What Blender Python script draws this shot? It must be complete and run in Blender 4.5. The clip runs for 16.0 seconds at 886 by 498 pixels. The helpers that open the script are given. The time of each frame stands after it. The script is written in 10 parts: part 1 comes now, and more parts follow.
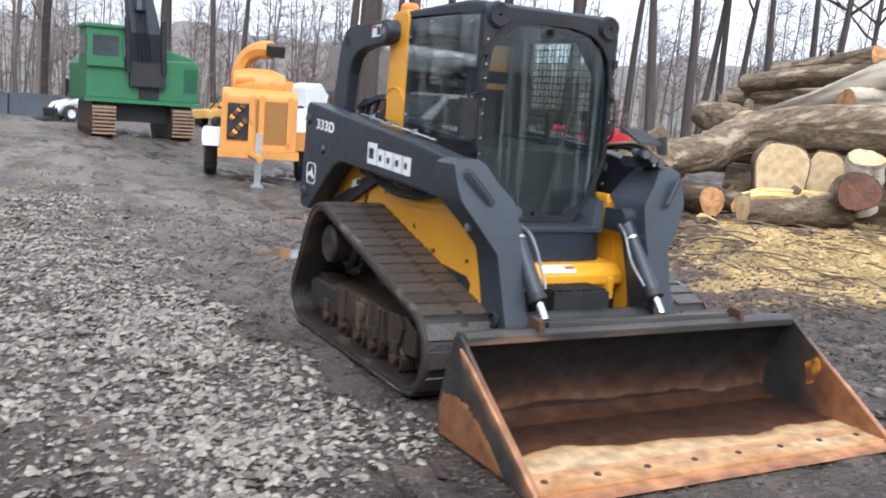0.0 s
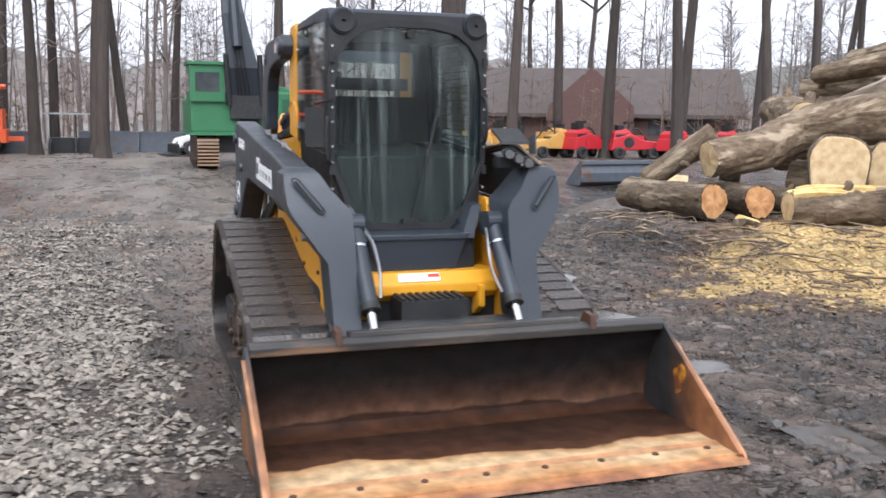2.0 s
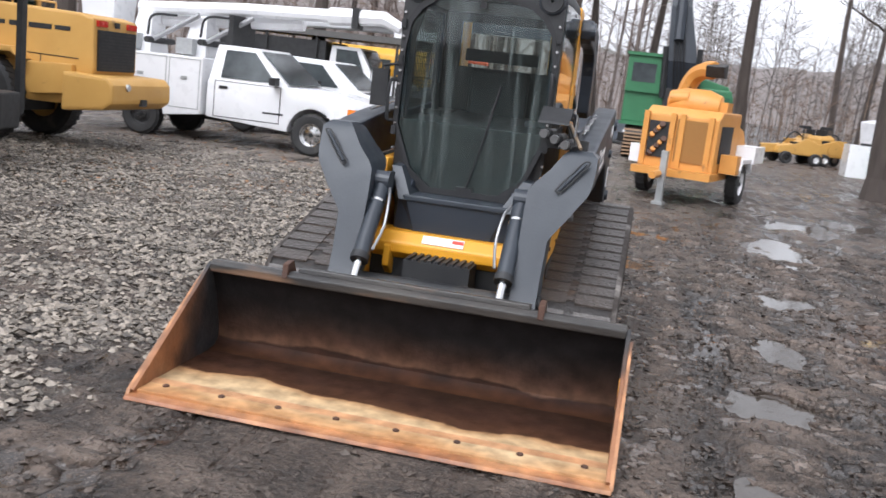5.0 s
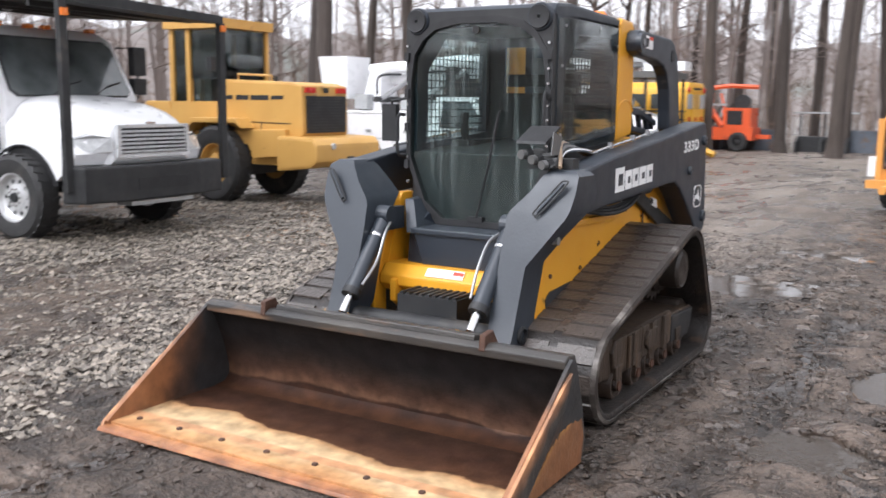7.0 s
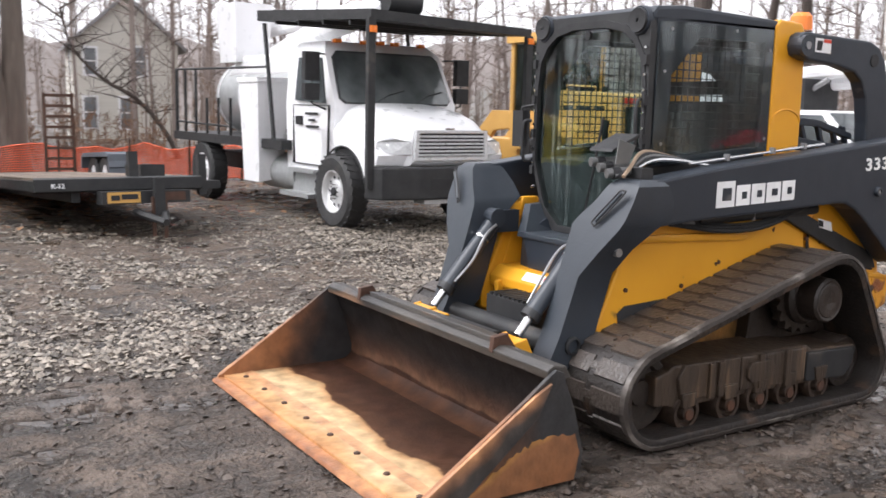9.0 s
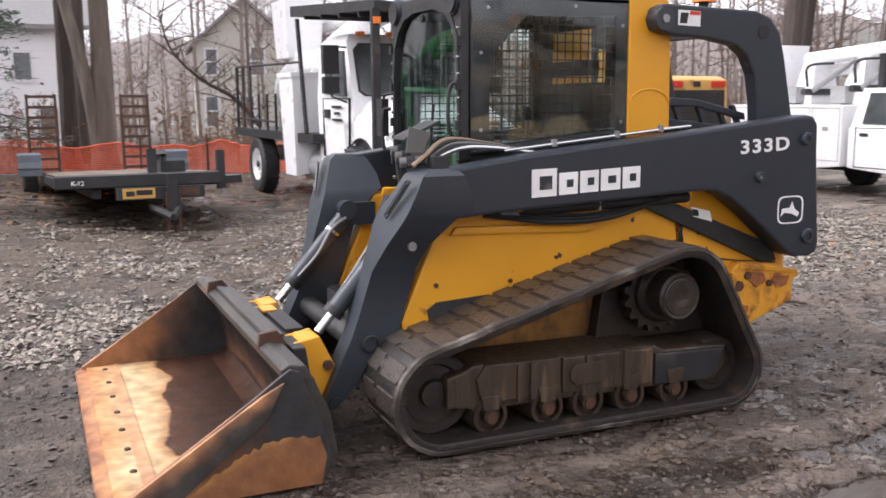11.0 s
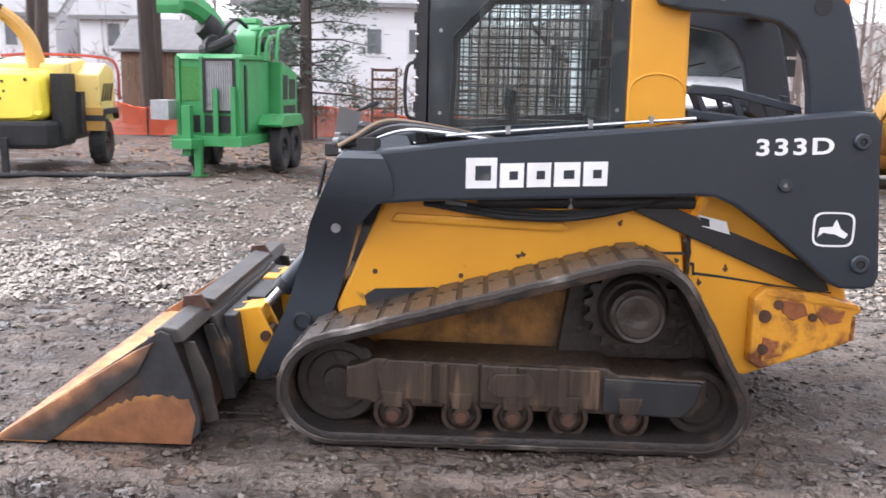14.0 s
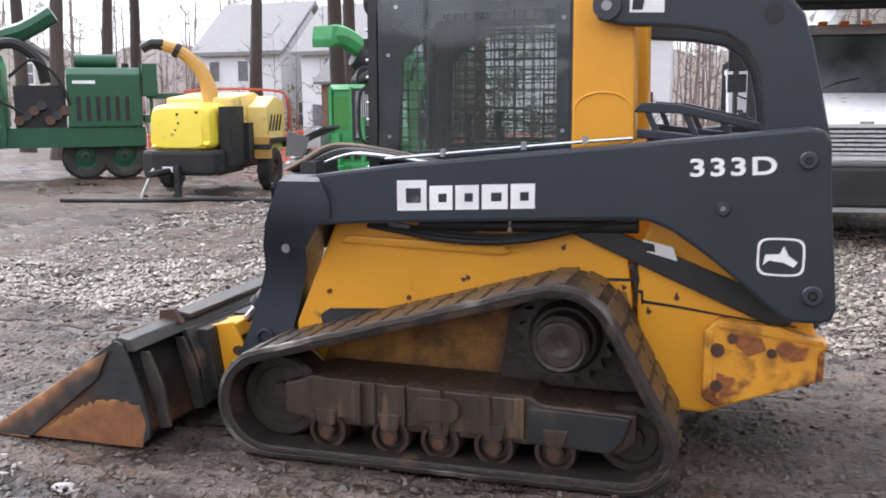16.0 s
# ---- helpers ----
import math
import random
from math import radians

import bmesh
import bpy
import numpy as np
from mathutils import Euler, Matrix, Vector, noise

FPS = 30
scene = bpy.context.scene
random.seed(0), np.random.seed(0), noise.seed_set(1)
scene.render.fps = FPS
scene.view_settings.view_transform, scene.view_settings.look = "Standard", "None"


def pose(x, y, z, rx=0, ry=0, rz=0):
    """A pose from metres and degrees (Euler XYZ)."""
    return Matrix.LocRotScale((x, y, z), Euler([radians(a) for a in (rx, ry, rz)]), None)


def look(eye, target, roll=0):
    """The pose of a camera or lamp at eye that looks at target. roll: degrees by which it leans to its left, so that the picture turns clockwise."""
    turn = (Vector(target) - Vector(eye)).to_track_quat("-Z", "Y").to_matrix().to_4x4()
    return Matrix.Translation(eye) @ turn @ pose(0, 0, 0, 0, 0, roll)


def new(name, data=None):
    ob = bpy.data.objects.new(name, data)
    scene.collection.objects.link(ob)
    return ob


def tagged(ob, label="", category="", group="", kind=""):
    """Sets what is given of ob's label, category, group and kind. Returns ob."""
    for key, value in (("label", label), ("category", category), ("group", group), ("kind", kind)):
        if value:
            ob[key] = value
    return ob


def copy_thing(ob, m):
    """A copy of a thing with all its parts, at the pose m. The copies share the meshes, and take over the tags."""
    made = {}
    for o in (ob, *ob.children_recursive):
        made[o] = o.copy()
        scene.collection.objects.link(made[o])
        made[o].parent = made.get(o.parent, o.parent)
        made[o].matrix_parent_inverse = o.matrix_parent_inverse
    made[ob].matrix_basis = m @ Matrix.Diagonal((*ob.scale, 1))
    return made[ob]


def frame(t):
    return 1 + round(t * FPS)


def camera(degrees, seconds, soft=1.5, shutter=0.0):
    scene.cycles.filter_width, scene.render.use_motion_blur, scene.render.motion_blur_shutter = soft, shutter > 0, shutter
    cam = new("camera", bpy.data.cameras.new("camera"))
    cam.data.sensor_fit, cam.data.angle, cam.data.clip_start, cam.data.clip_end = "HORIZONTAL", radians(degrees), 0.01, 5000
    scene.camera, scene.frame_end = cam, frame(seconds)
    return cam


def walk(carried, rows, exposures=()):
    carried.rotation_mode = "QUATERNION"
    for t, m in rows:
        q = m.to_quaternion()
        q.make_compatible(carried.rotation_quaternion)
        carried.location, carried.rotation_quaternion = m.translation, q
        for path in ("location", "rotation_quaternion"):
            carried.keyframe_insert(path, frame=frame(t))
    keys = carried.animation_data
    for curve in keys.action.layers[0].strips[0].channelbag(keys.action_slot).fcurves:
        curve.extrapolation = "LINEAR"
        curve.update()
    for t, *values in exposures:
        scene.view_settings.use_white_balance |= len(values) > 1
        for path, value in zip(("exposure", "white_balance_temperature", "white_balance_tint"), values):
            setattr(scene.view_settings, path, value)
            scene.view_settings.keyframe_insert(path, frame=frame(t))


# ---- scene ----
cam = camera(50.8, 16.0, 1.6, 0.5)
PATH = [
    (0, (-3.213, -5.518, 1.546), (-2.259, -3.787, 1.236), 4.4),
    (0.5, (-2.889, -5.651, 1.574), (-1.934, -3.915, 1.299), 2.7),
    (1, (-2.466, -5.708, 1.589), (-1.541, -3.959, 1.293), 0.7),
    (1.5, (-2.026, -5.961, 1.582), (-1.311, -4.113, 1.31), 0.8),
    (2, (-1.588, -6.089, 1.55), (-0.944, -4.218, 1.264), 0.8),
    (2.5, (-1.151, -6.226, 1.563), (-0.644, -4.311, 1.286), -0.2),
    (3, (-0.719, -6.468, 1.568), (-0.495, -4.498, 1.305), -2.1),
    (3.5, (-0.292, -6.42, 1.539), (-0.183, -4.44, 1.275), 3.8),
    (4, (0.16, -6.472, 1.527), (0.035, -4.495, 1.246), 2.3),
    (4.2, (0.348, -6.467, 1.551), (0.158, -4.504, 1.219), 4.1),
    (6.3, (1.999, -5.852, 1.575), (1.267, -4.016, 1.27), 0.0),
    (6.5, (2.153, -5.769, 1.583), (1.347, -3.962, 1.294), -1.1),
    (7, (2.64, -5.571, 1.589), (1.62, -3.879, 1.28), 0.6),
    (7.5, (2.951, -5.237, 1.554), (1.802, -3.63, 1.242), 1.3),
    (8, (3.323, -4.986, 1.56), (2.048, -3.468, 1.296), -0.3),
    (8.2, (3.508, -4.894, 1.577), (2.116, -3.485, 1.3), -0.3),
    (10.3, (4.466, -3.357, 1.577), (2.703, -2.46, 1.284), 1.7),
    (10.5, (4.512, -3.196, 1.602), (2.739, -2.326, 1.288), 0.8),
    (11, (4.718, -2.794, 1.577), (2.908, -2.006, 1.259), -0.4),
    (11.5, (4.752, -2.391, 1.559), (2.876, -1.771, 1.248), -0.6),
    (12, (4.804, -2.001, 1.586), (2.889, -1.528, 1.255), -0.9),
    (12.5, (5.032, -1.625, 1.629), (3.092, -1.281, 1.286), 0.6),
    (13, (5.0, -1.287, 1.597), (3.04, -1.042, 1.288), 0.3),
    (13.5, (4.906, -0.957, 1.618), (2.94, -0.87, 1.264), 1.0),
    (14, (4.919, -0.542, 1.597), (2.955, -0.617, 1.23), 1.1),
    (14.5, (4.813, -0.19, 1.585), (2.849, -0.362, 1.25), 0.3),
    (15, (4.657, 0.095, 1.603), (2.701, -0.154, 1.27), 0.5),
    (15.5, (4.715, 0.472, 1.557), (2.802, 0.008, 1.209), 0.0),
    (16, (4.714, 0.786, 1.592), (2.822, 0.221, 1.276), -0.4),
]
BRIGHT = [(0, 1.68, 5750, 10), (2.5, 1.6, 5980, 12), (4.2, 1.47, 6050, 12), (7, 1.78, 6150, 13), (8.2, 1.91, 6250, 13), (10.3, 1.78, 6400, 16), (11.5, 1.98, 6300, 18), (12.5, 2.31, 6150, 18), (14, 2.42, 6050, 17), (15, 2.4, 6050, 16), (16, 2.12, 6050, 15)]
walk(cam, [(t, look(eye, target, roll)) for t, eye, target, roll in PATH], BRIGHT)
# ---- body ----

# ---------- world, sun, exposure ----------
world = bpy.data.worlds.new("overcast_sky")
scene.world = world
world.use_nodes = True
wn, wl = world.node_tree.nodes, world.node_tree.links
sky = wn.new("ShaderNodeTexSky")
sky.sky_type = "NISHITA"
sky.sun_disc = False
sky.sun_elevation, sky.sun_rotation = radians(48), radians(200)
sky.air_density, sky.dust_density, sky.ozone_density = 1.0, 6.0, 1.0
grey = wn.new("ShaderNodeHueSaturation")
grey.inputs["Saturation"].default_value = 0.03
wl.new(sky.outputs[0], grey.inputs["Color"])
cloud = wn.new("ShaderNodeMix")
cloud.data_type = "RGBA"
cloud.inputs[0].default_value = 0.72
cloud.inputs[7].default_value = (3.25, 3.25, 3.3, 1)
wl.new(grey.outputs[0], cloud.inputs[6])
wl.new(cloud.outputs[2], wn["Background"].inputs[0])
wn["Background"].inputs[1].default_value = 0.15
sun = new("sun", bpy.data.lights.new("sun", "SUN"))
sun.data.energy, sun.data.angle, sun.data.color = 0.5, radians(40), (1.0, 0.99, 0.97)
sun.matrix_world = look((-12, -30, 36), (0, 0, 0))

# ---------- materials ----------


def material(name, base, rough=0.5, metal=0.0, second=None, scale=6.0, mix=0.5, bump=0.1, fine=70.0, dirt=None, dirt_scale=2.0, dirt_part=0.0, coat=0.0, stretch=(1, 1, 1), vary=0.0, islands=0.0):
    m = bpy.data.materials.new(name)
    m.use_nodes = True
    n, l = m.node_tree.nodes, m.node_tree.links
    b = n["Principled BSDF"]
    tc = n.new("ShaderNodeTexCoord")
    mp = n.new("ShaderNodeMapping")
    mp.inputs["Scale"].default_value = stretch
    l.new(tc.outputs["Object"], mp.inputs[0])

    def noise_tex(s, detail=4.0):
        t = n.new("ShaderNodeTexNoise")
        t.inputs["Scale"].default_value, t.inputs["Detail"].default_value = s, detail
        l.new(mp.outputs[0], t.inputs["Vector"])
        return t.outputs["Fac"]

    def ramp(v, lo, hi):
        r = n.new("ShaderNodeMapRange")
        r.inputs["From Min"].default_value, r.inputs["From Max"].default_value = lo, hi
        l.new(v, r.inputs["Value"])
        return r.outputs[0]

    def blend(f, a, c):
        x = n.new("ShaderNodeMix")
        x.data_type = "RGBA"
        for sock, val in ((x.inputs[0], f), (x.inputs[6], a), (x.inputs[7], c)):
            if isinstance(val, (float, int)):
                sock.default_value = val
            elif isinstance(val, tuple):
                sock.default_value = (*val, 1)
            else:
                l.new(val, sock)
        return x.outputs[2]

    second = second or tuple(c * 0.72 for c in base)
    f = ramp(noise_tex(scale), 0.5 - 0.28 * mix - 0.05, 0.5 + 0.42)
    col = blend(f, tuple(base), tuple(second))
    rgh = None
    if dirt:
        d = ramp(noise_tex(dirt_scale, 8.0), 0.72 - 0.5 * dirt_part, 0.80 - 0.4 * dirt_part)
        col = blend(d, col, tuple(dirt))
        rgh = ramp(d, 0, 1)
    if vary or islands:
        if islands:
            src = n.new("ShaderNodeNewGeometry").outputs["Random Per Island"]
        else:
            src = n.new("ShaderNodeObjectInfo").outputs["Random"]
        k = n.new("ShaderNodeMapRange")
        a = max(vary, islands)
        k.inputs["To Min"].default_value, k.inputs["To Max"].default_value = 1 - a, 1 + a
        l.new(src, k.inputs["Value"])
        hs = n.new("ShaderNodeHueSaturation")
        l.new(col, hs.inputs["Color"])
        l.new(k.outputs[0], hs.inputs["Value"])
        col = hs.outputs[0]
    l.new(col, b.inputs["Base Color"])
    b.inputs["Metallic"].default_value = metal
    rr = n.new("ShaderNodeMapRange")
    rr.inputs["To Min"].default_value, rr.inputs["To Max"].default_value = max(0.02, rough - 0.12), min(1, rough + 0.12)
    l.new(noise_tex(scale * 2.7), rr.inputs["Value"])
    if rgh is not None:
        mx = n.new("ShaderNodeMath")
        mx.operation = "MAXIMUM"
        sc = n.new("ShaderNodeMath")
        sc.operation = "MULTIPLY"
        sc.inputs[1].default_value = 0.75
        l.new(rgh, sc.inputs[0])
        l.new(sc.outputs[0], mx.inputs[0])
        l.new(rr.outputs[0], mx.inputs[1])
        l.new(mx.outputs[0], b.inputs["Roughness"])
    else:
        l.new(rr.outputs[0], b.inputs["Roughness"])
    if coat:
        b.inputs["Coat Weight"].default_value, b.inputs["Coat Roughness"].default_value = coat, 0.12
    if bump:
        bp = n.new("ShaderNodeBump")
        bp.inputs["Strength"].default_value, bp.inputs["Distance"].default_value = bump, 0.02
        l.new(noise_tex(fine, 6.0), bp.inputs["Height"])
        l.new(bp.outputs[0], b.inputs["Normal"])
    return m


def glass(name, tint, haze=0.12, streak=(14, 14, 1.2), ior=1.5):
    m = bpy.data.materials.new(name)
    m.use_nodes = True
    n, l = m.node_tree.nodes, m.node_tree.links
    n.remove(n["Principled BSDF"])
    out = n["Material Output"]
    tr, gl, df = n.new("ShaderNodeBsdfTransparent"), n.new("ShaderNodeBsdfGlossy"), n.new("ShaderNodeBsdfDiffuse")
    tr.inputs[0].default_value = (*tint, 1)
    gl.inputs["Roughness"].default_value = 0.03
    df.inputs[0].default_value = (0.6, 0.66, 0.65, 1)
    tc, mp, nz = n.new("ShaderNodeTexCoord"), n.new("ShaderNodeMapping"), n.new("ShaderNodeTexNoise")
    mp.inputs["Scale"].default_value = streak
    nz.inputs["Scale"].default_value, nz.inputs["Detail"].default_value = 1.0, 5
    l.new(tc.outputs["Object"], mp.inputs[0])
    l.new(mp.outputs[0], nz.inputs["Vector"])
    r = n.new("ShaderNodeMapRange")
    r.inputs["From Min"].default_value, r.inputs["From Max"].default_value, r.inputs["To Max"].default_value = 0.54, 0.74, haze
    l.new(nz.outputs["Fac"], r.inputs["Value"])
    a, b = n.new("ShaderNodeMixShader"), n.new("ShaderNodeMixShader")
    l.new(r.outputs[0], a.inputs[0])
    l.new(tr.outputs[0], a.inputs[1])
    l.new(df.outputs[0], a.inputs[2])
    # mirror part, alike on both faces of a pane
    lw, pw, sh = n.new("ShaderNodeLayerWeight"), n.new("ShaderNodeMath"), n.new("ShaderNodeMapRange")
    lw.inputs[0].default_value = 0.5
    pw.operation, pw.inputs[1].default_value = "POWER", 4.0
    sh.inputs["To Min"].default_value, sh.inputs["To Max"].default_value = ((ior - 1) / (ior + 1)) ** 2, 0.9
    l.new(lw.outputs["Facing"], pw.inputs[0])
    l.new(pw.outputs[0], sh.inputs["Value"])
    l.new(sh.outputs[0], b.inputs[0])
    l.new(a.outputs[0], b.inputs[1])
    l.new(gl.outputs[0], b.inputs[2])
    l.new(b.outputs[0], out.inputs[0])
    return m


slate = material("slate_paint", (0.018, 0.024, 0.034), 0.46, second=(0.014, 0.019, 0.027), scale=3, bump=0.03, dirt=(0.12, 0.115, 0.11), dirt_scale=5, dirt_part=0.03)
slate_worn = material("slate_paint_worn", (0.029, 0.036, 0.046), 0.42, second=(0.021, 0.026, 0.034), scale=5, bump=0.05, dirt=(0.16, 0.16, 0.155), dirt_scale=4, dirt_part=0.08)
yellow = material("machine_yellow", (0.70, 0.325, 0.017), 0.38, second=(0.61, 0.27, 0.014), scale=3, bump=0.02, dirt=(0.16, 0.09, 0.03), dirt_scale=6, dirt_part=0.05)
yellow_rust = material("yellow_chipped_to_rust", (0.70, 0.33, 0.02), 0.5, second=(0.52, 0.20, 0.02), scale=9, bump=0.25, fine=40, dirt=(0.16, 0.05, 0.018), dirt_scale=7, dirt_part=0.48)
black_paint = material("black_paint", (0.010, 0.0105, 0.012), 0.58, second=(0.03, 0.03, 0.03), bump=0.04, dirt=(0.07, 0.06, 0.05), dirt_part=0.1)
black_plastic = material("black_plastic", (0.008, 0.008, 0.009), 0.62, second=(0.022, 0.022, 0.024), bump=0.08, fine=200)
rubber = material("muddy_rubber", (0.018, 0.014, 0.012), 0.5, second=(0.010, 0.008, 0.007), scale=9, bump=0.4, fine=45, dirt=(0.060, 0.036, 0.023), dirt_scale=5, dirt_part=0.38)
worn_edge = material("worn_rubber_edge", (0.19, 0.168, 0.148), 0.42, second=(0.035, 0.027, 0.022), scale=7, bump=0.4, fine=30, dirt=(0.026, 0.019, 0.015), dirt_scale=3.5, dirt_part=0.76)
# near-black: mud plus the shade inside the tracks, put into the colour
mud_shade_dark = material("black_mud_with_shade", (0.017, 0.012, 0.0095), 0.5, second=(0.03, 0.021, 0.015), scale=9, bump=0.4, fine=30)
roller_mud = material("mud_brown_rollers", (0.040, 0.024, 0.015), 0.45, second=(0.015, 0.010, 0.008), scale=14, bump=0.35, fine=40)
lug_rubber = material("track_lug_rubber", (0.060, 0.049, 0.042), 0.32, second=(0.030, 0.024, 0.021), scale=12, bump=0.4, fine=50, dirt=(0.085, 0.056, 0.039), dirt_scale=6, dirt_part=0.38, vary=0.2)
tyre = material("tyre_rubber", (0.022, 0.022, 0.023), 0.7, second=(0.035, 0.034, 0.033), bump=0.25, dirt=(0.08, 0.07, 0.06), dirt_part=0.22)
mud_steel = material("mud_caked_steel", (0.052, 0.034, 0.022), 0.5, second=(0.007, 0.005, 0.004), scale=11, mix=0.3, bump=0.6, fine=24, dirt=(0.115, 0.072, 0.042), dirt_scale=9, dirt_part=0.28, stretch=(1, 1.6, 0.22))
rust_steel = material("rusty_wheel_steel", (0.085, 0.035, 0.018), 0.6, second=(0.022, 0.013, 0.010), scale=9, bump=0.3, fine=40)


def banded(name, direction, stops, wobble, wscale, rough=0.5, bump=0.15, grain=0.35, shine=0.5):
    """Paint, rust, mud and painted shade that change along a direction, with a ragged edge: stops are (distance,
    colour).
    """
    m = bpy.data.materials.new(name)
    m.use_nodes = True
    n, l = m.node_tree.nodes, m.node_tree.links
    b = n["Principled BSDF"]
    tc, dot = n.new("ShaderNodeTexCoord"), n.new("ShaderNodeVectorMath")
    dot.operation = "DOT_PRODUCT"
    dot.inputs[1].default_value = direction
    l.new(tc.outputs["Object"], dot.inputs[0])

    def nz(s, d):
        t = n.new("ShaderNodeTexNoise")
        t.inputs["Scale"].default_value, t.inputs["Detail"].default_value = s, d
        l.new(tc.outputs["Object"], t.inputs["Vector"])
        return t.outputs["Fac"]

    def mr(v, a, c, lo, hi):
        r = n.new("ShaderNodeMapRange")
        for k, x in zip(("From Min", "From Max", "To Min", "To Max"), (a, c, lo, hi)):
            r.inputs[k].default_value = x
        l.new(v, r.inputs["Value"])
        return r.outputs[0]

    b.inputs["Specular IOR Level"].default_value = shine
    add = n.new("ShaderNodeMath")
    l.new(dot.outputs["Value"], add.inputs[0])
    l.new(mr(nz(wscale, 5), 0.25, 0.75, -wobble, wobble), add.inputs[1])
    lo, hi = stops[0][0], stops[-1][0]
    cr = n.new("ShaderNodeValToRGB")
    l.new(mr(add.outputs[0], lo, hi, 0, 1), cr.inputs[0])
    els = cr.color_ramp.elements
    els[0].position, els[0].color = 0.0, (*stops[0][1], 1)
    els[1].position, els[1].color = 1.0, (*stops[-1][1], 1)
    for d, c in stops[1:-1]:
        e = els.new((d - lo) / (hi - lo))
        e.color = (*c, 1)
    hs = n.new("ShaderNodeHueSaturation")
    l.new(cr.outputs[0], hs.inputs["Color"])
    l.new(mr(nz(11, 8), 0.3, 0.7, 1 - grain, 1 + grain), hs.inputs["Value"])
    l.new(hs.outputs[0], b.inputs["Base Color"])
    l.new(mr(nz(7, 4), 0.3, 0.7, rough - 0.13, rough + 0.13), b.inputs["Roughness"])
    bp = n.new("ShaderNodeBump")
    bp.inputs["Strength"].default_value, bp.inputs["Distance"].default_value = bump, 0.02
    l.new(nz(50, 6), bp.inputs["Height"])
    l.new(bp.outputs[0], b.inputs["Normal"])
    return m


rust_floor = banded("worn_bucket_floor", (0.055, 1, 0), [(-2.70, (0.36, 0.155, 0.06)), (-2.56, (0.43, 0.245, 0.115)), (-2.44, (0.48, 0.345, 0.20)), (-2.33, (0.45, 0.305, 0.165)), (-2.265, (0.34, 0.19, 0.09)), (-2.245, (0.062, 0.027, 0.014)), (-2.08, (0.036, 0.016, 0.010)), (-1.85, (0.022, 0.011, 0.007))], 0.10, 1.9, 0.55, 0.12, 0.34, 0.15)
# besides rust and black paint, these bands hold shade put into the colour
rust_shade_dark = banded("rusting_shaded_bucket_back", (0, 0, 1), [(-0.02, (0.050, 0.020, 0.009)), (0.055, (0.024, 0.010, 0.006)), (0.068, (0.085, 0.043, 0.025)), (0.13, (0.046, 0.023, 0.015)), (0.21, (0.022, 0.014, 0.011)), (0.30, (0.011, 0.0095, 0.0095)), (0.47, (0.008, 0.008, 0.009))], 0.05, 1.6, 0.55, 0.15, 0.4, 0.2)
rust_edge = banded("bucket_edge_rust", (0, 1, 0), [(-2.66, (0.22, 0.085, 0.035)), (-2.60, (0.36, 0.16, 0.065)), (-2.42, (0.44, 0.235, 0.115))], 0.09, 4, 0.45, 0.2, 0.4)
side_rust = banded("bucket_side_black_to_rust", (0, 1, -0.25), [(-2.7, (0.30, 0.13, 0.055)), (-2.25, (0.20, 0.085, 0.038)), (-2.13, (0.075, 0.04, 0.026)), (-2.02, (0.026, 0.026, 0.027)), (-1.7, (0.03, 0.03, 0.031))], 0.10, 4, 0.45, 0.15, 0.35)
cutter_rust = banded("side_cutter_rust", (0, 0.55, -0.83), [(-1.46, (0.42, 0.20, 0.09)), (-1.425, (0.20, 0.10, 0.055)), (-1.385, (0.05, 0.042, 0.036)), (-1.30, (0.03, 0.03, 0.031))], 0.03, 5, 0.45, 0.2, 0.4)
ochre_rust = banded("worn_side_panel", (0, 0.45, -0.89), [(-1.10, (0.50, 0.28, 0.06)), (-1.075, (0.36, 0.17, 0.05)), (-1.045, (0.21, 0.09, 0.037)), (-0.8, (0.21, 0.085, 0.035))], 0.025, 6, 0.5, 0.2, 0.3)
bucket_black = material("scratched_black_bucket_steel", (0.024, 0.023, 0.023), 0.42, second=(0.085, 0.074, 0.062), scale=5, bump=0.2, dirt=(0.17, 0.10, 0.06), dirt_scale=4, dirt_part=0.33, stretch=(0.35, 1.4, 1.4))
chrome = material("bright_steel", (0.62, 0.62, 0.62), 0.22, 1.0, second=(0.5, 0.5, 0.5), bump=0.03)
galv_nut = material("dull_wheel_nuts", (0.16, 0.155, 0.15), 0.45, 0.5, second=(0.08, 0.075, 0.07), bump=0.05)
grey_steel = material("grey_steel", (0.32, 0.32, 0.33), 0.38, 0.6, second=(0.2, 0.2, 0.2), bump=0.08)
white_mark = material("white_decal", (0.82, 0.82, 0.82), 0.45, bump=0)
red_mark = material("red_decal", (0.6, 0.05, 0.02), 0.45, bump=0)
cab_glass = glass("wet_tinted_cab_glass", (0.85, 0.92, 0.91), 0.10, (24, 24, 1.0), 1.5)
side_glass = glass("tinted_side_glass", (0.86, 0.90, 0.895), 0.10, (9, 9, 2.0), 1.6)
clear_glass = glass("vehicle_glass", (0.94, 0.96, 0.955), 0.05, (6, 6, 1.5), 1.5)
lens_white = material("lamp_lens", (0.52, 0.53, 0.53), 0.10, second=(0.30, 0.30, 0.31), scale=26, bump=0.2, coat=0.6)
work_lens = material("work_lamp_lens", (0.34, 0.345, 0.35), 0.18, second=(0.08, 0.085, 0.09), scale=30, bump=0.25)
amber = material("amber_lens", (0.85, 0.22, 0.03), 0.25, bump=0.05)
red_lens = material("red_lens", (0.55, 0.03, 0.02), 0.25, bump=0.05)
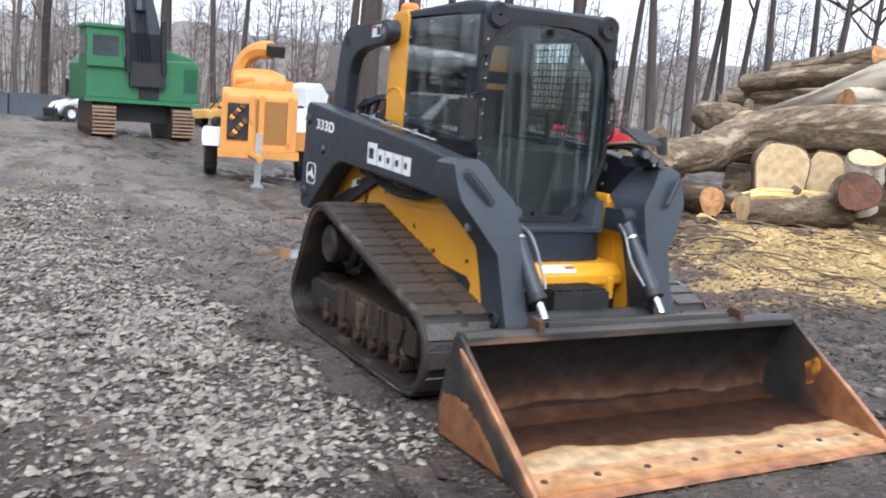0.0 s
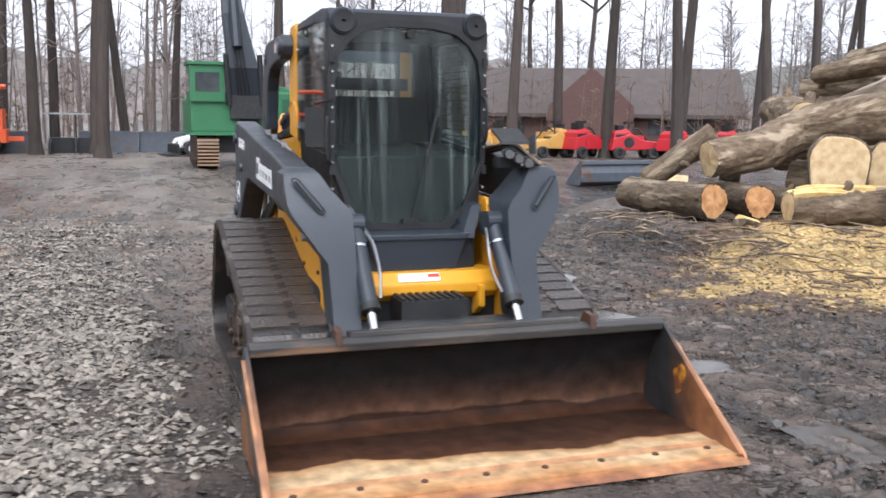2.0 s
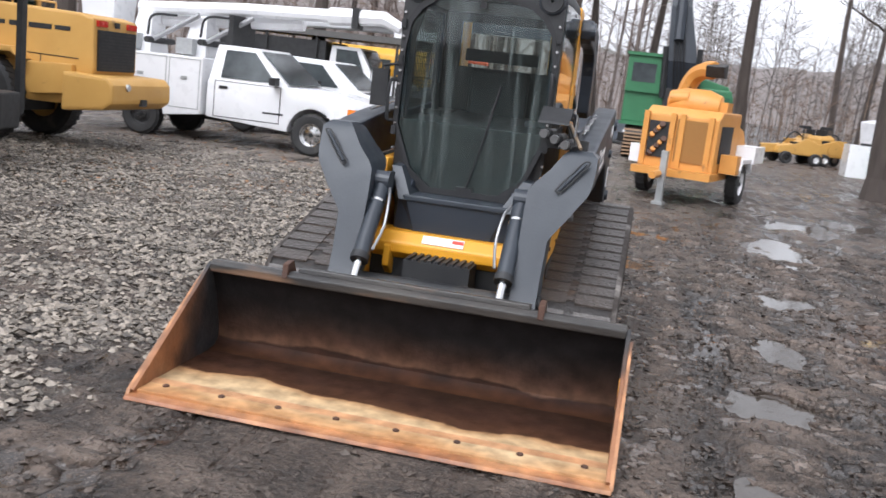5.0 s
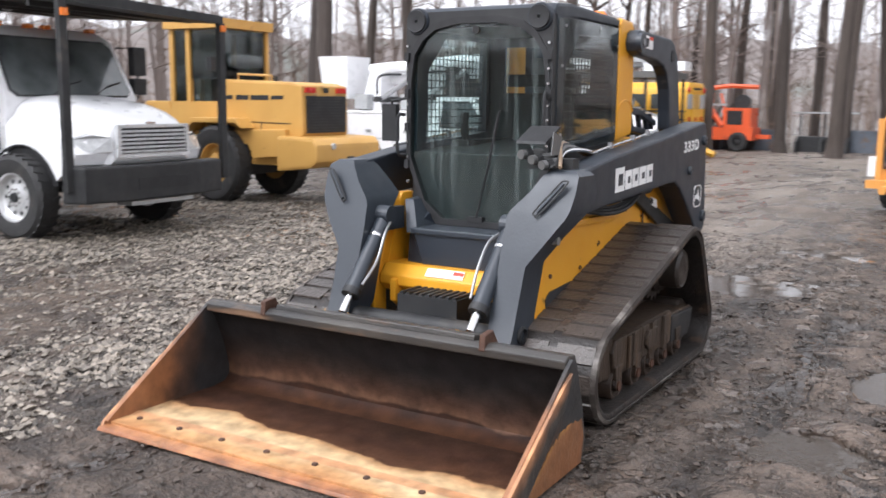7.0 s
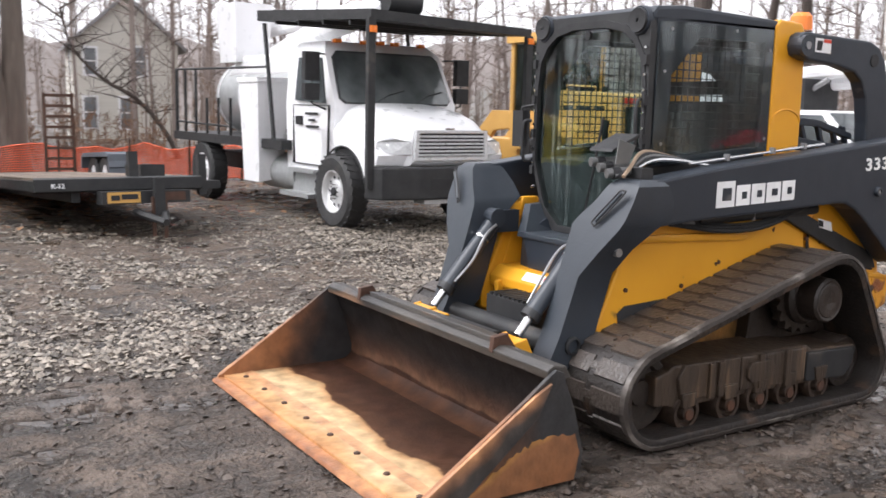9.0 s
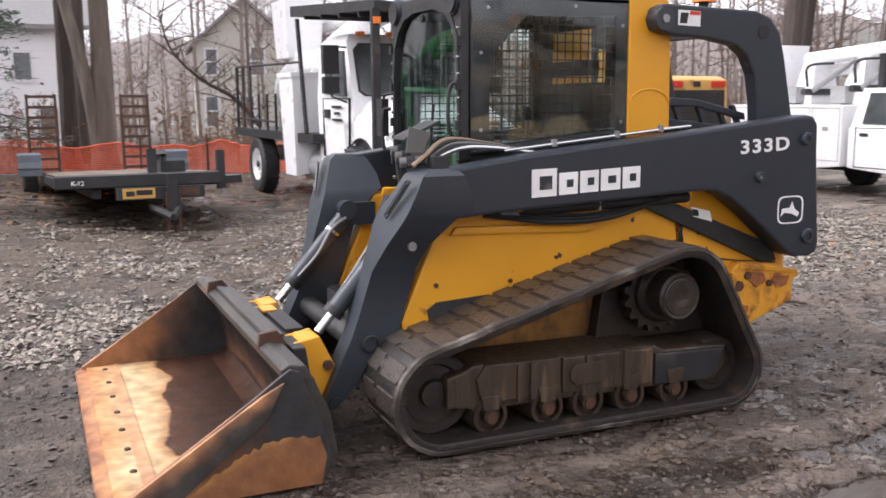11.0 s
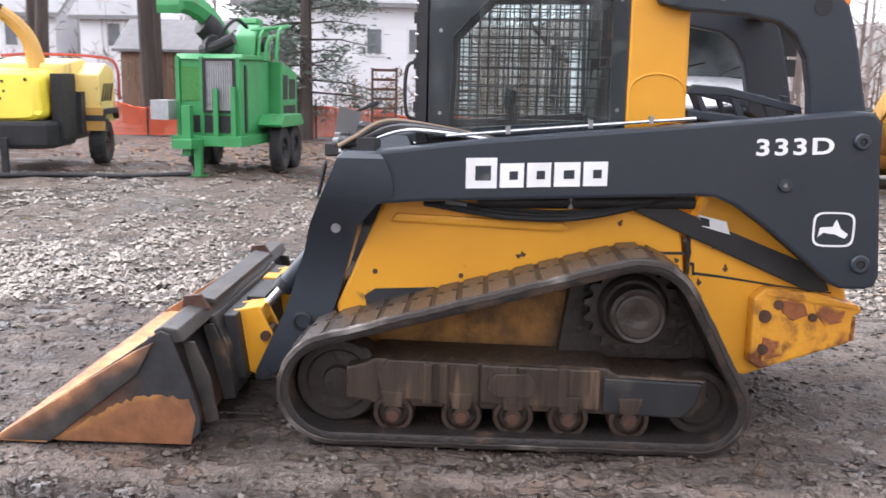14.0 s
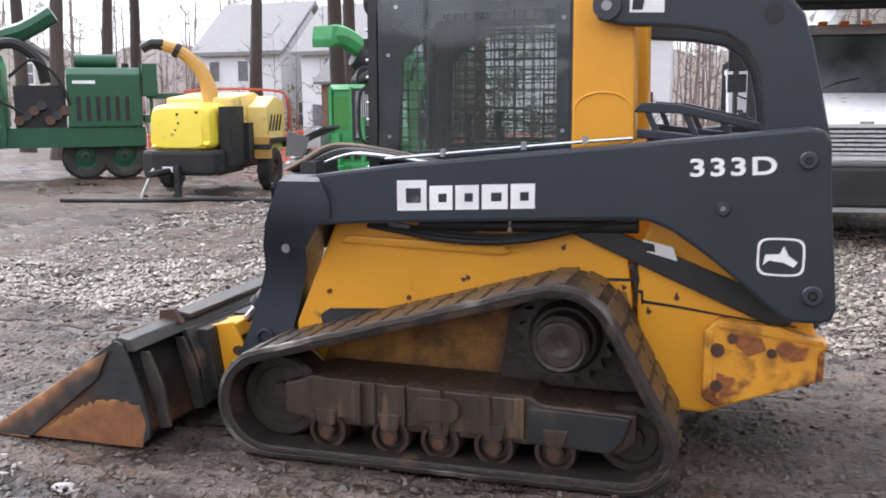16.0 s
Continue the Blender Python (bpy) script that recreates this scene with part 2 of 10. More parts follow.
white_paint = material("white_vehicle_paint", (0.78, 0.78, 0.79), 0.3, second=(0.72, 0.72, 0.73), scale=2, bump=0.01, dirt=(0.42, 0.39, 0.36), dirt_scale=3, dirt_part=0.04, coat=0.3)
seat_vinyl = material("black_seat_vinyl", (0.02, 0.02, 0.022), 0.6, bump=0.2)

# ---------- mesh helpers ----------


def part(name, bm, mat, parent=None, label="", smooth=False):
    me = bpy.data.meshes.new(name)
    bmesh.ops.recalc_face_normals(bm, faces=bm.faces)
    bm.to_mesh(me)
    bm.free()
    for one in mat if isinstance(mat, (list, tuple)) else (mat,):
        me.materials.append(one)
    if smooth:
        me.polygons.foreach_set("use_smooth", [True] * len(me.polygons))
        me.set_sharp_from_angle(angle=radians(35))
    ob = new(name, me)
    ob.parent = parent
    return tagged(ob, label)


def thing(name, label, category, m=None, group="", kind=""):
    ob = new(name)
    ob.empty_display_size = 0.2
    if m is not None:
        ob.matrix_world = m
    return tagged(ob, label, category, group, kind)


def soften(bm, width, steps=2, angle=25):
    es = [e for e in bm.edges if len(e.link_faces) == 2 and e.calc_face_angle(0) > radians(angle)]
    if es and width:
        bmesh.ops.bevel(bm, geom=es, offset=width, segments=steps, affect="EDGES", profile=0.6, clamp_overlap=True)
    return bm


def box(x0, x1, y0, y1, z0, z1, bevel=0.0, bm=None):
    own = bmesh.new()
    vs = [own.verts.new((x, y, z)) for z in (z0, z1) for y in (y0, y1) for x in (x0, x1)]
    for q in ((0, 2, 3, 1), (4, 5, 7, 6), (0, 1, 5, 4), (2, 6, 7, 3), (0, 4, 6, 2), (1, 3, 7, 5)):
        own.faces.new([vs[i] for i in q])
    soften(own, bevel)
    return join(bm, own)


def join(bm, own):
    if bm is None:
        return own
    me = bpy.data.meshes.new("tmp")
    own.to_mesh(me)
    own.free()
    bm.from_mesh(me)
    bpy.data.meshes.remove(me)
    return bm


def prism(poly, axis, lo, hi, bevel=0.0, bm=None, steps=2):
    """A polygon in the plane across the axis, drawn out from lo to hi."""
    own = bmesh.new()
    put = {"x": lambda a, b, c: (c, a, b), "y": lambda a, b, c: (a, c, b), "z": lambda a, b, c: (a, b, c)}[axis]
    low = [own.verts.new(put(a, b, lo)) for a, b in poly]
    top = [own.verts.new(put(a, b, hi)) for a, b in poly]
    own.faces.new(low)
    own.faces.new(top[::-1])
    k = len(poly)
    for i in range(k):
        j = (i + 1) % k
        own.faces.new((low[i], low[j], top[j], top[i]))
    bmesh.ops.recalc_face_normals(own, faces=own.faces)
    soften(own, bevel, steps)
    return join(bm, own)


def ring(outer, inner, axis, lo, hi, bm=None):
    """A plate with an opening: outer and inner have the same number of points."""
    own = bm or bmesh.new()
    put = {"x": lambda a, b, c: (c, a, b), "y": lambda a, b, c: (a, c, b), "z": lambda a, b, c: (a, b, c)}[axis]
    k = len(outer)
    loops = [[own.verts.new(put(a, b, c)) for a, b in p] for p, c in ((outer, lo), (inner, lo), (inner, hi), (outer, hi))]
    for s in range(4):
        p, q = loops[s], loops[(s + 1) % 4]
        for i in range(k):
            j = (i + 1) % k
            own.faces.new((p[i], p[j], q[j], q[i]))
    return own


def cyl(p0, p1, r0, r1=None, seg=20, bm=None, caps=True):
    own = bm or bmesh.new()
    p0, p1 = Vector(p0), Vector(p1)
    r1 = r0 if r1 is None else r1
    q = (p1 - p0).to_track_quat("Z", "Y")
    a, b = [], []
    for i in range(seg):
        d = q @ Vector((math.cos(2 * math.pi * i / seg), math.sin(2 * math.pi * i / seg), 0))
        a.append(own.verts.new(p0 + d * r0))
        b.append(own.verts.new(p1 + d * r1))
    for i in range(seg):
        j = (i + 1) % seg
        own.faces.new((a[i], a[j], b[j], b[i]))
    if caps:
        own.faces.new(a[::-1])
        own.faces.new(b)
    return own


def tube(pts, r, seg=8, bm=None, taper=None):
    own = bm or bmesh.new()
    pts = [Vector(p) for p in pts]
    last = None
    for k, p in enumerate(pts):
        d = (pts[min(k + 1, len(pts) - 1)] - pts[max(k - 1, 0)]).normalized()
        q = d.to_track_quat("Z", "Y")
        rr = r if taper is None else r + (taper - r) * k / (len(pts) - 1)
        loop = [own.verts.new(p + q @ Vector((math.cos(2 * math.pi * i / seg), math.sin(2 * math.pi * i / seg), 0)) * rr) for i in range(seg)]
        if last:
            shift = min(range(seg), key=lambda s: (loop[s].co - last[0].co).length)
            loop = loop[shift:] + loop[:shift]
            for i in range(seg):
                j = (i + 1) % seg
                own.faces.new((last[i], last[j], loop[j], loop[i]))
        else:
            own.faces.new(loop[::-1])
        last = loop
    own.faces.new(last)
    return own


def curve_pts(pts, n=24):
    """A smooth run of points through the ones given."""
    p = [Vector(q) for q in pts]
    p = [2 * p[0] - p[1]] + p + [2 * p[-1] - p[-2]]
    out = []
    segs = len(p) - 3
    for i in range(n + 1):
        u = i / n * segs
        k = min(int(u), segs - 1)
        t = u - k
        a, b, c, d = p[k:k + 4]
        out.append(0.5 * (2 * b + (c - a) * t + (2 * a - 5 * b + 4 * c - d) * t * t + (3 * b - a - 3 * c + d) * t ** 3))
    return out


def lathe(profile, axis_point, axis="x", seg=32, bm=None, caps=(True, True), closed=False):
    """Turns (radius, along) pairs about an axis through a point; open or closed by zero radii."""
    own = bm or bmesh.new()
    c = Vector(axis_point)
    loops = []
    for r, a in profile:
        loop = []
        for i in range(seg):
            u, v = r * math.cos(2 * math.pi * i / seg), r * math.sin(2 * math.pi * i / seg)
            off = {"x": (a, u, v), "y": (u, a, v), "z": (u, v, a)}[axis]
            loop.append(own.verts.new(c + Vector(off)))
        loops.append(loop)
    for p, q in zip(loops, loops[1:] + (loops[:1] if closed else [])):
        for i in range(seg):
            j = (i + 1) % seg
            own.faces.new((p[i], p[j], q[j], q[i]))
    if caps[0] and not closed:
        own.faces.new(loops[0][::-1])
    if caps[1] and not closed:
        own.faces.new(loops[-1])
    return own


def loft(sections, bm=None):
    """Closed loops of points, each the same length, skinned and capped."""
    own = bm or bmesh.new()
    loops = [[own.verts.new(p) for p in s] for s in sections]
    for p, q in zip(loops, loops[1:]):
        k = len(p)
        for i in range(k):
            j = (i + 1) % k
            own.faces.new((p[i], p[j], q[j], q[i]))
    own.faces.new(loops[0][::-1])
    own.faces.new(loops[-1])
    return own


def lettering(name, text, size, m, mat, parent, label=""):
    cu = bpy.data.curves.new(name, "FONT")
    cu.body, cu.size, cu.extrude, cu.offset = text, size, 0.002, 0.022 * size
    tmp = new("tmp_text", cu)
    me = bpy.data.meshes.new_from_object(tmp.evaluated_get(bpy.context.evaluated_depsgraph_get()))
    bpy.data.objects.remove(tmp)
    me.materials.clear()
    me.materials.append(mat)
    ob = new(name, me)
    ob.parent = parent
    ob.matrix_local = m
    return tagged(ob, label)


def road_wheel(parent, c, r, w, rim_r, rim_mat, side=1, axis="x", holes=8, tread=True, name="wheel"):
    """A tyred wheel about the given axis; side: which way its face looks."""
    h = w / 2
    k = min(0.25 * (r - rim_r), 0.06)
    t = part(name, lathe([(rim_r * 0.97, -h * 0.80), (rim_r, -h * 0.88), (rim_r + k, -h), (r - k, -h), (r, -h * 0.7), (r, h * 0.7), (r - k, h), (rim_r + k, h), (rim_r, h * 0.88), (rim_r * 0.97, h * 0.80)], c, axis, 36, closed=True), tyre, parent, smooth=True)
    s = side
    part("rim", lathe([(rim_r * 0.99, -s * h * 0.8), (rim_r * 0.99, s * h * 0.90), (rim_r * 0.93, s * h * 0.88), (rim_r * 0.88, s * h * 0.50), (rim_r * 0.80, s * h * 0.38), (rim_r * 0.52, s * h * 0.46), (rim_r * 0.47, s * h * 0.62), (rim_r * 0.40, s * h * 0.66), (0.01, s * h * 0.66)], c, axis, 32), rim_mat, t, smooth=True)

    def spot(along, u, v):
        return Vector(c) + Vector({"x": (s * h * along, u, v), "y": (u, s * h * along, v)}[axis])

    if holes:
        for ring_r, rad, lo_, hi_, cnt, mat_, nm in ((0.66, 0.085, 0.36, 0.45, holes, black_plastic, "vent_hole"), (0.34, 0.035, 0.64, 0.76, holes, galv_nut, "wheel_nut")):
            bm = bmesh.new()
            for i in range(cnt):
                a = 2 * math.pi * i / cnt
                u, v = rim_r * ring_r * math.cos(a), rim_r * ring_r * math.sin(a)
                cyl(spot(lo_, u, v), spot(hi_, u, v), rim_r * rad, seg=10, bm=bm)
            part(nm, bm, mat_, t)
        part("hub_cap", cyl(spot(0.62, 0, 0), spot(0.88, 0, 0), rim_r * 0.22, rim_r * 0.17, seg=18), black_paint, t, smooth=True)
    if tread:
        bm = bmesh.new()
        n = max(16, int(2 * math.pi * r / 0.11))
        for i in range(n):
            a = 2 * math.pi * i / n
            for e in (-1, 1):
                m = Matrix.Translation(c) @ (Matrix.Rotation(a, 4, "X") if axis == "x" else Matrix.Rotation(a, 4, "Y"))
                b = box(-0.2, 0.2, -0.2, 0.2, -0.2, 0.2)
                if axis == "x":
                    b.transform(m @ Matrix.Translation((e * h * 0.5, 0, r)) @ Matrix.Rotation(e * 0.35, 4, "Z") @ Matrix.Diagonal((h * 1.9, 0.09, 0.05, 1)))
                else:
                    b.transform(m @ Matrix.Translation((0, e * h * 0.5, r)) @ Matrix.Rotation(e * 0.35, 4, "Z") @ Matrix.Diagonal((0.09, h * 1.9, 0.05, 1)))
                join(bm, b)
        tagged(part("tread", bm, tyre, t), kind="stuff")
    return t

# ---------- ground ----------
rng = np.random.default_rng(7)


def smooth01(t):
    t = np.clip(t, 0, 1)
    return t * t * (3 - 2 * t)


WAVES = [(rng.uniform(-1, 1), rng.uniform(-1, 1), rng.uniform(0, 6.28)) for _ in range(24)]


def lumps(x, y, size):
    """Smooth uneven noise, about -1 to 1, from a sum of waves."""
    v = 0
    for k, (a, b, c) in enumerate(WAVES):
        v = v + np.sin((a * x + b * y) * (1 + 0.35 * k % 3) / size + c)
    return v / 5.0


TABLE = rng.uniform(-1, 1, (256, 256))


def grain(x, y, cell):
    """Lumpy value noise of the given cell size, -1 to 1."""
    u, v = np.asarray(x, float) / cell + 71.3, np.asarray(y, float) / cell + 13.7
    i, j = np.floor(u).astype(int), np.floor(v).astype(int)
    a, b = u - i, v - j
    a, b = a * a * (3 - 2 * a), b * b * (3 - 2 * b)
    p, q, r, s = TABLE[i % 256, j % 256], TABLE[(i + 1) % 256, j % 256], TABLE[i % 256, (j + 1) % 256], TABLE[(i + 1) % 256, (j + 1) % 256]
    return (p * (1 - a) + q * a) * (1 - b) + (r * (1 - a) + s * a) * b


# puddles: x, y, half sizes along x and y
PUDDLES = [(1.93, -1.02, 0.21, 0.28), (2.12, 0.30, 0.14, 0.36), (2.75, 5.4, 0.40, 0.9), (0.42, 3.05, 0.8, 0.42), (1.85, -2.45, 0.20, 0.32), (0.95, 5.4, 0.5, 0.3), (2.45, 2.2, 0.2, 0.4), (3.6, 8.4, 0.5, 0.8), (4.4, 9.6, 0.4, 0.5)]


def pool(x, y):
    p = np.zeros_like(x)
    for cx, cy, a, b in PUDDLES:
        q = ((x - cx) / a) ** 2 + ((y - cy) / b) ** 2 + 0.45 * lumps(x, y, 0.13)
        p = np.maximum(p, smooth01((1.45 - q) / 0.9))
    return p


def stony(x, y):
    """How much loose stone lies here, 0 to 1."""
    edge = -1.25 + 0.35 * lumps(x, y, 0.5)
    g = smooth01((edge - x) / 0.5) * smooth01((y + 7.5 + 0.8 * lumps(x, y, 0.8)) / 1.5) * smooth01((9.5 + lumps(x, y, 1.2) - y) / 3)
    bare = smooth01((lumps(x, y, 0.9) + 0.12) / 0.5)
    west = smooth01((-x - 1.9) / 2.0) * smooth01((0.8 - y) / 2.0)
    earth = smooth01((lumps(x + 4, y * 2.2, 0.7) + 0.55) / 0.5)
    return g * (1 - 0.55 * bare) * (1 - 0.85 * west * earth) * (1 - 0.25 * west)


def dusted(x, y):
    """Sawdust in front of the logs."""
    q = ((x - 7.3) / 3.2) ** 2 + ((y - 2.0 - 0.25 * (x - 7)) / 1.75) ** 2 + 0.28 * lumps(x, y, 0.35)
    return 0.6 * smooth01((1.15 - q) / 0.35) + 0.4 * smooth01((2.4 - q) / 1.2)


def height(x, y):
    x, y = np.asarray(x, float), np.asarray(y, float)
    z = -0.033 + 0.17 * smooth01((-x - 3.5) / 4) * smooth01((-y - 1.0) / 3.2)
    z = z - 0.05 * smooth01((y - 5) / 4) * smooth01((-x - 2) / 3) * smooth01((20 - y) / 6)
    under = np.exp(-((x / 1.8) ** 2 + ((y + 0.9) / 2.6) ** 2) ** 3)
    rough = 0.012 * lumps(x, y, 0.33) + 0.020 * grain(x, y, 0.31) + 0.016 * grain(y + 5, x, 0.15) + 0.011 * grain(x + 9, y, 0.08)
    near = np.exp(-(x ** 2 + y ** 2) / 900.0)
    z = z + rough * (1 - 0.9 * under) * near - 0.008 * under
    # rut edges run past the loader on its muddy side
    for cx, w in ((1.55, 0.16), (2.15, 0.18), (2.9, 0.2), (3.5, 0.17)):
        off = x - cx - 0.12 * np.sin(y * 0.5 + cx)
        z = z - 0.024 * np.exp(-(off / w) ** 2) * smooth01((y + 4.5) / 2) * smooth01((12 - y) / 4)
    cleat = np.sin((y + 0.25 * np.abs(((x * 2.2) % 1) - 0.5)) * 2 * np.pi / 0.16)
    for cx, w in ((1.52, 0.2), (2.12, 0.17), (2.75, 0.2), (3.45, 0.2), (-0.79, 0.2)):
        off = x - cx - 0.12 * np.sin(y * 0.5 + cx)
        z = z + 0.019 * cleat * np.exp(-(off / w) ** 4) * smooth01((y + 4) / 1) * smooth01((9 - y) / 3) * (1 - 0.9 * under) * (0.55 + 0.45 * lumps(x, y, 0.6))
    z = z - pool(x, y) * (0.040 + 0.022 * grain(x + 3, y, 0.13) + 0.016 * grain(y, x + 1, 0.075))
    z = z + 0.05 * dusted(x, y) * (0.6 + 0.4 * lumps(x, y, 0.4))
    # the log pile lies on a low rise
    z = z + 0.26 * smooth01((1.25 - ((x - 8.7) / 4.2) ** 2 - ((y - 4.8) / 4.6) ** 2) / 0.6)
    far = np.sqrt(x ** 2 + y ** 2)
    return z - 0.4 * smooth01((far - 30) / 60) + 3.0 * smooth01((far - 90) / 300)


def spread(lo, hi, step, reach, grow=1.16):
    mid = list(np.arange(lo, hi + 1e-6, step))
    a, d, left = lo, step, []
    while a > -reach:
        d *= grow
        a -= d
        left.append(a)
    b, d, right = hi, step, []
    while b < reach:
        d *= grow
        b += d
        right.append(b)
    return np.array(left[::-1] + mid + right)


gx, gy = spread(-5.0, 4.6, 0.031, 700, 1.11), spread(-4.6, 6.0, 0.033, 700, 1.11)
GX, GY = np.meshgrid(gx, gy)
GZ = height(GX, GY)
verts = np.stack([GX.ravel(), GY.ravel(), GZ.ravel()], 1)
nx, ny = len(gx), len(gy)
idx = np.arange(nx * ny).reshape(ny, nx)
quads = np.stack([idx[:-1, :-1].ravel(), idx[:-1, 1:].ravel(), idx[1:, 1:].ravel(), idx[1:, :-1].ravel()], 1)
me = bpy.data.meshes.new("ground")
me.from_pydata(verts.tolist(), [], quads.tolist())
me.polygons.foreach_set("use_smooth", [True] * len(me.polygons))
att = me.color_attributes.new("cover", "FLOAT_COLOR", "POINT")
cover = np.ones((nx * ny, 4))


def blurred(z, n):
    """Mean over 2n+1 cells each way."""
    for ax in (0, 1):
        pad = np.pad(z, [(n + 1, n) if k == ax else (0, 0) for k in (0, 1)], mode="edge")
        c = np.cumsum(pad, axis=ax)
        z = (np.take(c, range(2 * n + 1, c.shape[ax]), axis=ax) - np.take(c, range(0, c.shape[ax] - 2 * n - 1), axis=ax)) / (2 * n + 1)
    return z


# how far each spot stands proud of the mud round it: tints relief shading into the colour, wets the hollows
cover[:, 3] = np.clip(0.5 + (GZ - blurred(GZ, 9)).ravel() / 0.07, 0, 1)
cover[:, 0], cover[:, 1], cover[:, 2] = stony(GX, GY).ravel(), dusted(GX, GY).ravel(), pool(GX, GY).ravel()
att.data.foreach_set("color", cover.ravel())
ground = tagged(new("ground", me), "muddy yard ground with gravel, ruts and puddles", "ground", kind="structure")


def ground_material():
    m = bpy.data.materials.new("yard_mud_and_gravel")
    m.use_nodes = True
    n, l = m.node_tree.nodes, m.node_tree.links
    b = n["Principled BSDF"]
    tc = n.new("ShaderNodeTexCoord")
    at = n.new("ShaderNodeVertexColor")
    at.layer_name = "cover"
    sp = n.new("ShaderNodeSeparateColor")
    l.new(at.outputs[0], sp.inputs[0])

    def nz(s, detail=6, kind="ShaderNodeTexNoise"):
        t = n.new(kind)
        t.inputs["Scale"].default_value = s
        if kind == "ShaderNodeTexNoise":
            t.inputs["Detail"].default_value = detail
        l.new(tc.outputs["Object"], t.inputs["Vector"])
        return t

    def mr(v, a, c, lo=0.0, hi=1.0):
        r = n.new("ShaderNodeMapRange")
        for k, x in zip(("From Min", "From Max", "To Min", "To Max"), (a, c, lo, hi)):
            r.inputs[k].default_value = x
        l.new(v, r.inputs["Value"])
        return r.outputs[0]

    def mx(f, a, c):
        x = n.new("ShaderNodeMix")
        x.data_type = "RGBA"
        for s, v in ((x.inputs[0], f), (x.inputs[6], a), (x.inputs[7], c)):
            if isinstance(v, tuple):
                s.default_value = (*v, 1)
            else:
                l.new(v, s)
        return x.outputs[2]

    def op(kind, a, c):
        x = n.new("ShaderNodeMath")
        x.operation = kind
        for s, v in ((x.inputs[0], a), (x.inputs[1], c)):
            if isinstance(v, (int, float)):
                s.default_value = v
            else:
                l.new(v, s)
        return x.outputs[0]

    def drawn(sx, sy, s, detail=6):
        mp = n.new("ShaderNodeMapping")
        mp.inputs["Scale"].default_value = (sx, sy, 1)
        l.new(tc.outputs["Object"], mp.inputs[0])
        t = n.new("ShaderNodeTexNoise")
        t.inputs["Scale"].default_value, t.inputs["Detail"].default_value = s, detail
        t.inputs["Distortion"].default_value = 0.6
        l.new(mp.outputs[0], t.inputs["Vector"])
        return t.outputs["Fac"]

    big, mid, fine, grit = nz(0.45).outputs["Fac"], nz(3.2, 9).outputs["Fac"], nz(26, 10).outputs["Fac"], nz(95, 6).outputs["Fac"]
    wheel_lines = drawn(2.4, 0.22, 1.0, 7)
    geo = n.new("ShaderNodeSeparateXYZ")
    l.new(tc.outputs["Object"], geo.inputs[0])
    # bare mud, dark and wet, drying paler in patches and along the wheel lines
    mud = mx(mr(mid, 0.42, 0.60), (0.029, 0.019, 0.014), (0.080, 0.057, 0.043))
    mud = mx(mr(fine, 0.50, 0.72, 0, 0.8), mud, (0.074, 0.053, 0.040))
    mud = mx(mr(wheel_lines, 0.48, 0.64, 0, 0.65), mud, (0.145, 0.108, 0.084))
    mud = mx(mr(big, 0.55, 0.72, 0, 0.4), mud, (0.10, 0.068, 0.046))
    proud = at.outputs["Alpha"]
    # hollows darkened and ridges lightened in the colour, since flat light hardly shades the relief
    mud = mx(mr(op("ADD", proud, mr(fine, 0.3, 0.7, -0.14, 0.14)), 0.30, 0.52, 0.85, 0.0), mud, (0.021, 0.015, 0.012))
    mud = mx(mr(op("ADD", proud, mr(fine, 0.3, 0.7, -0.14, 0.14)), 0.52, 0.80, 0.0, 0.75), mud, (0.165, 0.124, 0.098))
    west = op("MULTIPLY", op("MULTIPLY", mr(geo.outputs["X"], -2.4, -4.5), mr(geo.outputs["Y"], 1.6, -0.6)), mr(mid, 0.35, 0.6, 0.25, 0.85))
    mud = mx(west, mud, mx(mr(fine, 0.42, 0.6), (0.045, 0.029, 0.019), (0.13, 0.094, 0.066)))
    # dark specks put the shade of small holes into the mud colour
    mud = mx(mr(nz(33, 5).outputs["Fac"], 0.56, 0.65, 0, 0.7), mud, (0.018, 0.013, 0.010))
    mud = mx(mr(grit, 0.54, 0.70, 0, 0.7), mud, (0.20, 0.17, 0.143))
    vor = nz(34, kind="ShaderNodeTexVoronoi")
    vor.inputs["Randomness"].default_value = 1.0
    bw = n.new("ShaderNodeSeparateColor")
    l.new(vor.outputs["Color"], bw.inputs[0])
    stone = mx(mr(bw.outputs[0], 0.15, 1), (0.065, 0.053, 0.042), (0.37, 0.33, 0.28))
    stone = mx(mr(vor.outputs["Distance"], 0.26, 0.6), stone, (0.062, 0.05, 0.04))
    g = mr(op("ADD", sp.outputs[0], mr(mid, 0.3, 0.7, -0.45, 0.35)), 0.25, 0.7)
    small = mr(op("ADD", mr(nz(1.7).outputs["Fac"], 0.3, 0.7), mr(fine, 0.3, 0.7, -0.5, 0.5)), 0.74, 1.0, 0, 0.28)
    gm = op("MAXIMUM", g, small)
    # trodden paler earth with grit, further out in the yard
    out = op("MULTIPLY", mr(geo.outputs["Y"], 0.0, 5.5), mr(geo.outputs["X"], 2.5, -0.5))
    pale = op("MULTIPLY", out, mr(op("ADD", drawn(1.0, 0.35, 0.7), mr(fine, 0.3, 0.7, -0.12, 0.12)), 0.38, 0.62, 0.15, 1.0))
    col = mx(pale, mud, mx(mr(grit, 0.4, 0.62), (0.15, 0.12, 0.097), (0.36, 0.315, 0.268)))
    col = mx(gm, col, stone)
    col = mx(op("MULTIPLY", west, 0.75), col, mx(mr(fine, 0.44, 0.6), (0.052, 0.034, 0.023), (0.15, 0.108, 0.076)))
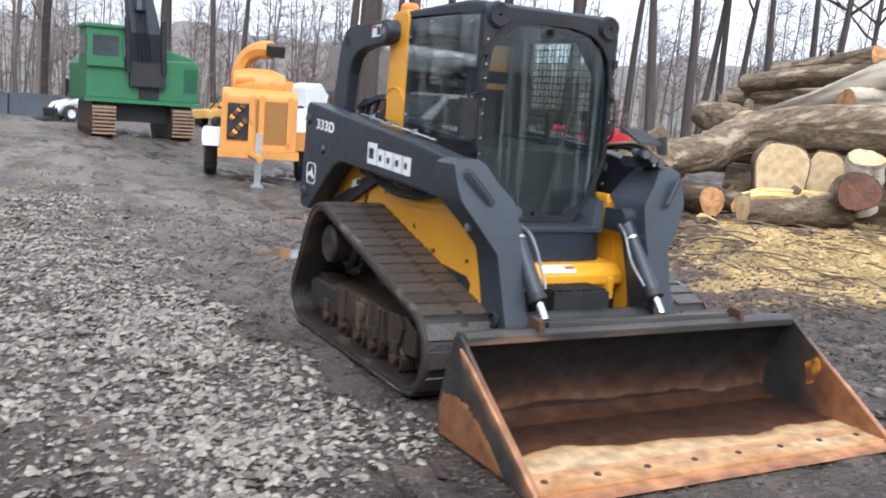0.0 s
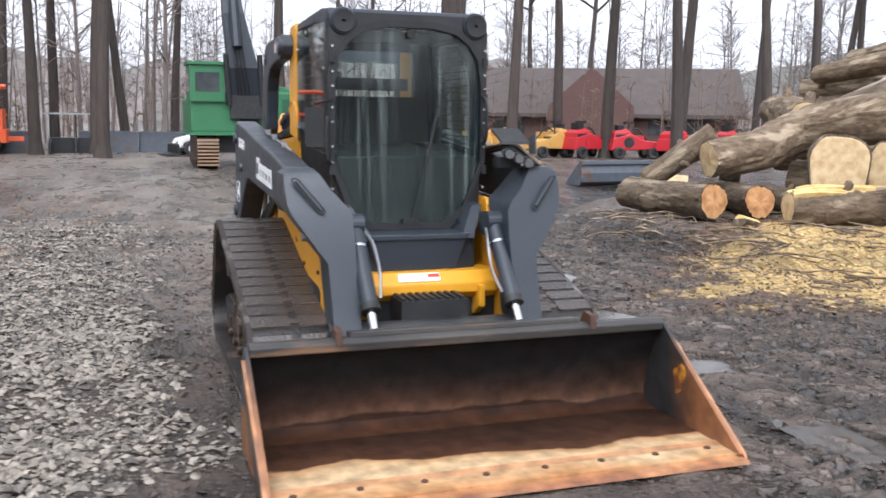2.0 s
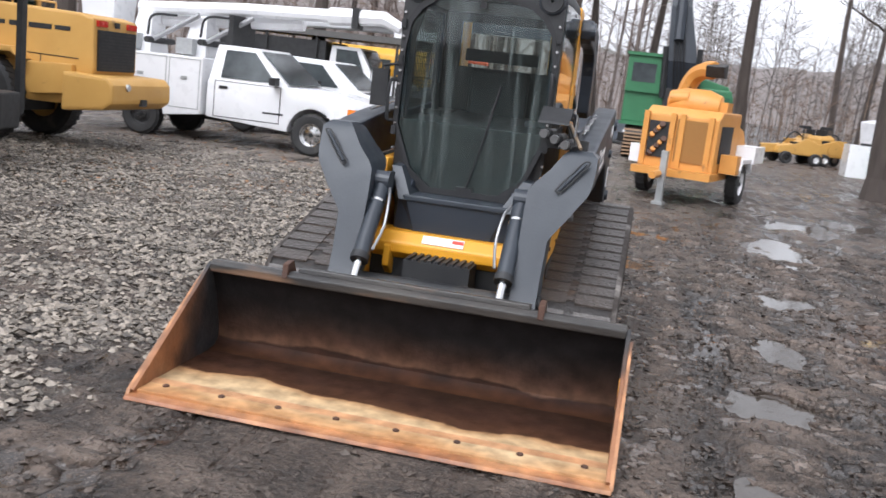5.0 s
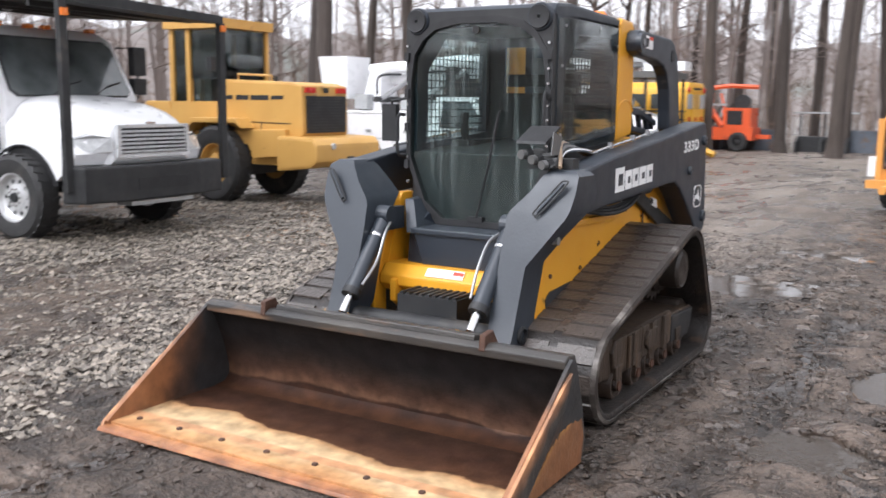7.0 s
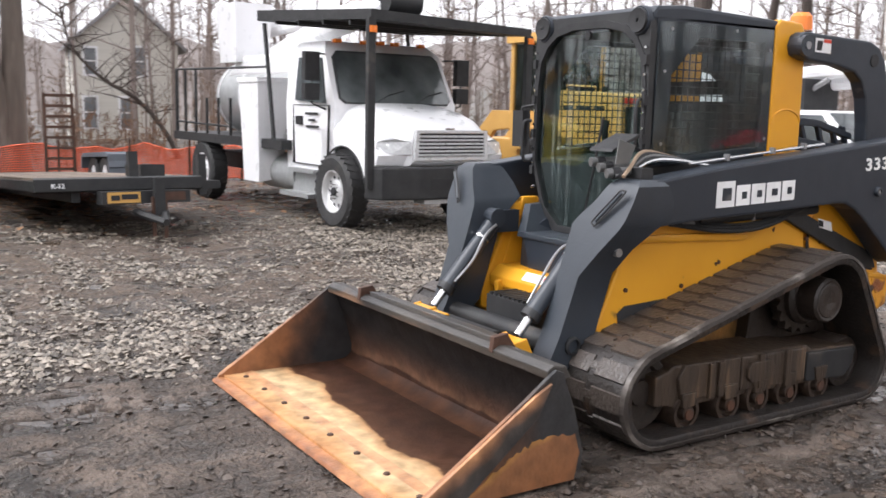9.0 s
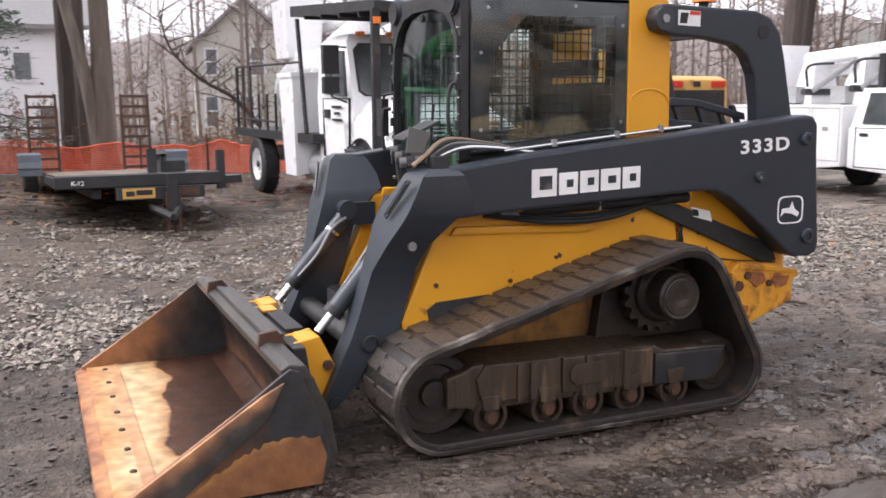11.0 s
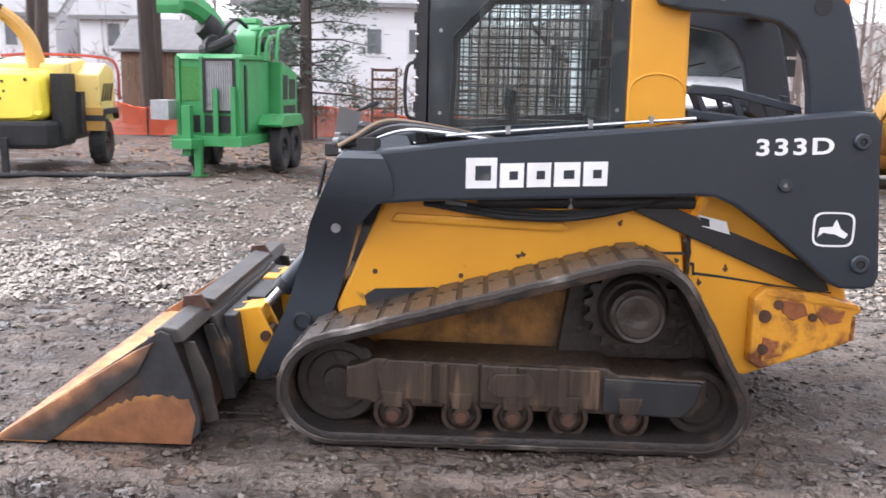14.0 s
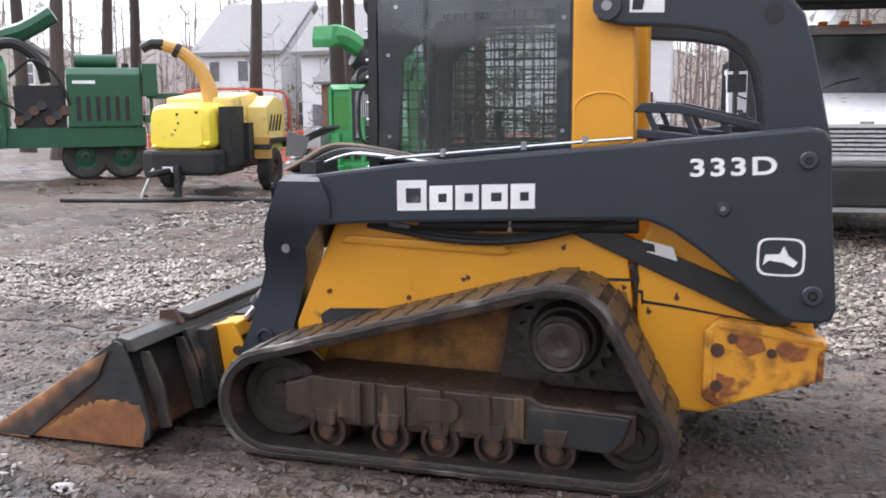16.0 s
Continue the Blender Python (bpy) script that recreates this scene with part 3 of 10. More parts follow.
    bark_bits = mr(op("ADD", sp.outputs[1], mr(mid, 0.3, 0.7, -0.12, 0.12)), 0.10, 0.28, 0, 0.75)
    col = mx(bark_bits, col, mx(mr(fine, 0.4, 0.62), (0.060, 0.034, 0.021), (0.20, 0.115, 0.07)))
    dust = mx(mr(fine, 0.35, 0.7), (0.62, 0.45, 0.19), (0.40, 0.25, 0.09))
    dust = mx(mr(nz(60).outputs["Fac"], 0.58, 0.7, 0, 0.8), dust, (0.16, 0.09, 0.04))
    d = mr(op("ADD", sp.outputs[1], mr(nz(9).outputs["Fac"], 0.3, 0.7, -0.12, 0.2)), 0.40, 0.56)
    col = mx(d, col, dust)
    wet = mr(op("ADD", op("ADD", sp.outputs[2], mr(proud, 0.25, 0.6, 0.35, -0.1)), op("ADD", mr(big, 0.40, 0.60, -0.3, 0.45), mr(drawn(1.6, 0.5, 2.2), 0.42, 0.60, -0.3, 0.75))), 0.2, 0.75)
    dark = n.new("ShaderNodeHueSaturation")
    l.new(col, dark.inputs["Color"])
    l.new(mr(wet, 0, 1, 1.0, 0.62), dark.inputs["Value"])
    l.new(dark.outputs[0], b.inputs["Base Color"])
    rough = op("ADD", mr(wet, 0, 1, 0.78, 0.15), mr(fine, 0.3, 0.7, -0.12, 0.14))
    rough = op("MAXIMUM", rough, op("MULTIPLY", d, 0.85))
    bp = n.new("ShaderNodeBump")
    bp.inputs["Strength"].default_value, bp.inputs["Distance"].default_value = 1.0, 0.06
    clods = op("ADD", op("MULTIPLY", fine, 0.75), op("ADD", op("MULTIPLY", mid, 1.2), op("MULTIPLY", grit, 0.22)))
    hgt = op("ADD", clods, op("MULTIPLY", op("SUBTRACT", 1.0, vor.outputs["Distance"]), op("MULTIPLY", gm, 0.8)))
    hgt = op("MULTIPLY", hgt, mr(sp.outputs[2], 0.3, 0.9, 1.0, 0.2))
    slick = mr(op("ADD", drawn(2.0, 0.45, 1.6, 5), mr(proud, 0.3, 0.7, 0.06, -0.08)), 0.57, 0.66)
    film_spots = op("MULTIPLY", mr(nz(8, 9).outputs["Fac"], 0.53, 0.58, 0, 0.95), mr(geo.outputs["X"], 0.0, 1.0))
    slick = op("MULTIPLY", op("MAXIMUM", slick, film_spots), op("SUBTRACT", 1.0, gm))
    hgt = op("MULTIPLY", hgt, mr(slick, 0, 1, 1.0, 0.08))
    l.new(op("MULTIPLY", rough, mr(slick, 0, 1, 1.0, 0.24)), b.inputs["Roughness"])
    l.new(hgt, bp.inputs["Height"])
    l.new(bp.outputs[0], b.inputs["Normal"])
    return m


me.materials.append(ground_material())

# standing water in the hollows
water = bpy.data.materials.new("puddle_water")
water.use_nodes = True
wb = water.node_tree.nodes["Principled BSDF"]
wb.inputs["Base Color"].default_value = (0.06, 0.05, 0.042, 1)
wb.inputs["Roughness"].default_value = 0.07
ripple, ripple_bump = water.node_tree.nodes.new("ShaderNodeTexNoise"), water.node_tree.nodes.new("ShaderNodeBump")
ripple.inputs["Scale"].default_value, ripple.inputs["Detail"].default_value = 9.0, 3.0
ripple_bump.inputs["Strength"].default_value, ripple_bump.inputs["Distance"].default_value = 0.25, 0.01
water.node_tree.links.new(ripple.outputs["Fac"], ripple_bump.inputs["Height"])
water.node_tree.links.new(ripple_bump.outputs[0], wb.inputs["Normal"])
wb.inputs["IOR"].default_value = 1.33
for cx, cy, a, b in PUDDLES:
    bm = bmesh.new()
    rim = []
    level = float(height(np.array(cx), np.array(cy))) + 0.03
    around = sorted(float(height(cx + a * 1.3 * math.cos(t), cy + b * 1.3 * math.sin(t))) for t in np.linspace(0, 6.28, 40))
    level = min(level, around[9])
    for i in range(80):
        t = 2 * math.pi * i / 80
        k = 1.3 + 0.10 * math.sin(3 * t + cx) + 0.06 * math.sin(7 * t + cy)
        rim.append(bm.verts.new((cx + a * k * math.cos(t), cy + b * k * math.sin(t), level)))
    bm.faces.new(rim)
    tagged(part("puddle", bm, water), "shallow muddy puddle reflecting the sky", "puddle", "puddles in the yard", "structure")


def stones(name, count, box_, dens, size, mat, label, sink=0.3, flat=0.55):
    """Loose stones: jittered octahedra pressed into the ground, one mesh."""
    x0, x1, y0, y1 = box_
    xs, ys = rng.uniform(x0, x1, count * 4), rng.uniform(y0, y1, count * 4)
    keep = rng.uniform(0, 1, count * 4) < dens(xs, ys)
    xs, ys = xs[keep][:count], ys[keep][:count]
    k = len(xs)
    r = size[0] + (size[1] - size[0]) * rng.uniform(0, 1, k) ** 2.6
    unit = np.array([(1, 0, 0), (0, 1, 0), (-1, 0, 0), (0, -1, 0), (0.15, 0.1, 1), (0, 0, -1), (0.7, 0.7, 0.35), (-0.7, 0.6, 0.4)])
    faces = np.array([(4, 0, 6), (4, 6, 1), (4, 1, 7), (4, 7, 2), (4, 2, 3), (4, 3, 0), (5, 6, 0), (5, 1, 6), (5, 7, 1), (5, 2, 7), (5, 3, 2), (5, 0, 3)])
    v = unit[None] * (1 + rng.uniform(-0.32, 0.32, (k, 8, 3)))
    v[..., 0] *= rng.uniform(0.7, 1.4, (k, 1))
    v[..., 2] *= flat
    tilt = rng.uniform(-0.5, 0.5, k)
    ct, st = np.cos(tilt)[:, None], np.sin(tilt)[:, None]
    v[..., 0], v[..., 2] = v[..., 0] * ct - v[..., 2] * st, v[..., 0] * st + v[..., 2] * ct
    a = rng.uniform(0, 6.28, k)
    ca, sa = np.cos(a)[:, None], np.sin(a)[:, None]
    v[..., 0], v[..., 1] = v[..., 0] * ca - v[..., 1] * sa, v[..., 0] * sa + v[..., 1] * ca
    v *= r[:, None, None]
    v[..., 0] += xs[:, None]
    v[..., 1] += ys[:, None]
    v[..., 2] += (height(xs, ys) + r * flat * (1 - 2 * sink))[:, None]
    f = (faces[None] + (np.arange(k) * 8)[:, None, None]).reshape(-1, 3)
    mesh = bpy.data.meshes.new(name)
    mesh.from_pydata(v.reshape(-1, 3).tolist(), [], f.tolist())
    mesh.materials.append(mat)
    return tagged(new(name, mesh), label, name, kind="stuff")


gravel_mat = material("grey_gravel", (0.245, 0.211, 0.172), 0.40, second=(0.085, 0.068, 0.052), scale=30, bump=0.25, fine=160, islands=0.62)
clod_mat = material("mud_clods", (0.066, 0.049, 0.038), 0.5, second=(0.032, 0.023, 0.017), scale=20, bump=0.3, fine=120, islands=0.5)
chip_mat = material("wood_chips", (0.5, 0.33, 0.14), 0.8, second=(0.34, 0.2, 0.08), scale=30, bump=0.2, islands=0.5)
stones("gravel", 72000, (-8.5, -0.6, -7.5, 9.0), lambda x, y: stony(x, y) * (0.33 + 0.67 * np.exp(-((x + 1.8) / 2.6) ** 2) * np.exp(-((y + 2.2) / 3.8) ** 2)), (0.009, 0.034), gravel_mat, "loose wet grey gravel on the yard")
stones("mud_clods", 22000, (-3, 5, -5.5, 6.5), lambda x, y: 0.8 * (1 - pool(x, y)) * (1 - stony(x, y)), (0.005, 0.024), clod_mat, "small mud clods and grit")
stones("wood_chips", 7000, (3.5, 11, -0.5, 5.5), lambda x, y: np.clip(1.6 * dusted(x, y) - 0.6 + 0.12 * np.exp(-((x - 6) / 3) ** 2), 0, 1), (0.008, 0.03), chip_mat, "pale wood chips on sawdust", flat=0.25)

leaf_mat = material("fallen_leaves", (0.22, 0.115, 0.055), 0.75, second=(0.12, 0.06, 0.03), scale=12, bump=0.1, islands=0.6)
stones("fallen_leaves", 9000, (-14.5, -7.2, -11.5, 4.0), lambda x, y: 0.10 + 0.8 * smooth01((-x - 8.6) / 2.5) * (0.5 + 0.5 * grain(x, y, 0.9)), (0.018, 0.05), leaf_mat, "brown fallen leaves round the trailers", sink=0.1, flat=0.14)
stones("leaf_scatter", 2600, (-8.5, -1.5, 2.5, 13.0), lambda x, y: 0.25 + 0.5 * (grain(x, y, 1.3) > 0.1), (0.015, 0.04), leaf_mat, "scattered brown leaves on the gravel", sink=0.1, flat=0.14)

# ---------- trees and the far woods ----------
bark = material("grey_brown_bark", (0.066, 0.051, 0.043), 0.85, second=(0.034, 0.026, 0.022), scale=9, bump=0.6, fine=22, stretch=(1, 1, 0.18), vary=0.22)
twig_mat = material("bare_twigs", (0.075, 0.057, 0.049), 0.9, bump=0, vary=0.2)
# distance haze is put into the far woods' paler base colour
far_mat = material("far_woods_haze_tinted", (0.235, 0.192, 0.172), 0.95, second=(0.16, 0.128, 0.112), scale=0.7, bump=0, islands=0.3)


def bare_tree(seed, high, r0, lean, fork):
    """A tall bare winter tree: trunk, limbs from two thirds up, and many twigs."""
    rnd = random.Random(seed)
    root = thing("bare_tree", "tall bare winter tree with a straight grey-brown trunk", "tree", group="bare trees round the yard")
    trunk = bmesh.new()
    twigs = bmesh.new()
    pts = []
    p = Vector((0, 0, -0.3))
    d = Vector((lean, 0.3 * lean * rnd.uniform(-1, 1), 1)).normalized()
    n = 14
    for i in range(n + 1):
        pts.append(p.copy())
        d = (d + Vector((rnd.gauss(0, 0.017), rnd.gauss(0, 0.017), 0.02))).normalized()
        p += d * high / n
    tube(pts, r0, 10, trunk, taper=r0 * 0.16)
    cyl(pts[0], pts[0] + (pts[1] - pts[0]) * 0.6, r0 * 1.45, r0 * 0.98, 10, trunk)

    def grow(p, d, length, r, level):
        k = 5
        q = [p.copy()]
        for i in range(k):
            d = (d + Vector((rnd.gauss(0, 0.16), rnd.gauss(0, 0.16), 0.10 + rnd.gauss(0, 0.08)))).normalized()
            p = p + d * length / k
            q.append(p.copy())
        tube(q, r, 5 if level == 1 else 3, trunk if level == 1 else twigs, taper=r * 0.3)
        if level < 3:
            for i in range(7 if level == 1 else 4):
                t = rnd.uniform(0.25, 1)
                j = min(int(t * k), k - 1)
                s = Vector((rnd.gauss(0, 1), rnd.gauss(0, 1), rnd.uniform(-0.1, 0.8))).normalized()
                grow(q[j].lerp(q[j + 1], t * k - j), (d * 0.7 + s).normalized(), length * rnd.uniform(0.3, 0.55), max(r * 0.42, 0.006), level + 1)

    for i in range(fork):
        t = rnd.uniform(0.42, 1.0) if i else 0.9
        j = min(int(t * n), n - 1)
        a = rnd.uniform(0, 6.28)
        s = Vector((math.cos(a), math.sin(a), rnd.uniform(0.4, 1.2))).normalized()
        grow(pts[j].lerp(pts[j + 1], t * n - j), s, high * rnd.uniform(0.12, 0.26) * (1.15 - 0.5 * t), r0 * (1.1 - t) * 0.5 + 0.02, 1)
    part("trunk", trunk, bark, root, smooth=True)
    part("crown", twigs, twig_mat, root, "bare twiggy crown")
    return root


kinds = [bare_tree(11, 17, 0.21, 0.02, 11), bare_tree(12, 19, 0.21, -0.03, 9), bare_tree(13, 15, 0.21, 0.07, 13), bare_tree(14, 18, 0.21, 0.0, 12), bare_tree(15, 16, 0.21, 0.03, 15)]
# trees of the yard's far edge: x, y, trunk thickness
NORTH_EAST = [(14.7, 19.1, 0.42), (28.0, 32.9, 0.42), (19.5, 20.8, 0.42), (22.9, 22.7, 0.42), (30.8, 30.5, 0.42), (31.4, 29.9, 0.42), (34.7, 32.0, 0.42), (30.7, 25.9, 0.42), (34.3, 26.8, 0.42), (30.0, 22.3, 0.42), (38.8, 27.3, 0.42), (17.7, 39.5, 0.42), (21.1, 44.0, 0.40), (15.0, 28.1, 0.45), (23.7, 42.8, 0.40), (16.0, 26.0, 0.5), (18.6, 25.1, 0.5), (10.6, 47.5, 0.40), (6.2, 16.0, 0.62), (11.9, 47.3, 0.40), (10.7, 28.5, 0.42), (11.9, 25.7, 0.45), (4.3, 29.8, 0.5)]
NORTH_WEST = [(-4.4, 29.3, 0.45), (-2.5, 30.5, 0.42), (-2.2, 26.7, 0.5), (-6.2, 36.3, 0.42), (-14.6, 21.0, 0.45), (-9.6, 22.6, 0.5), (-16.3, 40.2, 0.42), (-14.8, 40.7, 0.42), (-13.7, 41.0, 0.42), (-11.2, 41.7, 0.42), (-6.4, 26.9, 0.5), (-7.5, 42.4, 0.42), (-15.6, 16.9, 0.5), (-30.6, 31.1, 0.42), (-6.6, 31.8, 0.42), (-4.1, 34.3, 0.42), (-1.4, 33.7, 0.42), (0.6, 36, 0.42), (-12.7, 13.8, 0.5), (-17.2, 22.0, 0.42)]
WEST = [(-18.6, -2.0, 0.42), (-21.6, -1.6, 0.42), (-33.4, -3.4, 0.42), (-21.1, -12.9, 0.42), (-16.8, -8.2, 0.42), (-18.5, -19.0, 0.42), (-15.5, -15.5, 0.42), (-20.7, -17.8, 0.42), (-23.8, -18.9, 0.42), (-29.4, -17.0, 0.42), (-19.3, -9.0, 0.42)]
for k, (x, y, d) in enumerate(NORTH_EAST + NORTH_WEST + WEST):
    src = kinds[k % 5]
    z = float(height(x, y))
    if k < 5:
        ob = src
        ob.matrix_world = pose(x, y, z, 0, 0, 77 * k)
    else:
        ob = copy_thing(src, pose(x, y, z, 0, 0, 77 * k % 360))
    s = d / 0.42
    ob.scale = (s, s, 0.85 + 0.3 * ((k * 37 % 10) / 10))


def twin_tree(x, y):
    """A thick grey trunk with a leaning second stem that leaves it low down."""
    rnd = random.Random(8)
    grey_bark = material("pale_grey_bark", (0.155, 0.125, 0.105), 0.85, second=(0.075, 0.058, 0.048), scale=8, bump=0.7, fine=18, stretch=(1, 1, 0.16), dirt=(0.21, 0.18, 0.155), dirt_scale=3, dirt_part=0.3)
    root = thing("twin_trunk_tree", "thick grey tree with a second stem leaning away, bare", "tree", pose(x, y, float(height(x, y))))
    bm = bmesh.new()
    tube(curve_pts([(0, 0, -0.3), (0.0, 0.0, 0.9), (-0.02, 0.03, 3.7), (0.1, -0.1, 8.0), (0.2, 0.1, 13.0)], 16), 0.30, 14, bm, taper=0.12)
    cyl((0, -0.05, -0.3), (0, 0.0, 0.5), 0.46, 0.27, 14, bm)
    tube(curve_pts([(0.02, -0.10, 0.4), (0.02, -0.20, 1.3), (0.02, -0.36, 2.3), (0.0, -0.68, 3.8), (-0.1, -1.5, 7.5), (0.0, -2.0, 11.0)], 16), 0.19, 12, bm, taper=0.07)
    part("trunk", bm, grey_bark, root, smooth=True)
    tw = bmesh.new()
    for k in range(26):
        z = rnd.uniform(4.0, 11.0)
        a = rnd.uniform(0, 6.28)
        l_ = rnd.uniform(1.2, 3.0)
        p = Vector((0.05, -0.05 if k % 2 else -0.68 - (z - 3.8) * 0.2, z))
        q = p + Vector((math.cos(a) * l_, math.sin(a) * l_, l_ * rnd.uniform(0.2, 0.9)))
        tube([p, p.lerp(q, 0.5) + Vector((0, 0, 0.12)), q], 0.05, 5, tw, taper=0.012)
        for _ in range(5):
            b = p.lerp(q, rnd.uniform(0.3, 1))
            d = Vector((rnd.gauss(0, 1), rnd.gauss(0, 1), rnd.uniform(-0.2, 1))).normalized() * rnd.uniform(0.4, 1.1)
            tube([b, b + d], 0.014, 3, tw, taper=0.004)
    part("crown", tw, twig_mat, root, "bare twiggy crown")
    return root


twin_tree(-17.5, -1.33)


def bent_sapling(x, y, turn, label):
    """A thin crooked bare tree, bowed over, with many fine shoots."""
    rnd = random.Random(int(10 * abs(x)))
    root = thing("bent_sapling", label, "tree", pose(x, y, float(height(x, y)), 0, 0, turn))
    bm = bmesh.new()
    spine = curve_pts([(0, 0, -0.2), (0.0, -0.5, 0.8), (0.0, -1.3, 1.7), (0.05, -2.2, 2.2), (0.1, -3.0, 3.0), (0.1, -3.3, 4.0)], 20)
    tube(spine, 0.085, 8, bm, taper=0.02)
    part("trunk", bm, bark, root, smooth=True)
    tw = bmesh.new()
    for k in range(34):
        p = spine[rnd.randint(5, 20)]
        d = Vector((rnd.gauss(0, 0.5), rnd.gauss(0, 0.8), rnd.uniform(0.2, 1.2))).normalized() * rnd.uniform(0.5, 1.7)
        tube([p, p + d * 0.5 + Vector((0, 0, 0.06)), p + d], 0.022, 4, tw, taper=0.006)
        for _ in range(3):
            b = p + d * rnd.uniform(0.3, 1)
            tube([b, b + Vector((rnd.gauss(0, 0.4), rnd.gauss(0, 0.4), rnd.uniform(0, 0.6)))], 0.010, 3, tw, taper=0.004)
    part("crown", tw, twig_mat, root, "fine bare shoots")
    return root


bent_sapling(-23.0, 3.9, 4, "crooked bare sapling in front of the tan house")


def far_woods(name, count, r0, r1, gap, high, thick, twig_n, seed, mat, label):
    """Crowded thin trunks with twigs, far off, as one mesh."""
    rnd = random.Random(seed)
    V, F = [], []

    def stick(p, q, a, b):
        d = (q - p).normalized()
        u = d.orthogonal().normalized()
        w = d.cross(u)
        i = len(V)
        for c, r in ((p, a), (q, b)):
            for t in range(3):
                V.append(c + (u * math.cos(2.094 * t) + w * math.sin(2.094 * t)) * r)
        for t in range(3):
            F.append((i + t, i + (t + 1) % 3, i + 3 + (t + 1) % 3, i + 3 + t))

    for _ in range(count):
        a, r = rnd.uniform(0, 6.28318), math.sqrt(rnd.uniform(r0 * r0, r1 * r1))
        x, y = r * math.sin(a), r * math.cos(a)
        if gap(x, y):
            continue
        z = float(height(x, y)) - 0.2
        h, t = rnd.uniform(*high), rnd.uniform(*thick)
        p = Vector((x, y, z))
        q = p + Vector((rnd.gauss(0, 0.05) * h, rnd.gauss(0, 0.05) * h, h))
        stick(p, q, t, t * 0.25)
        for _ in range(twig_n):
            f = rnd.uniform(0.2, 1)
            b = p.lerp(q, f)
            s = Vector((rnd.gauss(0, 1), rnd.gauss(0, 1), rnd.uniform(0.1, 1.4))).normalized()
            e = b + s * h * rnd.uniform(0.08, 0.24)
            stick(b, e, t * 0.3, 0.008)
            for _ in range(3):
                g = b.lerp(e, rnd.uniform(0.3, 1))
                s2 = (s + Vector((rnd.gauss(0, 0.8), rnd.gauss(0, 0.8), rnd.gauss(0.2, 0.6)))).normalized()
                stick(g, g + s2 * h * rnd.uniform(0.04, 0.1), 0.014, 0.005)
    mesh = bpy.data.meshes.new(name)
    mesh.from_pydata([tuple(v) for v in V], [], F)
    mesh.materials.append(mat)
    return tagged(new(name, mesh), label, "woods", kind="stuff")


def yard_gap(x, y):
    return y < 0 and x < 0 and abs(x) < 34


# the unseen trees south of y = -38 are added for windscreen reflections
far_woods("far_woods", 1050, 40, 95, lambda x, y: (yard_gap(x, y) and y > -38) or (x > -2 and y > 14), (6, 14), (0.04, 0.13), 20, 5, far_mat, "grey-brown bare woods round the yard, the south side unseen and added")
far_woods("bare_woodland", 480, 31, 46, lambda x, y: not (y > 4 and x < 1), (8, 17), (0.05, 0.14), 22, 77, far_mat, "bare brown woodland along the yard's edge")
# tree tops greyed in the base colour to stand for haze
haze_mat = material("haze_tinted_tree_tops", (0.155, 0.134, 0.124), 1.0, second=(0.105, 0.092, 0.085), scale=0.4, bump=0, islands=0.3)
far_woods("hazy_woods", 1050, 54, 92, lambda x, y: not (x > -3 and y > -4), (7.5, 14), (0.05, 0.12), 34, 31, haze_mat, "tree tops beyond the barn, greyed by haze in their colour")
rust_brush = material("rusty_brush", (0.20, 0.115, 0.07), 0.95, second=(0.13, 0.08, 0.055), scale=1.5, bump=0, islands=0.45)
brush_mat = material("dry_brush", (0.17, 0.118, 0.085), 0.95, second=(0.105, 0.075, 0.056), scale=1.5, bump=0, islands=0.4)
far_woods("undergrowth", 2400, 30, 60, lambda x, y: (y < 0 and x > -12) or (x > 4 and y < 24), (1.2, 4.8), (0.018, 0.04), 9, 9, brush_mat, "brown winter undergrowth at the yard's edge")
far_woods("hedge_brush", 1500, 16.5, 29, lambda x, y: not (x < -17.0 and -16 < y < 9 and (x + 17.5) ** 2 + (y + 1.3) ** 2 > 0.5), (0.6, 1.9), (0.012, 0.026), 10, 21, rust_brush, "brown brush behind the trailers")

# far hills: a low ring of woodland, distance haze put into its colour
hill = bmesh.new()
n = 240
lo_ring, hi_ring, top_ring = [], [], []
for i in range(n):
    a = 2 * math.pi * i / n
    h = 14.5 + 2.5 * math.sin(3 * a + 1) + 1.6 * math.sin(11 * a) + 1.0 * math.sin(37 * a + 2) + 0.9 * math.sin(71 * a)
    for r, z, ringl in ((150, -3, lo_ring), (175, h * 0.75, hi_ring), (210, h, top_ring)):
        ringl.append(hill.verts.new((r * math.cos(a), r * math.sin(a), z)))
for p, q in ((lo_ring, hi_ring), (hi_ring, top_ring)):
    for i in range(n):
        j = (i + 1) % n
        hill.faces.new((p[i], p[j], q[j], q[i]))
hill_mat = material("haze_tinted_hill_woods", (0.185, 0.16, 0.15), 1.0, second=(0.125, 0.108, 0.10), scale=0.09, bump=0, dirt=(0.13, 0.135, 0.12), dirt_scale=0.05, dirt_part=0.3)
tagged(part("backdrop", hill, hill_mat, smooth=True), "low wooded hills beyond the yard, haze put into their colour", "hills", kind="structure")

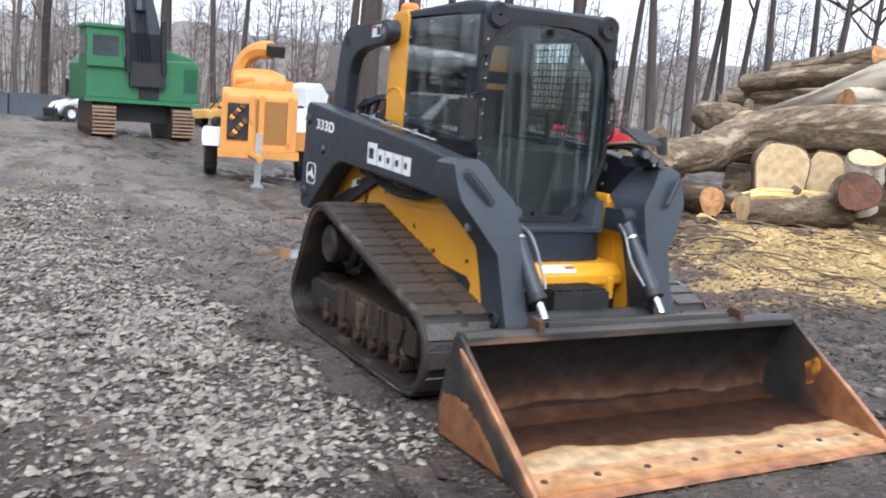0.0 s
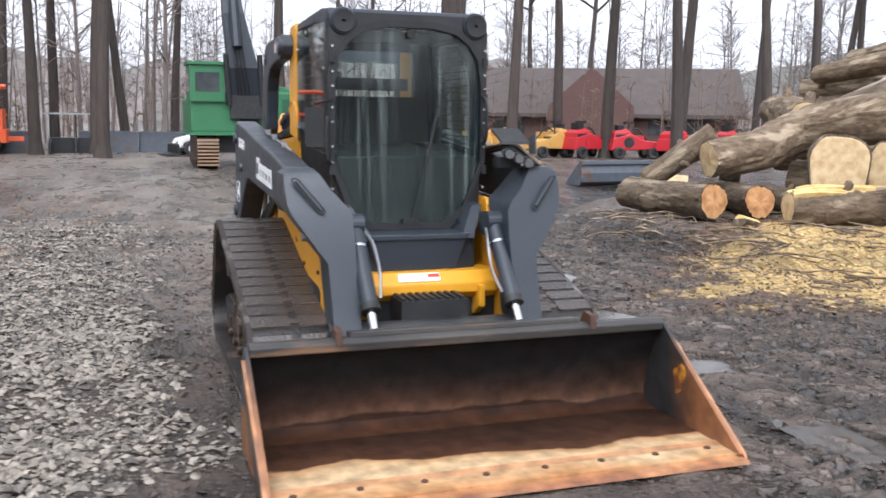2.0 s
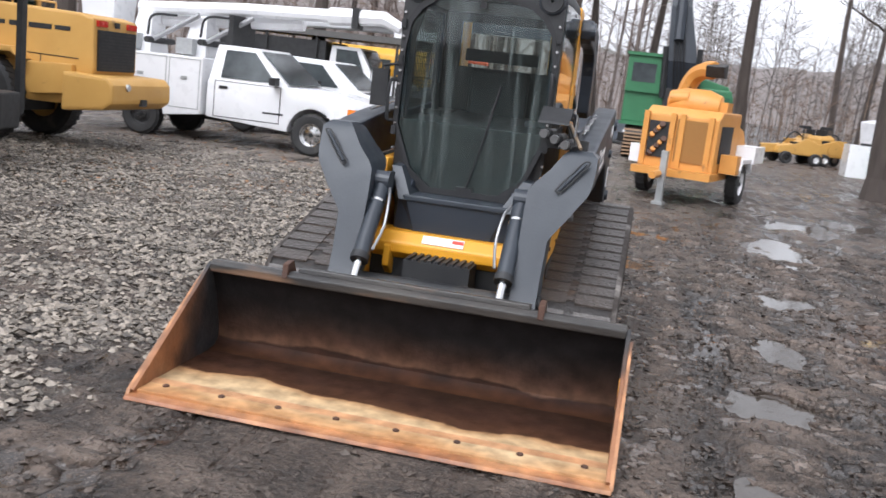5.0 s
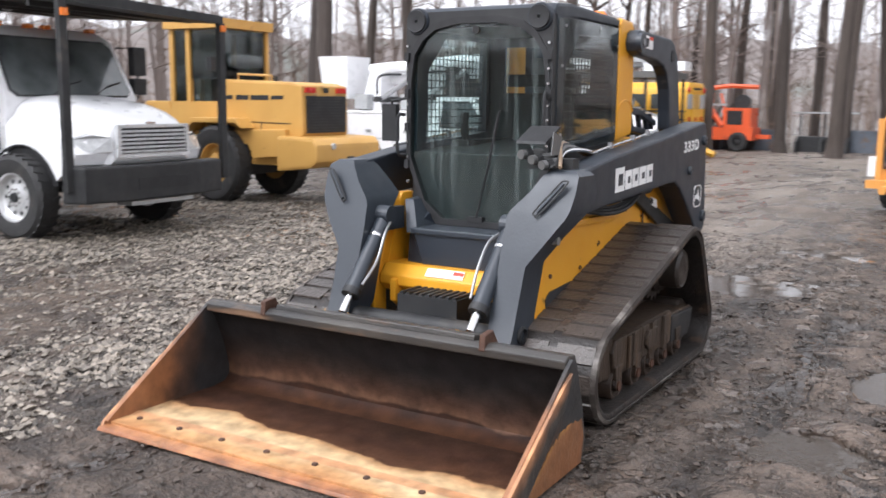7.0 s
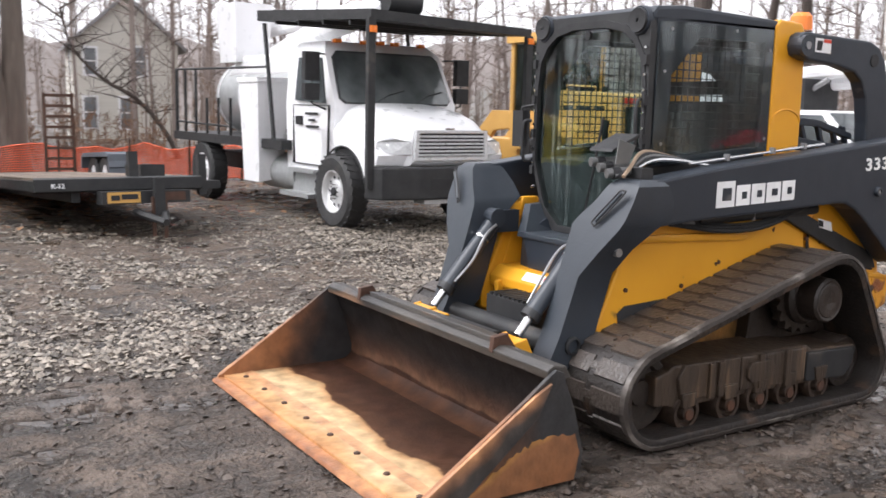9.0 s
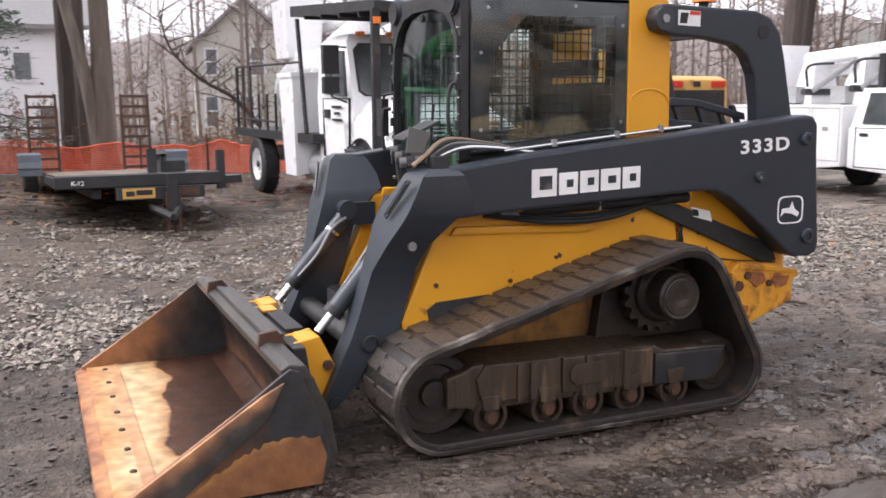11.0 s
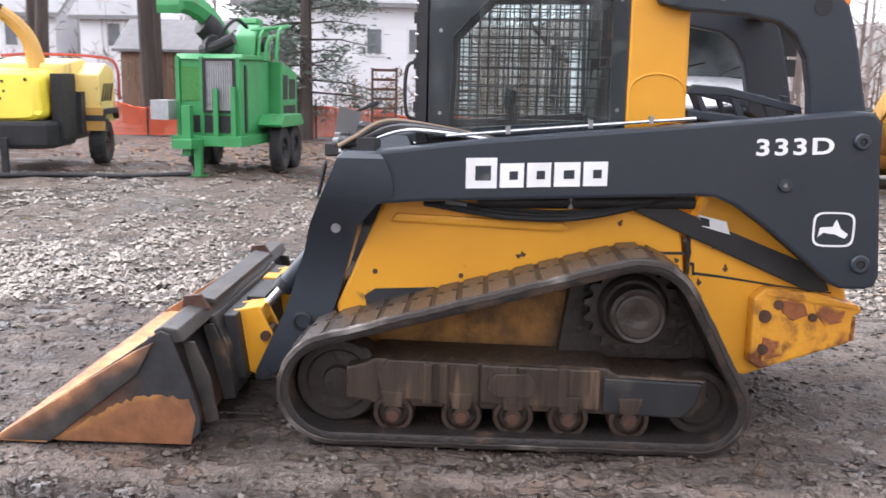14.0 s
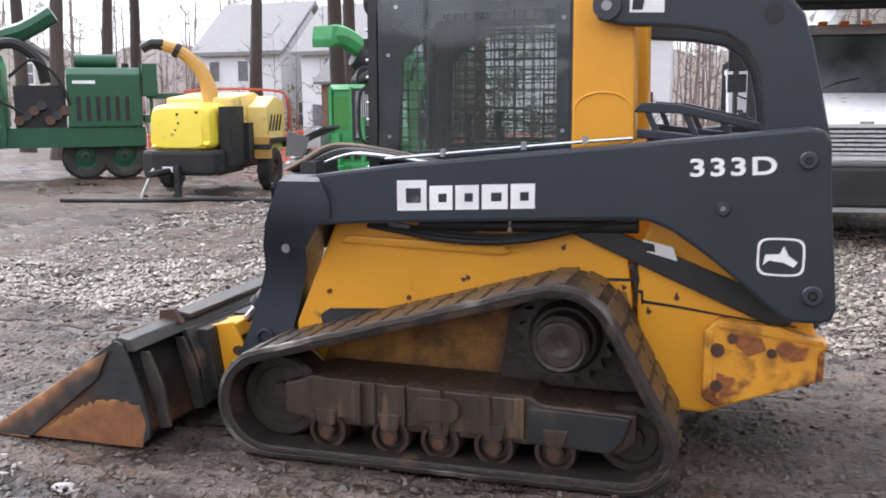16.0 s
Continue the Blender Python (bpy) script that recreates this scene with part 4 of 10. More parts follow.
# ---------- the compact track loader ----------


def hull_path(circles, n):
    pts = []
    for cy, cz, r in circles:
        for i in range(120):
            a = 2 * math.pi * i / 120
            pts.append((cy + r * math.cos(a), cz + r * math.sin(a)))
    pts = sorted(set(pts))

    def half(seq):
        out = []
        for p in seq:
            while len(out) > 1 and (out[-1][0] - out[-2][0]) * (p[1] - out[-2][1]) - (out[-1][1] - out[-2][1]) * (p[0] - out[-2][0]) <= 0:
                out.pop()
            out.append(p)
        return out[:-1]

    h = half(pts) + half(pts[::-1])
    seg = [math.dist(h[i], h[(i + 1) % len(h)]) for i in range(len(h))]
    total, out, i, run = sum(seg), [], 0, 0.0
    for k in range(n):
        want = total * k / n
        while run + seg[i] < want:
            run += seg[i]
            i += 1
        f = (want - run) / seg[i]
        a, b = h[i], h[(i + 1) % len(h)]
        ty, tz = (b[0] - a[0]) / seg[i], (b[1] - a[1]) / seg[i]
        out.append((a[0] + (b[0] - a[0]) * f, a[1] + (b[1] - a[1]) * f, ty, tz))
    return out


loader = thing("compact_track_loader", "slate and yellow compact track loader standing on muddy ground", "track loader")
TRACK = [(-1.165, 0.222, 0.203), (0.16, 0.560, 0.232), (0.455, 0.176, 0.157)]


def wheel_disc(name, parent, y, z, r, x0, x1, mat, hub=0.4, s=1):
    a, b = s * x0, s * x1
    d = b - a
    return part(name, lathe([(r, a), (r, b - 0.1 * d), (r * 0.93, b), (r * 0.74, b), (r * 0.68, b - 0.12 * d), (r * hub, b - 0.12 * d), (r * hub * 0.9, b + 0.05 * d), (0.01, b + 0.06 * d)], (0, y, z), "x", 36), mat, parent, smooth=True)


for s in (-1, 1):
    x0, x1 = 0.575, 1.005
    # belt
    loop = hull_path(TRACK, 156)
    bm = bmesh.new()
    rows = []
    for y, z, ty, tz in loop:
        ny, nz = tz, -ty
        prof = [(x0, 0.0), (x0, 0.038), (x0 + 0.02, 0.045), (x1 - 0.03, 0.045), (x1 + 0.004, 0.036), (x1 + 0.006, 0.012), (x1, -0.004), (x1 - 0.05, -0.006)]
        rows.append([bm.verts.new((s * px, y + ny * o, z + nz * o)) for px, o in prof])
    for k in range(len(rows)):
        p, q = rows[k], rows[(k + 1) % len(rows)]
        for i in range(len(p)):
            j = (i + 1) % len(p)
            bm.faces.new((p[i], p[j], q[j], q[i]))
    track = part("rubber_track", bm, rubber, loader, "worn rubber track caked with dried mud", smooth=True)
    # tread lugs, one mesh shared by all
    bm = bmesh.new()
    for a, b, h, w in ((0.020, 0.225, 0.011, 0.0495), (0.225, 0.275, 0.008, 0.022), (0.275, 0.425, 0.008, 0.0495)):
        own = bmesh.new()
        vs = [own.verts.new((x1 - (b if e else a), u * (w if v == 0 else w * 0.93), v * h + 0.042)) for v in (0, 1) for u in (-1, 1) for e in (0, 1)]
        for q in ((4, 5, 7, 6), (0, 1, 5, 4), (2, 6, 7, 3), (0, 4, 6, 2), (1, 3, 7, 5)):
            own.faces.new([vs[i] for i in q])
        join(bm, own)
    if s < 0:
        bmesh.ops.transform(bm, matrix=Matrix.Diagonal((-1, 1, 1, 1)), verts=bm.verts)
    first = part("tread_lug", bm, lug_rubber, track)
    lug_mesh = first.data
    bpy.data.objects.remove(first)
    bm = bmesh.new()
    stations = hull_path(TRACK, 39)
    for y, z, ty, tz in stations:
        ob = new("tread_lug", lug_mesh)
        ob.parent = track
        ob.matrix_local = Matrix(((1, 0, 0, 0), (0, ty, tz, y), (0, tz, -ty, z), (0, 0, 0, 1)))
    # worn pale rim along the belt's outer edge
    bm = bmesh.new()
    rows = []
    for k, (y, z, ty, tz) in enumerate(loop):
        ny, nz = tz, -ty
        e = 0.0012 * math.sin(k * 1.7) + 0.0015 * math.sin(k * 0.61)
        rows.append([bm.verts.new((s * px, y + ny * o, z + nz * o)) for px, o in ((x1 - 0.022, 0.0535 + e), (x1 + 0.006, 0.049 + e), (x1 + 0.012, 0.030 + e), (x1 - 0.010, 0.022))])
    for k in range(len(rows)):
        p, q = rows[k], rows[(k + 1) % len(rows)]
        for i in range(4):
            bm.faces.new((p[i], p[(i + 1) % 4], q[(i + 1) % 4], q[i]))
    part("belt_rim", bm, worn_edge, track, "scuffed pale rim of the belt")
    # wheels
    for cy, cz, r, nm in ((-1.165, 0.215, 0.2, "front_idler"), (0.465, 0.165, 0.155, "rear_idler")):
        wheel_disc(nm, loader, cy, cz, r, 0.70, 0.86, mud_shade_dark, 0.35, s)
    for cy in (-0.905, -0.598, -0.366, -0.120, 0.150):
        rol = wheel_disc("track_roller", loader, cy, 0.094, 0.094, 0.68, 0.93, roller_mud, 0.45, s)
        part("roller_cap", cyl((s * 0.93, cy, 0.088), (s * 0.952, cy, 0.088), 0.028, seg=14), rust_steel, rol)
        part("roller_bracket", prism([(cy - 0.055, 0.2), (cy + 0.055, 0.2), (cy + 0.04, 0.125), (cy - 0.04, 0.125)], "x", s * 0.90 if s > 0 else s * 0.945, s * 0.945 if s > 0 else s * 0.90, 0.006), mud_steel, loader)
    # sprocket
    bm = bmesh.new()
    teeth = 17
    poly = []
    for i in range(teeth * 4):
        a = 2 * math.pi * i / (teeth * 4)
        r = 0.215 if i % 4 in (0, 1) else 0.185
        poly.append((0.16 + r * math.cos(a), 0.567 + r * math.sin(a)))
    prism(poly, "x", min(s * 0.72, s * 0.77), max(s * 0.72, s * 0.77), 0.0, bm)
    spr = part("drive_sprocket", bm, mud_shade_dark, loader, "toothed steel drive sprocket caked with mud")
    part("final_drive_hub", lathe([(0.16, s * 0.60), (0.16, s * 0.80), (0.14, s * 0.825), (0.126, s * 0.825), (0.124, s * 0.935), (0.112, s * 0.948), (0.098, s * 0.943), (0.092, s * 0.948), (0.04, s * 0.951), (0.03, s * 0.945), (0.01, s * 0.945)], (0, 0.165, 0.572), "x", 32), mud_shade_dark, spr, smooth=True)
    # undercarriage frame
    lo, hi = sorted((s * 0.60, s * 0.915))
    rail = part("track_frame", prism([(-1.12, 0.15), (-1.02, 0.14), (-0.98, 0.125), (0.42, 0.105), (0.485, 0.17), (0.49, 0.285), (0.09, 0.30), (0.04, 0.33), (-0.99, 0.345), (-1.04, 0.32), (-1.12, 0.30)], "x", lo, hi, 0.012), mud_steel, loader, "mud-caked steel track frame")
    lo, hi = sorted((s * 0.90, s * 0.935))
    part("cover_plate", prism([(-0.95, 0.165), (-0.525, 0.15), (-0.525, 0.335), (-0.93, 0.345), (-0.98, 0.28)], "x", lo, hi, 0.008), mud_steel, rail)
    part("cover_plate", prism([(-0.515, 0.15), (0.015, 0.135), (0.015, 0.325), (-0.515, 0.335)], "x", lo, hi, 0.012), mud_steel, rail)
    part("tensioner_cover", prism([(0.03, 0.125), (0.38, 0.11), (0.44, 0.17), (0.47, 0.275), (0.03, 0.29)], "x", lo, hi, 0.01), black_paint, rail, "black tensioner cover streaked with mud")
    for cy in (-0.75, -0.37, -0.68, -0.15):
        lo2, hi2 = sorted((s * 0.93, s * 0.952))
        part("frame_rib", prism([(cy - 0.02, 0.15), (cy + 0.02, 0.15), (cy + 0.02, 0.335), (cy - 0.02, 0.335)], "x", lo2, hi2, 0.006), mud_steel, rail)
    lo2, hi2 = sorted((s * 0.93, s * 0.955))
    part("inspection_boss", prism([(-0.45, 0.19), (-0.30, 0.19), (-0.27, 0.22), (-0.27, 0.27), (-0.30, 0.30), (-0.45, 0.30), (-0.48, 0.27), (-0.48, 0.22)], "x", lo2, hi2, 0.006), mud_steel, rail)
    # added dark plate behind the sprocket, standing for the shadow on the hull there
    lo, hi = sorted((s * 0.50, s * 0.66))
    part("inner_track_support", prism([(-0.16, 0.3), (0.56, 0.3), (0.44, 0.66), (0.30, 0.74), (0.08, 0.755), (-0.11, 0.64)], "x", lo, hi, 0.01), mud_shade_dark, rail)

# yellow main body between the tracks
rust_scab = material("flaking_rust", (0.30, 0.10, 0.03), 0.75, second=(0.12, 0.04, 0.016), scale=14, bump=0.6, fine=40, dirt=(0.62, 0.28, 0.02), dirt_scale=10, dirt_part=0.4)
# bands hold mud and also the shade behind the track, put into the colour
mud_shade_yellow = banded("yellow_with_mud_and_shade", (0, -0.25, 0.97), [(0.20, (0.018, 0.011, 0.007)), (0.36, (0.05, 0.026, 0.010)), (0.46, (0.17, 0.078, 0.016)), (0.60, (0.25, 0.115, 0.018)), (0.72, (0.13, 0.06, 0.014)), (0.85, (0.05, 0.026, 0.010))], 0.13, 3.0, 0.55, 0.3, 0.5)
for s in (-1, 1):
    lo, hi = sorted((s * 0.46, s * 0.575))
    part("side_panel", prism([(-1.20, 0.40), (-1.215, 0.50), (-0.985, 1.03), (-0.20, 1.06), (0.40, 0.95), (0.43, 0.70), (0.43, 0.2), (-0.9, 0.2)], "x", lo, hi, 0.018), yellow, loader, "yellow painted steel side panel with light scuffs")
    part("rear_side_panel", prism([(0.45, 0.22), (0.45, 0.93), (0.52, 1.10), (1.10, 1.10), (1.20, 0.56), (1.19, 0.38), (0.75, 0.21)], "x", lo, hi, 0.018), yellow, loader)
    lo, hi = sorted((s * 0.575, s * 0.578))
    seams = ([(0.30, 0.800), (0.44, 0.802), (0.44, 0.79), (0.36, 0.787), (0.30, 0.788)],
             [(0.47, 0.708), (0.60, 0.694), (0.85, 0.658), (1.12, 0.628), (1.12, 0.620), (0.86, 0.648), (0.6, 0.682), (0.47, 0.694)],
             [(0.432, 0.92), (0.452, 0.915), (0.448, 0.84), (0.458, 0.80), (0.449, 0.75), (0.452, 0.70), (0.438, 0.69), (0.436, 0.78), (0.424, 0.83)],
             [(0.452, 0.755), (0.475, 0.75), (0.478, 0.69), (0.468, 0.69), (0.464, 0.735), (0.452, 0.742)])
    for pts in seams:
        part("panel_seam", prism(pts, "x", lo, hi), black_plastic, loader)
    for k, (cy, cz) in enumerate(((-0.35, 0.76), (-0.33, 0.77), (0.50, 0.66), (0.62, 0.73), (0.95, 0.60), (0.12, 0.93), (0.56, 0.83), (0.39, 0.76))):
        chip = [(cy + 0.011 * math.cos(a) * (1 + 0.5 * math.sin(3 * a + k)), cz + 0.015 * math.sin(a) * (1 + 0.4 * math.cos(2 * a + k))) for a in [2 * math.pi * i / 9 for i in range(9)]]
        part("paint_chip", prism(chip, "x", lo, hi), rust_steel, loader)
    lo, hi = sorted((s * 0.56, s * 0.60))
    part("side_rib", prism([(-0.93, 0.955), (-0.15, 0.93), (-0.12, 0.90), (-0.16, 0.885), (-0.96, 0.915)], "x", lo, hi, 0.012), yellow, loader)
    lo, hi = sorted((s * 0.575, s * 0.582))
    part("dark_access_cover", prism([(-1.07, 0.50), (-0.80, 0.52), (-0.70, 0.575), (-0.74, 0.60), (-1.03, 0.585), (-1.08, 0.55)], "x", lo, hi), black_paint, loader)
    for cy, cz in ((-0.62, 0.66), (-1.03, 0.67), (0.42, 0.86)):
        part("panel_bolt", cyl((s * 0.57, cy, cz), (s * 0.586, cy, cz), 0.012, seg=8), rust_steel, loader)
    # thin panel that carries the painted mud and shade inside the track loop
    part("mud_splashed_panel", prism([(-1.12, 0.19), (0.64, 0.19), (0.40, 0.74), (0.08, 0.80), (-1.02, 0.45)], "x", *sorted((s * 0.574, s * 0.580))), mud_shade_yellow, loader, "yellow panel behind the track, mud and shade put into its colour")
    # rusty rear bumper box
    lo, hi = sorted((s * 0.50, s * 0.64))
    bump_box = part("rear_bumper_end", prism([(0.74, 0.30), (0.74, 0.60), (0.80, 0.655), (1.05, 0.63), (1.24, 0.575), (1.245, 0.545), (1.205, 0.53), (1.20, 0.40), (0.80, 0.26)], "x", lo, hi, 0.012), yellow_rust, loader, "yellow bumper end chipped down to rust")
    lo, hi = sorted((s * 0.635, s * 0.65))
    for pts in ([(0.745, 0.31), (0.78, 0.31), (0.78, 0.60), (0.745, 0.60)], [(0.80, 0.655), (1.22, 0.585), (1.22, 0.565), (0.80, 0.62)]):
        part("bumper_flange", prism(pts, "x", lo, hi, 0.004), yellow_rust, bump_box)
for s in (-1, 1):
    for k, (cy, cz, r) in enumerate(((0.80, 0.52, 0.03), (0.86, 0.575, 0.022), (0.80, 0.36, 0.026), (1.02, 0.52, 0.02))):
        part("bumper_hole", cyl((s * 0.635, cy, cz), (s * 0.653, cy, cz), r, seg=14), rust_steel, loader)
    for pts in ([(0.86, 0.60), (0.98, 0.585), (1.0, 0.53), (0.93, 0.50), (0.88, 0.54)], [(1.02, 0.585), (1.17, 0.56), (1.16, 0.50), (1.08, 0.48), (1.04, 0.53)], [(0.80, 0.30), (0.90, 0.335), (0.88, 0.40), (0.80, 0.42)]):
        part("rust_scab", prism(pts, "x", *sorted((s * 0.636, s * 0.645)), 0.004), rust_scab, loader)
part("belly", box(-0.46, 0.46, -1.05, 0.72, 0.22, 0.62, 0.02), black_paint, loader)
part("engine_hood", prism([(0.13, 0.6), (0.13, 1.40), (0.95, 1.35), (1.14, 1.25), (1.16, 0.6)], "x", -0.465, 0.465, 0.03), yellow, loader, "yellow engine hood under the rear arch")
part("rear_door", prism([(1.15, 0.58), (1.15, 1.40), (1.20, 1.38), (1.22, 1.2), (1.22, 0.6)], "x", -0.48, 0.48, 0.02), slate, loader)
part("rear_bumper_bar", box(-0.60, 0.60, 1.16, 1.235, 0.40, 0.52, 0.02), yellow_rust, loader)
for s in (-1, 1):
    for pts in ([(0.40, 1.53), (0.44, 1.575), (0.60, 1.565), (0.94, 1.485), (0.95, 1.445), (0.60, 1.525)], [(0.42, 1.42), (0.42, 1.46), (0.95, 1.40), (0.95, 1.36)]):
        part("hood_rail", prism(pts, "x", *sorted((s * 0.42, s * 0.47)), 0.006), slate, loader)
    for y in (0.50, 0.66, 0.80, 0.90):
        part("rail_strut", prism([(y, 1.42), (y + 0.03, 1.42), (y - 0.02, 1.53), (y - 0.05, 1.53)], "x", *sorted((s * 0.43, s * 0.46)), 0.004), slate, loader)
for k in range(7):
    y = 0.46 + 0.075 * k
    part("hood_slat", box(-0.40, 0.41, y, y + 0.035, 1.36 - 0.006 * k, 1.415 - 0.006 * k, 0.006), slate, loader)

# cab
part("cab_base", prism([(-0.80, 0.88), (-0.80, 1.30), (0.13, 1.36), (0.13, 0.6), (-0.5, 0.6)], "x", -0.46, 0.46, 0.01), black_paint, loader)
roof = part("cab_roof", prism([(-0.83, 2.055), (-0.835, 2.10), (-0.80, 2.135), (-0.6, 2.15), (0.12, 2.125), (0.30, 2.115), (0.31, 2.06), (0.1, 2.045)], "x", -0.475, 0.475, 0.02), slate, loader, "slate cab roof wet with rain")
for s in (-1, 1):
    lo, hi = sorted((s * 0.425, s * 0.475))
    n_out = [(-0.805, 1.30), (-0.80, 2.07), (-0.5, 2.08), (0.13, 2.08), (0.13, 1.36), (-0.35, 1.33)]
    n_in = [(-0.70, 1.345), (-0.68, 1.78), (-0.48, 1.985), (0.055, 1.995), (0.06, 1.40), (-0.35, 1.37)]
    side = part("side_window_frame", ring(n_out, n_in, "x", lo, hi), slate, loader)
    pane = [(-0.795, 1.31), (-0.79, 2.055), (-0.5, 2.065), (0.118, 2.065), (0.118, 1.37), (-0.35, 1.34)]
    part("side_pane", prism(pane, "x", *sorted((s * 0.478, s * 0.483))), side_glass, side, "glossy wet side pane")
    for cy, cz in ((-0.74, 1.42), (-0.74, 1.80), (-0.70, 2.02), (-0.2, 2.04), (0.09, 1.95), (0.09, 1.45)):
        part("pane_bolt", cyl((s * 0.483, cy, cz), (s * 0.489, cy, cz), 0.009, seg=8), grey_steel, side)
    # welded wire guard
    bm = bmesh.new()
    for k in range(17):
        y = -0.70 + 0.0465 * k
        top = 2.0 if y > -0.5 else 1.80 + (y + 0.70) * 1.0
        cyl((s * 0.446, y, 1.34), (s * 0.446, y, top), 0.0036, seg=6, bm=bm)
    for k in range(15):
        z = 1.37 + 0.0445 * k
        front = -0.70 if z < 1.78 else -0.70 + (z - 1.78) * 1.0
        cyl((s * 0.451, front, z), (s * 0.451, 0.06, z), 0.0036, seg=6, bm=bm)
    tagged(part("wire_guard", bm, black_paint, side, "black welded wire window guard"), kind="stuff")
    lo, hi = sorted((s * 0.30, s * 0.485))
    post = part("rear_cab_post", prism([(0.13, 1.36), (0.13, 2.09), (0.17, 2.13), (0.36, 2.12), (0.40, 2.06), (0.41, 1.40)], "x", lo, hi, 0.015), yellow, loader, "yellow rear cab post")
    bm = tube([(s * 0.486, 0.27 - 0.125 * math.cos(a), 1.545 + 0.075 * math.sin(a)) for a in [math.pi * i / 16 for i in range(17)]], 0.006, 6)
    part("stamped_arch", bm, yellow, post)
    lo, hi = sorted((s * 0.475, s * 0.562))
    arch = part("rear_arch", prism([(0.25, 1.93), (0.23, 1.985), (0.25, 2.04), (0.30, 2.065), (0.92, 2.045), (1.02, 2.01), (1.09, 1.93), (1.13, 1.80), (1.22, 1.40), (1.02, 1.38), (0.955, 1.42), (0.945, 1.55), (0.915, 1.70), (0.86, 1.80), (0.78, 1.855), (0.62, 1.885), (0.34, 1.905)], "x", lo, hi, 0.014), slate, loader, "slate steel arch over the engine bay")
    part("arch_pin", cyl((s * 0.55, 0.29, 1.985), (s * 0.585, 0.29, 1.985), 0.06, seg=24), slate_worn, arch)
    part("arch_pin_cap", cyl((s * 0.58, 0.29, 1.985), (s * 0.592, 0.29, 1.985), 0.022, seg=12), grey_steel, arch)
    part("arch_hole", cyl((s * 0.55, 0.97, 1.93), (s * 0.566, 0.97, 1.93), 0.04, seg=20), black_plastic, arch)
    lo, hi = sorted((s * 0.562, s * 0.565))
    part("warning_decal", prism([(0.385, 1.955), (0.53, 1.95), (0.53, 2.03), (0.385, 2.035)], "x", lo, hi), white_mark, arch, "white safety decal with a red stripe")
    lo, hi = sorted((s * 0.565, s * 0.567))
    part("decal_stripe", prism([(0.46, 2.01), (0.527, 2.008), (0.527, 2.028), (0.46, 2.03)], "x", lo, hi), red_mark, arch)
    part("decal_mark", prism([(0.395, 1.965), (0.44, 1.964), (0.45, 2.02), (0.40, 2.02)], "x", lo, hi), black_plastic, arch)
part("arch_crossbar", box(-0.48, 0.48, 0.90, 1.02, 1.93, 2.02, 0.015), slate, loader)
# front door
d_out = [(-0.475, 1.28), (-0.475, 1.90), (-0.475, 2.0), (-0.47, 2.06), (-0.40, 2.11), (-0.2, 2.11), (0.2, 2.11), (0.40, 2.11), (0.47, 2.06), (0.475, 2.0), (0.475, 1.90), (0.475, 1.28), (0.36, 0.97), (0.23, 0.845), (-0.23, 0.845), (-0.36, 0.97)]
d_in = [(-0.40, 1.27), (-0.395, 1.72), (-0.375, 1.84), (-0.325, 1.925), (-0.25, 1.985), (-0.12, 2.015), (0.12, 2.015), (0.25, 1.985), (0.325, 1.925), (0.375, 1.84), (0.395, 1.72), (0.40, 1.27), (0.305, 1.005), (0.19, 0.905), (-0.19, 0.905), (-0.305, 1.005)]
d_in = [(x * 1.12, z + (0.028 if z > 1.8 else 0.0)) for x, z in d_in]
door = part("front_door", ring(d_out, d_in, "y", -0.845, -0.795), black_paint, loader, "black framed cab door with wet tinted glass")
d_pane = [(x * 1.02, z if z > 1.5 else z - 0.012) for x, z in d_in]
part("windscreen", loft([[(x, y0_ + (z - 0.9) * 0.012, z) for x, z in d_pane] for y0_ in (-0.838, -0.833)]), cab_glass, door, "wet tinted windscreen streaked with rain")
part("door_seal", ring([(x * 1.045, 1.45 + (z - 1.45) * 1.055) for x, z in d_in], [(x * 0.99, 1.45 + (z - 1.45) * 0.99) for x, z in d_in], "y", -0.852, -0.843), black_plastic, door)
part("wiper", tube([(0.02, -0.858, 0.93), (0.10, -0.862, 1.25), (0.16, -0.858, 1.55)], 0.008, 6), black_plastic, door)
part("wiper_motor", box(-0.04, 0.06, -0.86, -0.83, 0.905, 0.935, 0.008), black_plastic, door)
part("top_boss", cyl((0, -0.86, 2.0), (0, -0.84, 2.0), 0.022, seg=14), black_plastic, door)
for s in (-1, 1):
    lamp = part("work_lamp", lathe([(0.062, -0.05), (0.066, 0.0), (0.058, -0.005), (0.01, -0.012)][:1] + [(0.066, -0.06), (0.062, -0.072), (0.052, -0.07)], (s * 0.395, -0.80, 2.06), "y", 24), black_plastic, loader, "round work lamp", smooth=True)
    part("lens", lathe([(0.05, -0.064), (0.045, -0.068), (0.01, -0.070)], (s * 0.395, -0.80, 2.06), "y", 24), work_lens, lamp, smooth=True)
    part("lamp_housing", lathe([(0.04, 0.03), (0.074, 0.0), (0.078, -0.045), (0.072, -0.058), (0.066, -0.058)], (s * 0.395, -0.80, 2.06), "y", 28), slate, loader, smooth=True)
    for zz in (1.12, 1.27, 1.36, 1.50, 1.58, 1.70, 1.78, 1.92):
        part("rim_bolt", cyl((s * 0.458, -0.862, zz), (s * 0.458, -0.84, zz), 0.008, seg=8), chrome, door)
    for zz in (1.20, 1.42, 1.62, 1.83):
        part("hinge", box(s * 0.462 - 0.014, s * 0.462 + 0.014, -0.866, -0.84, zz, zz + 0.05, 0.006), black_plastic, door)
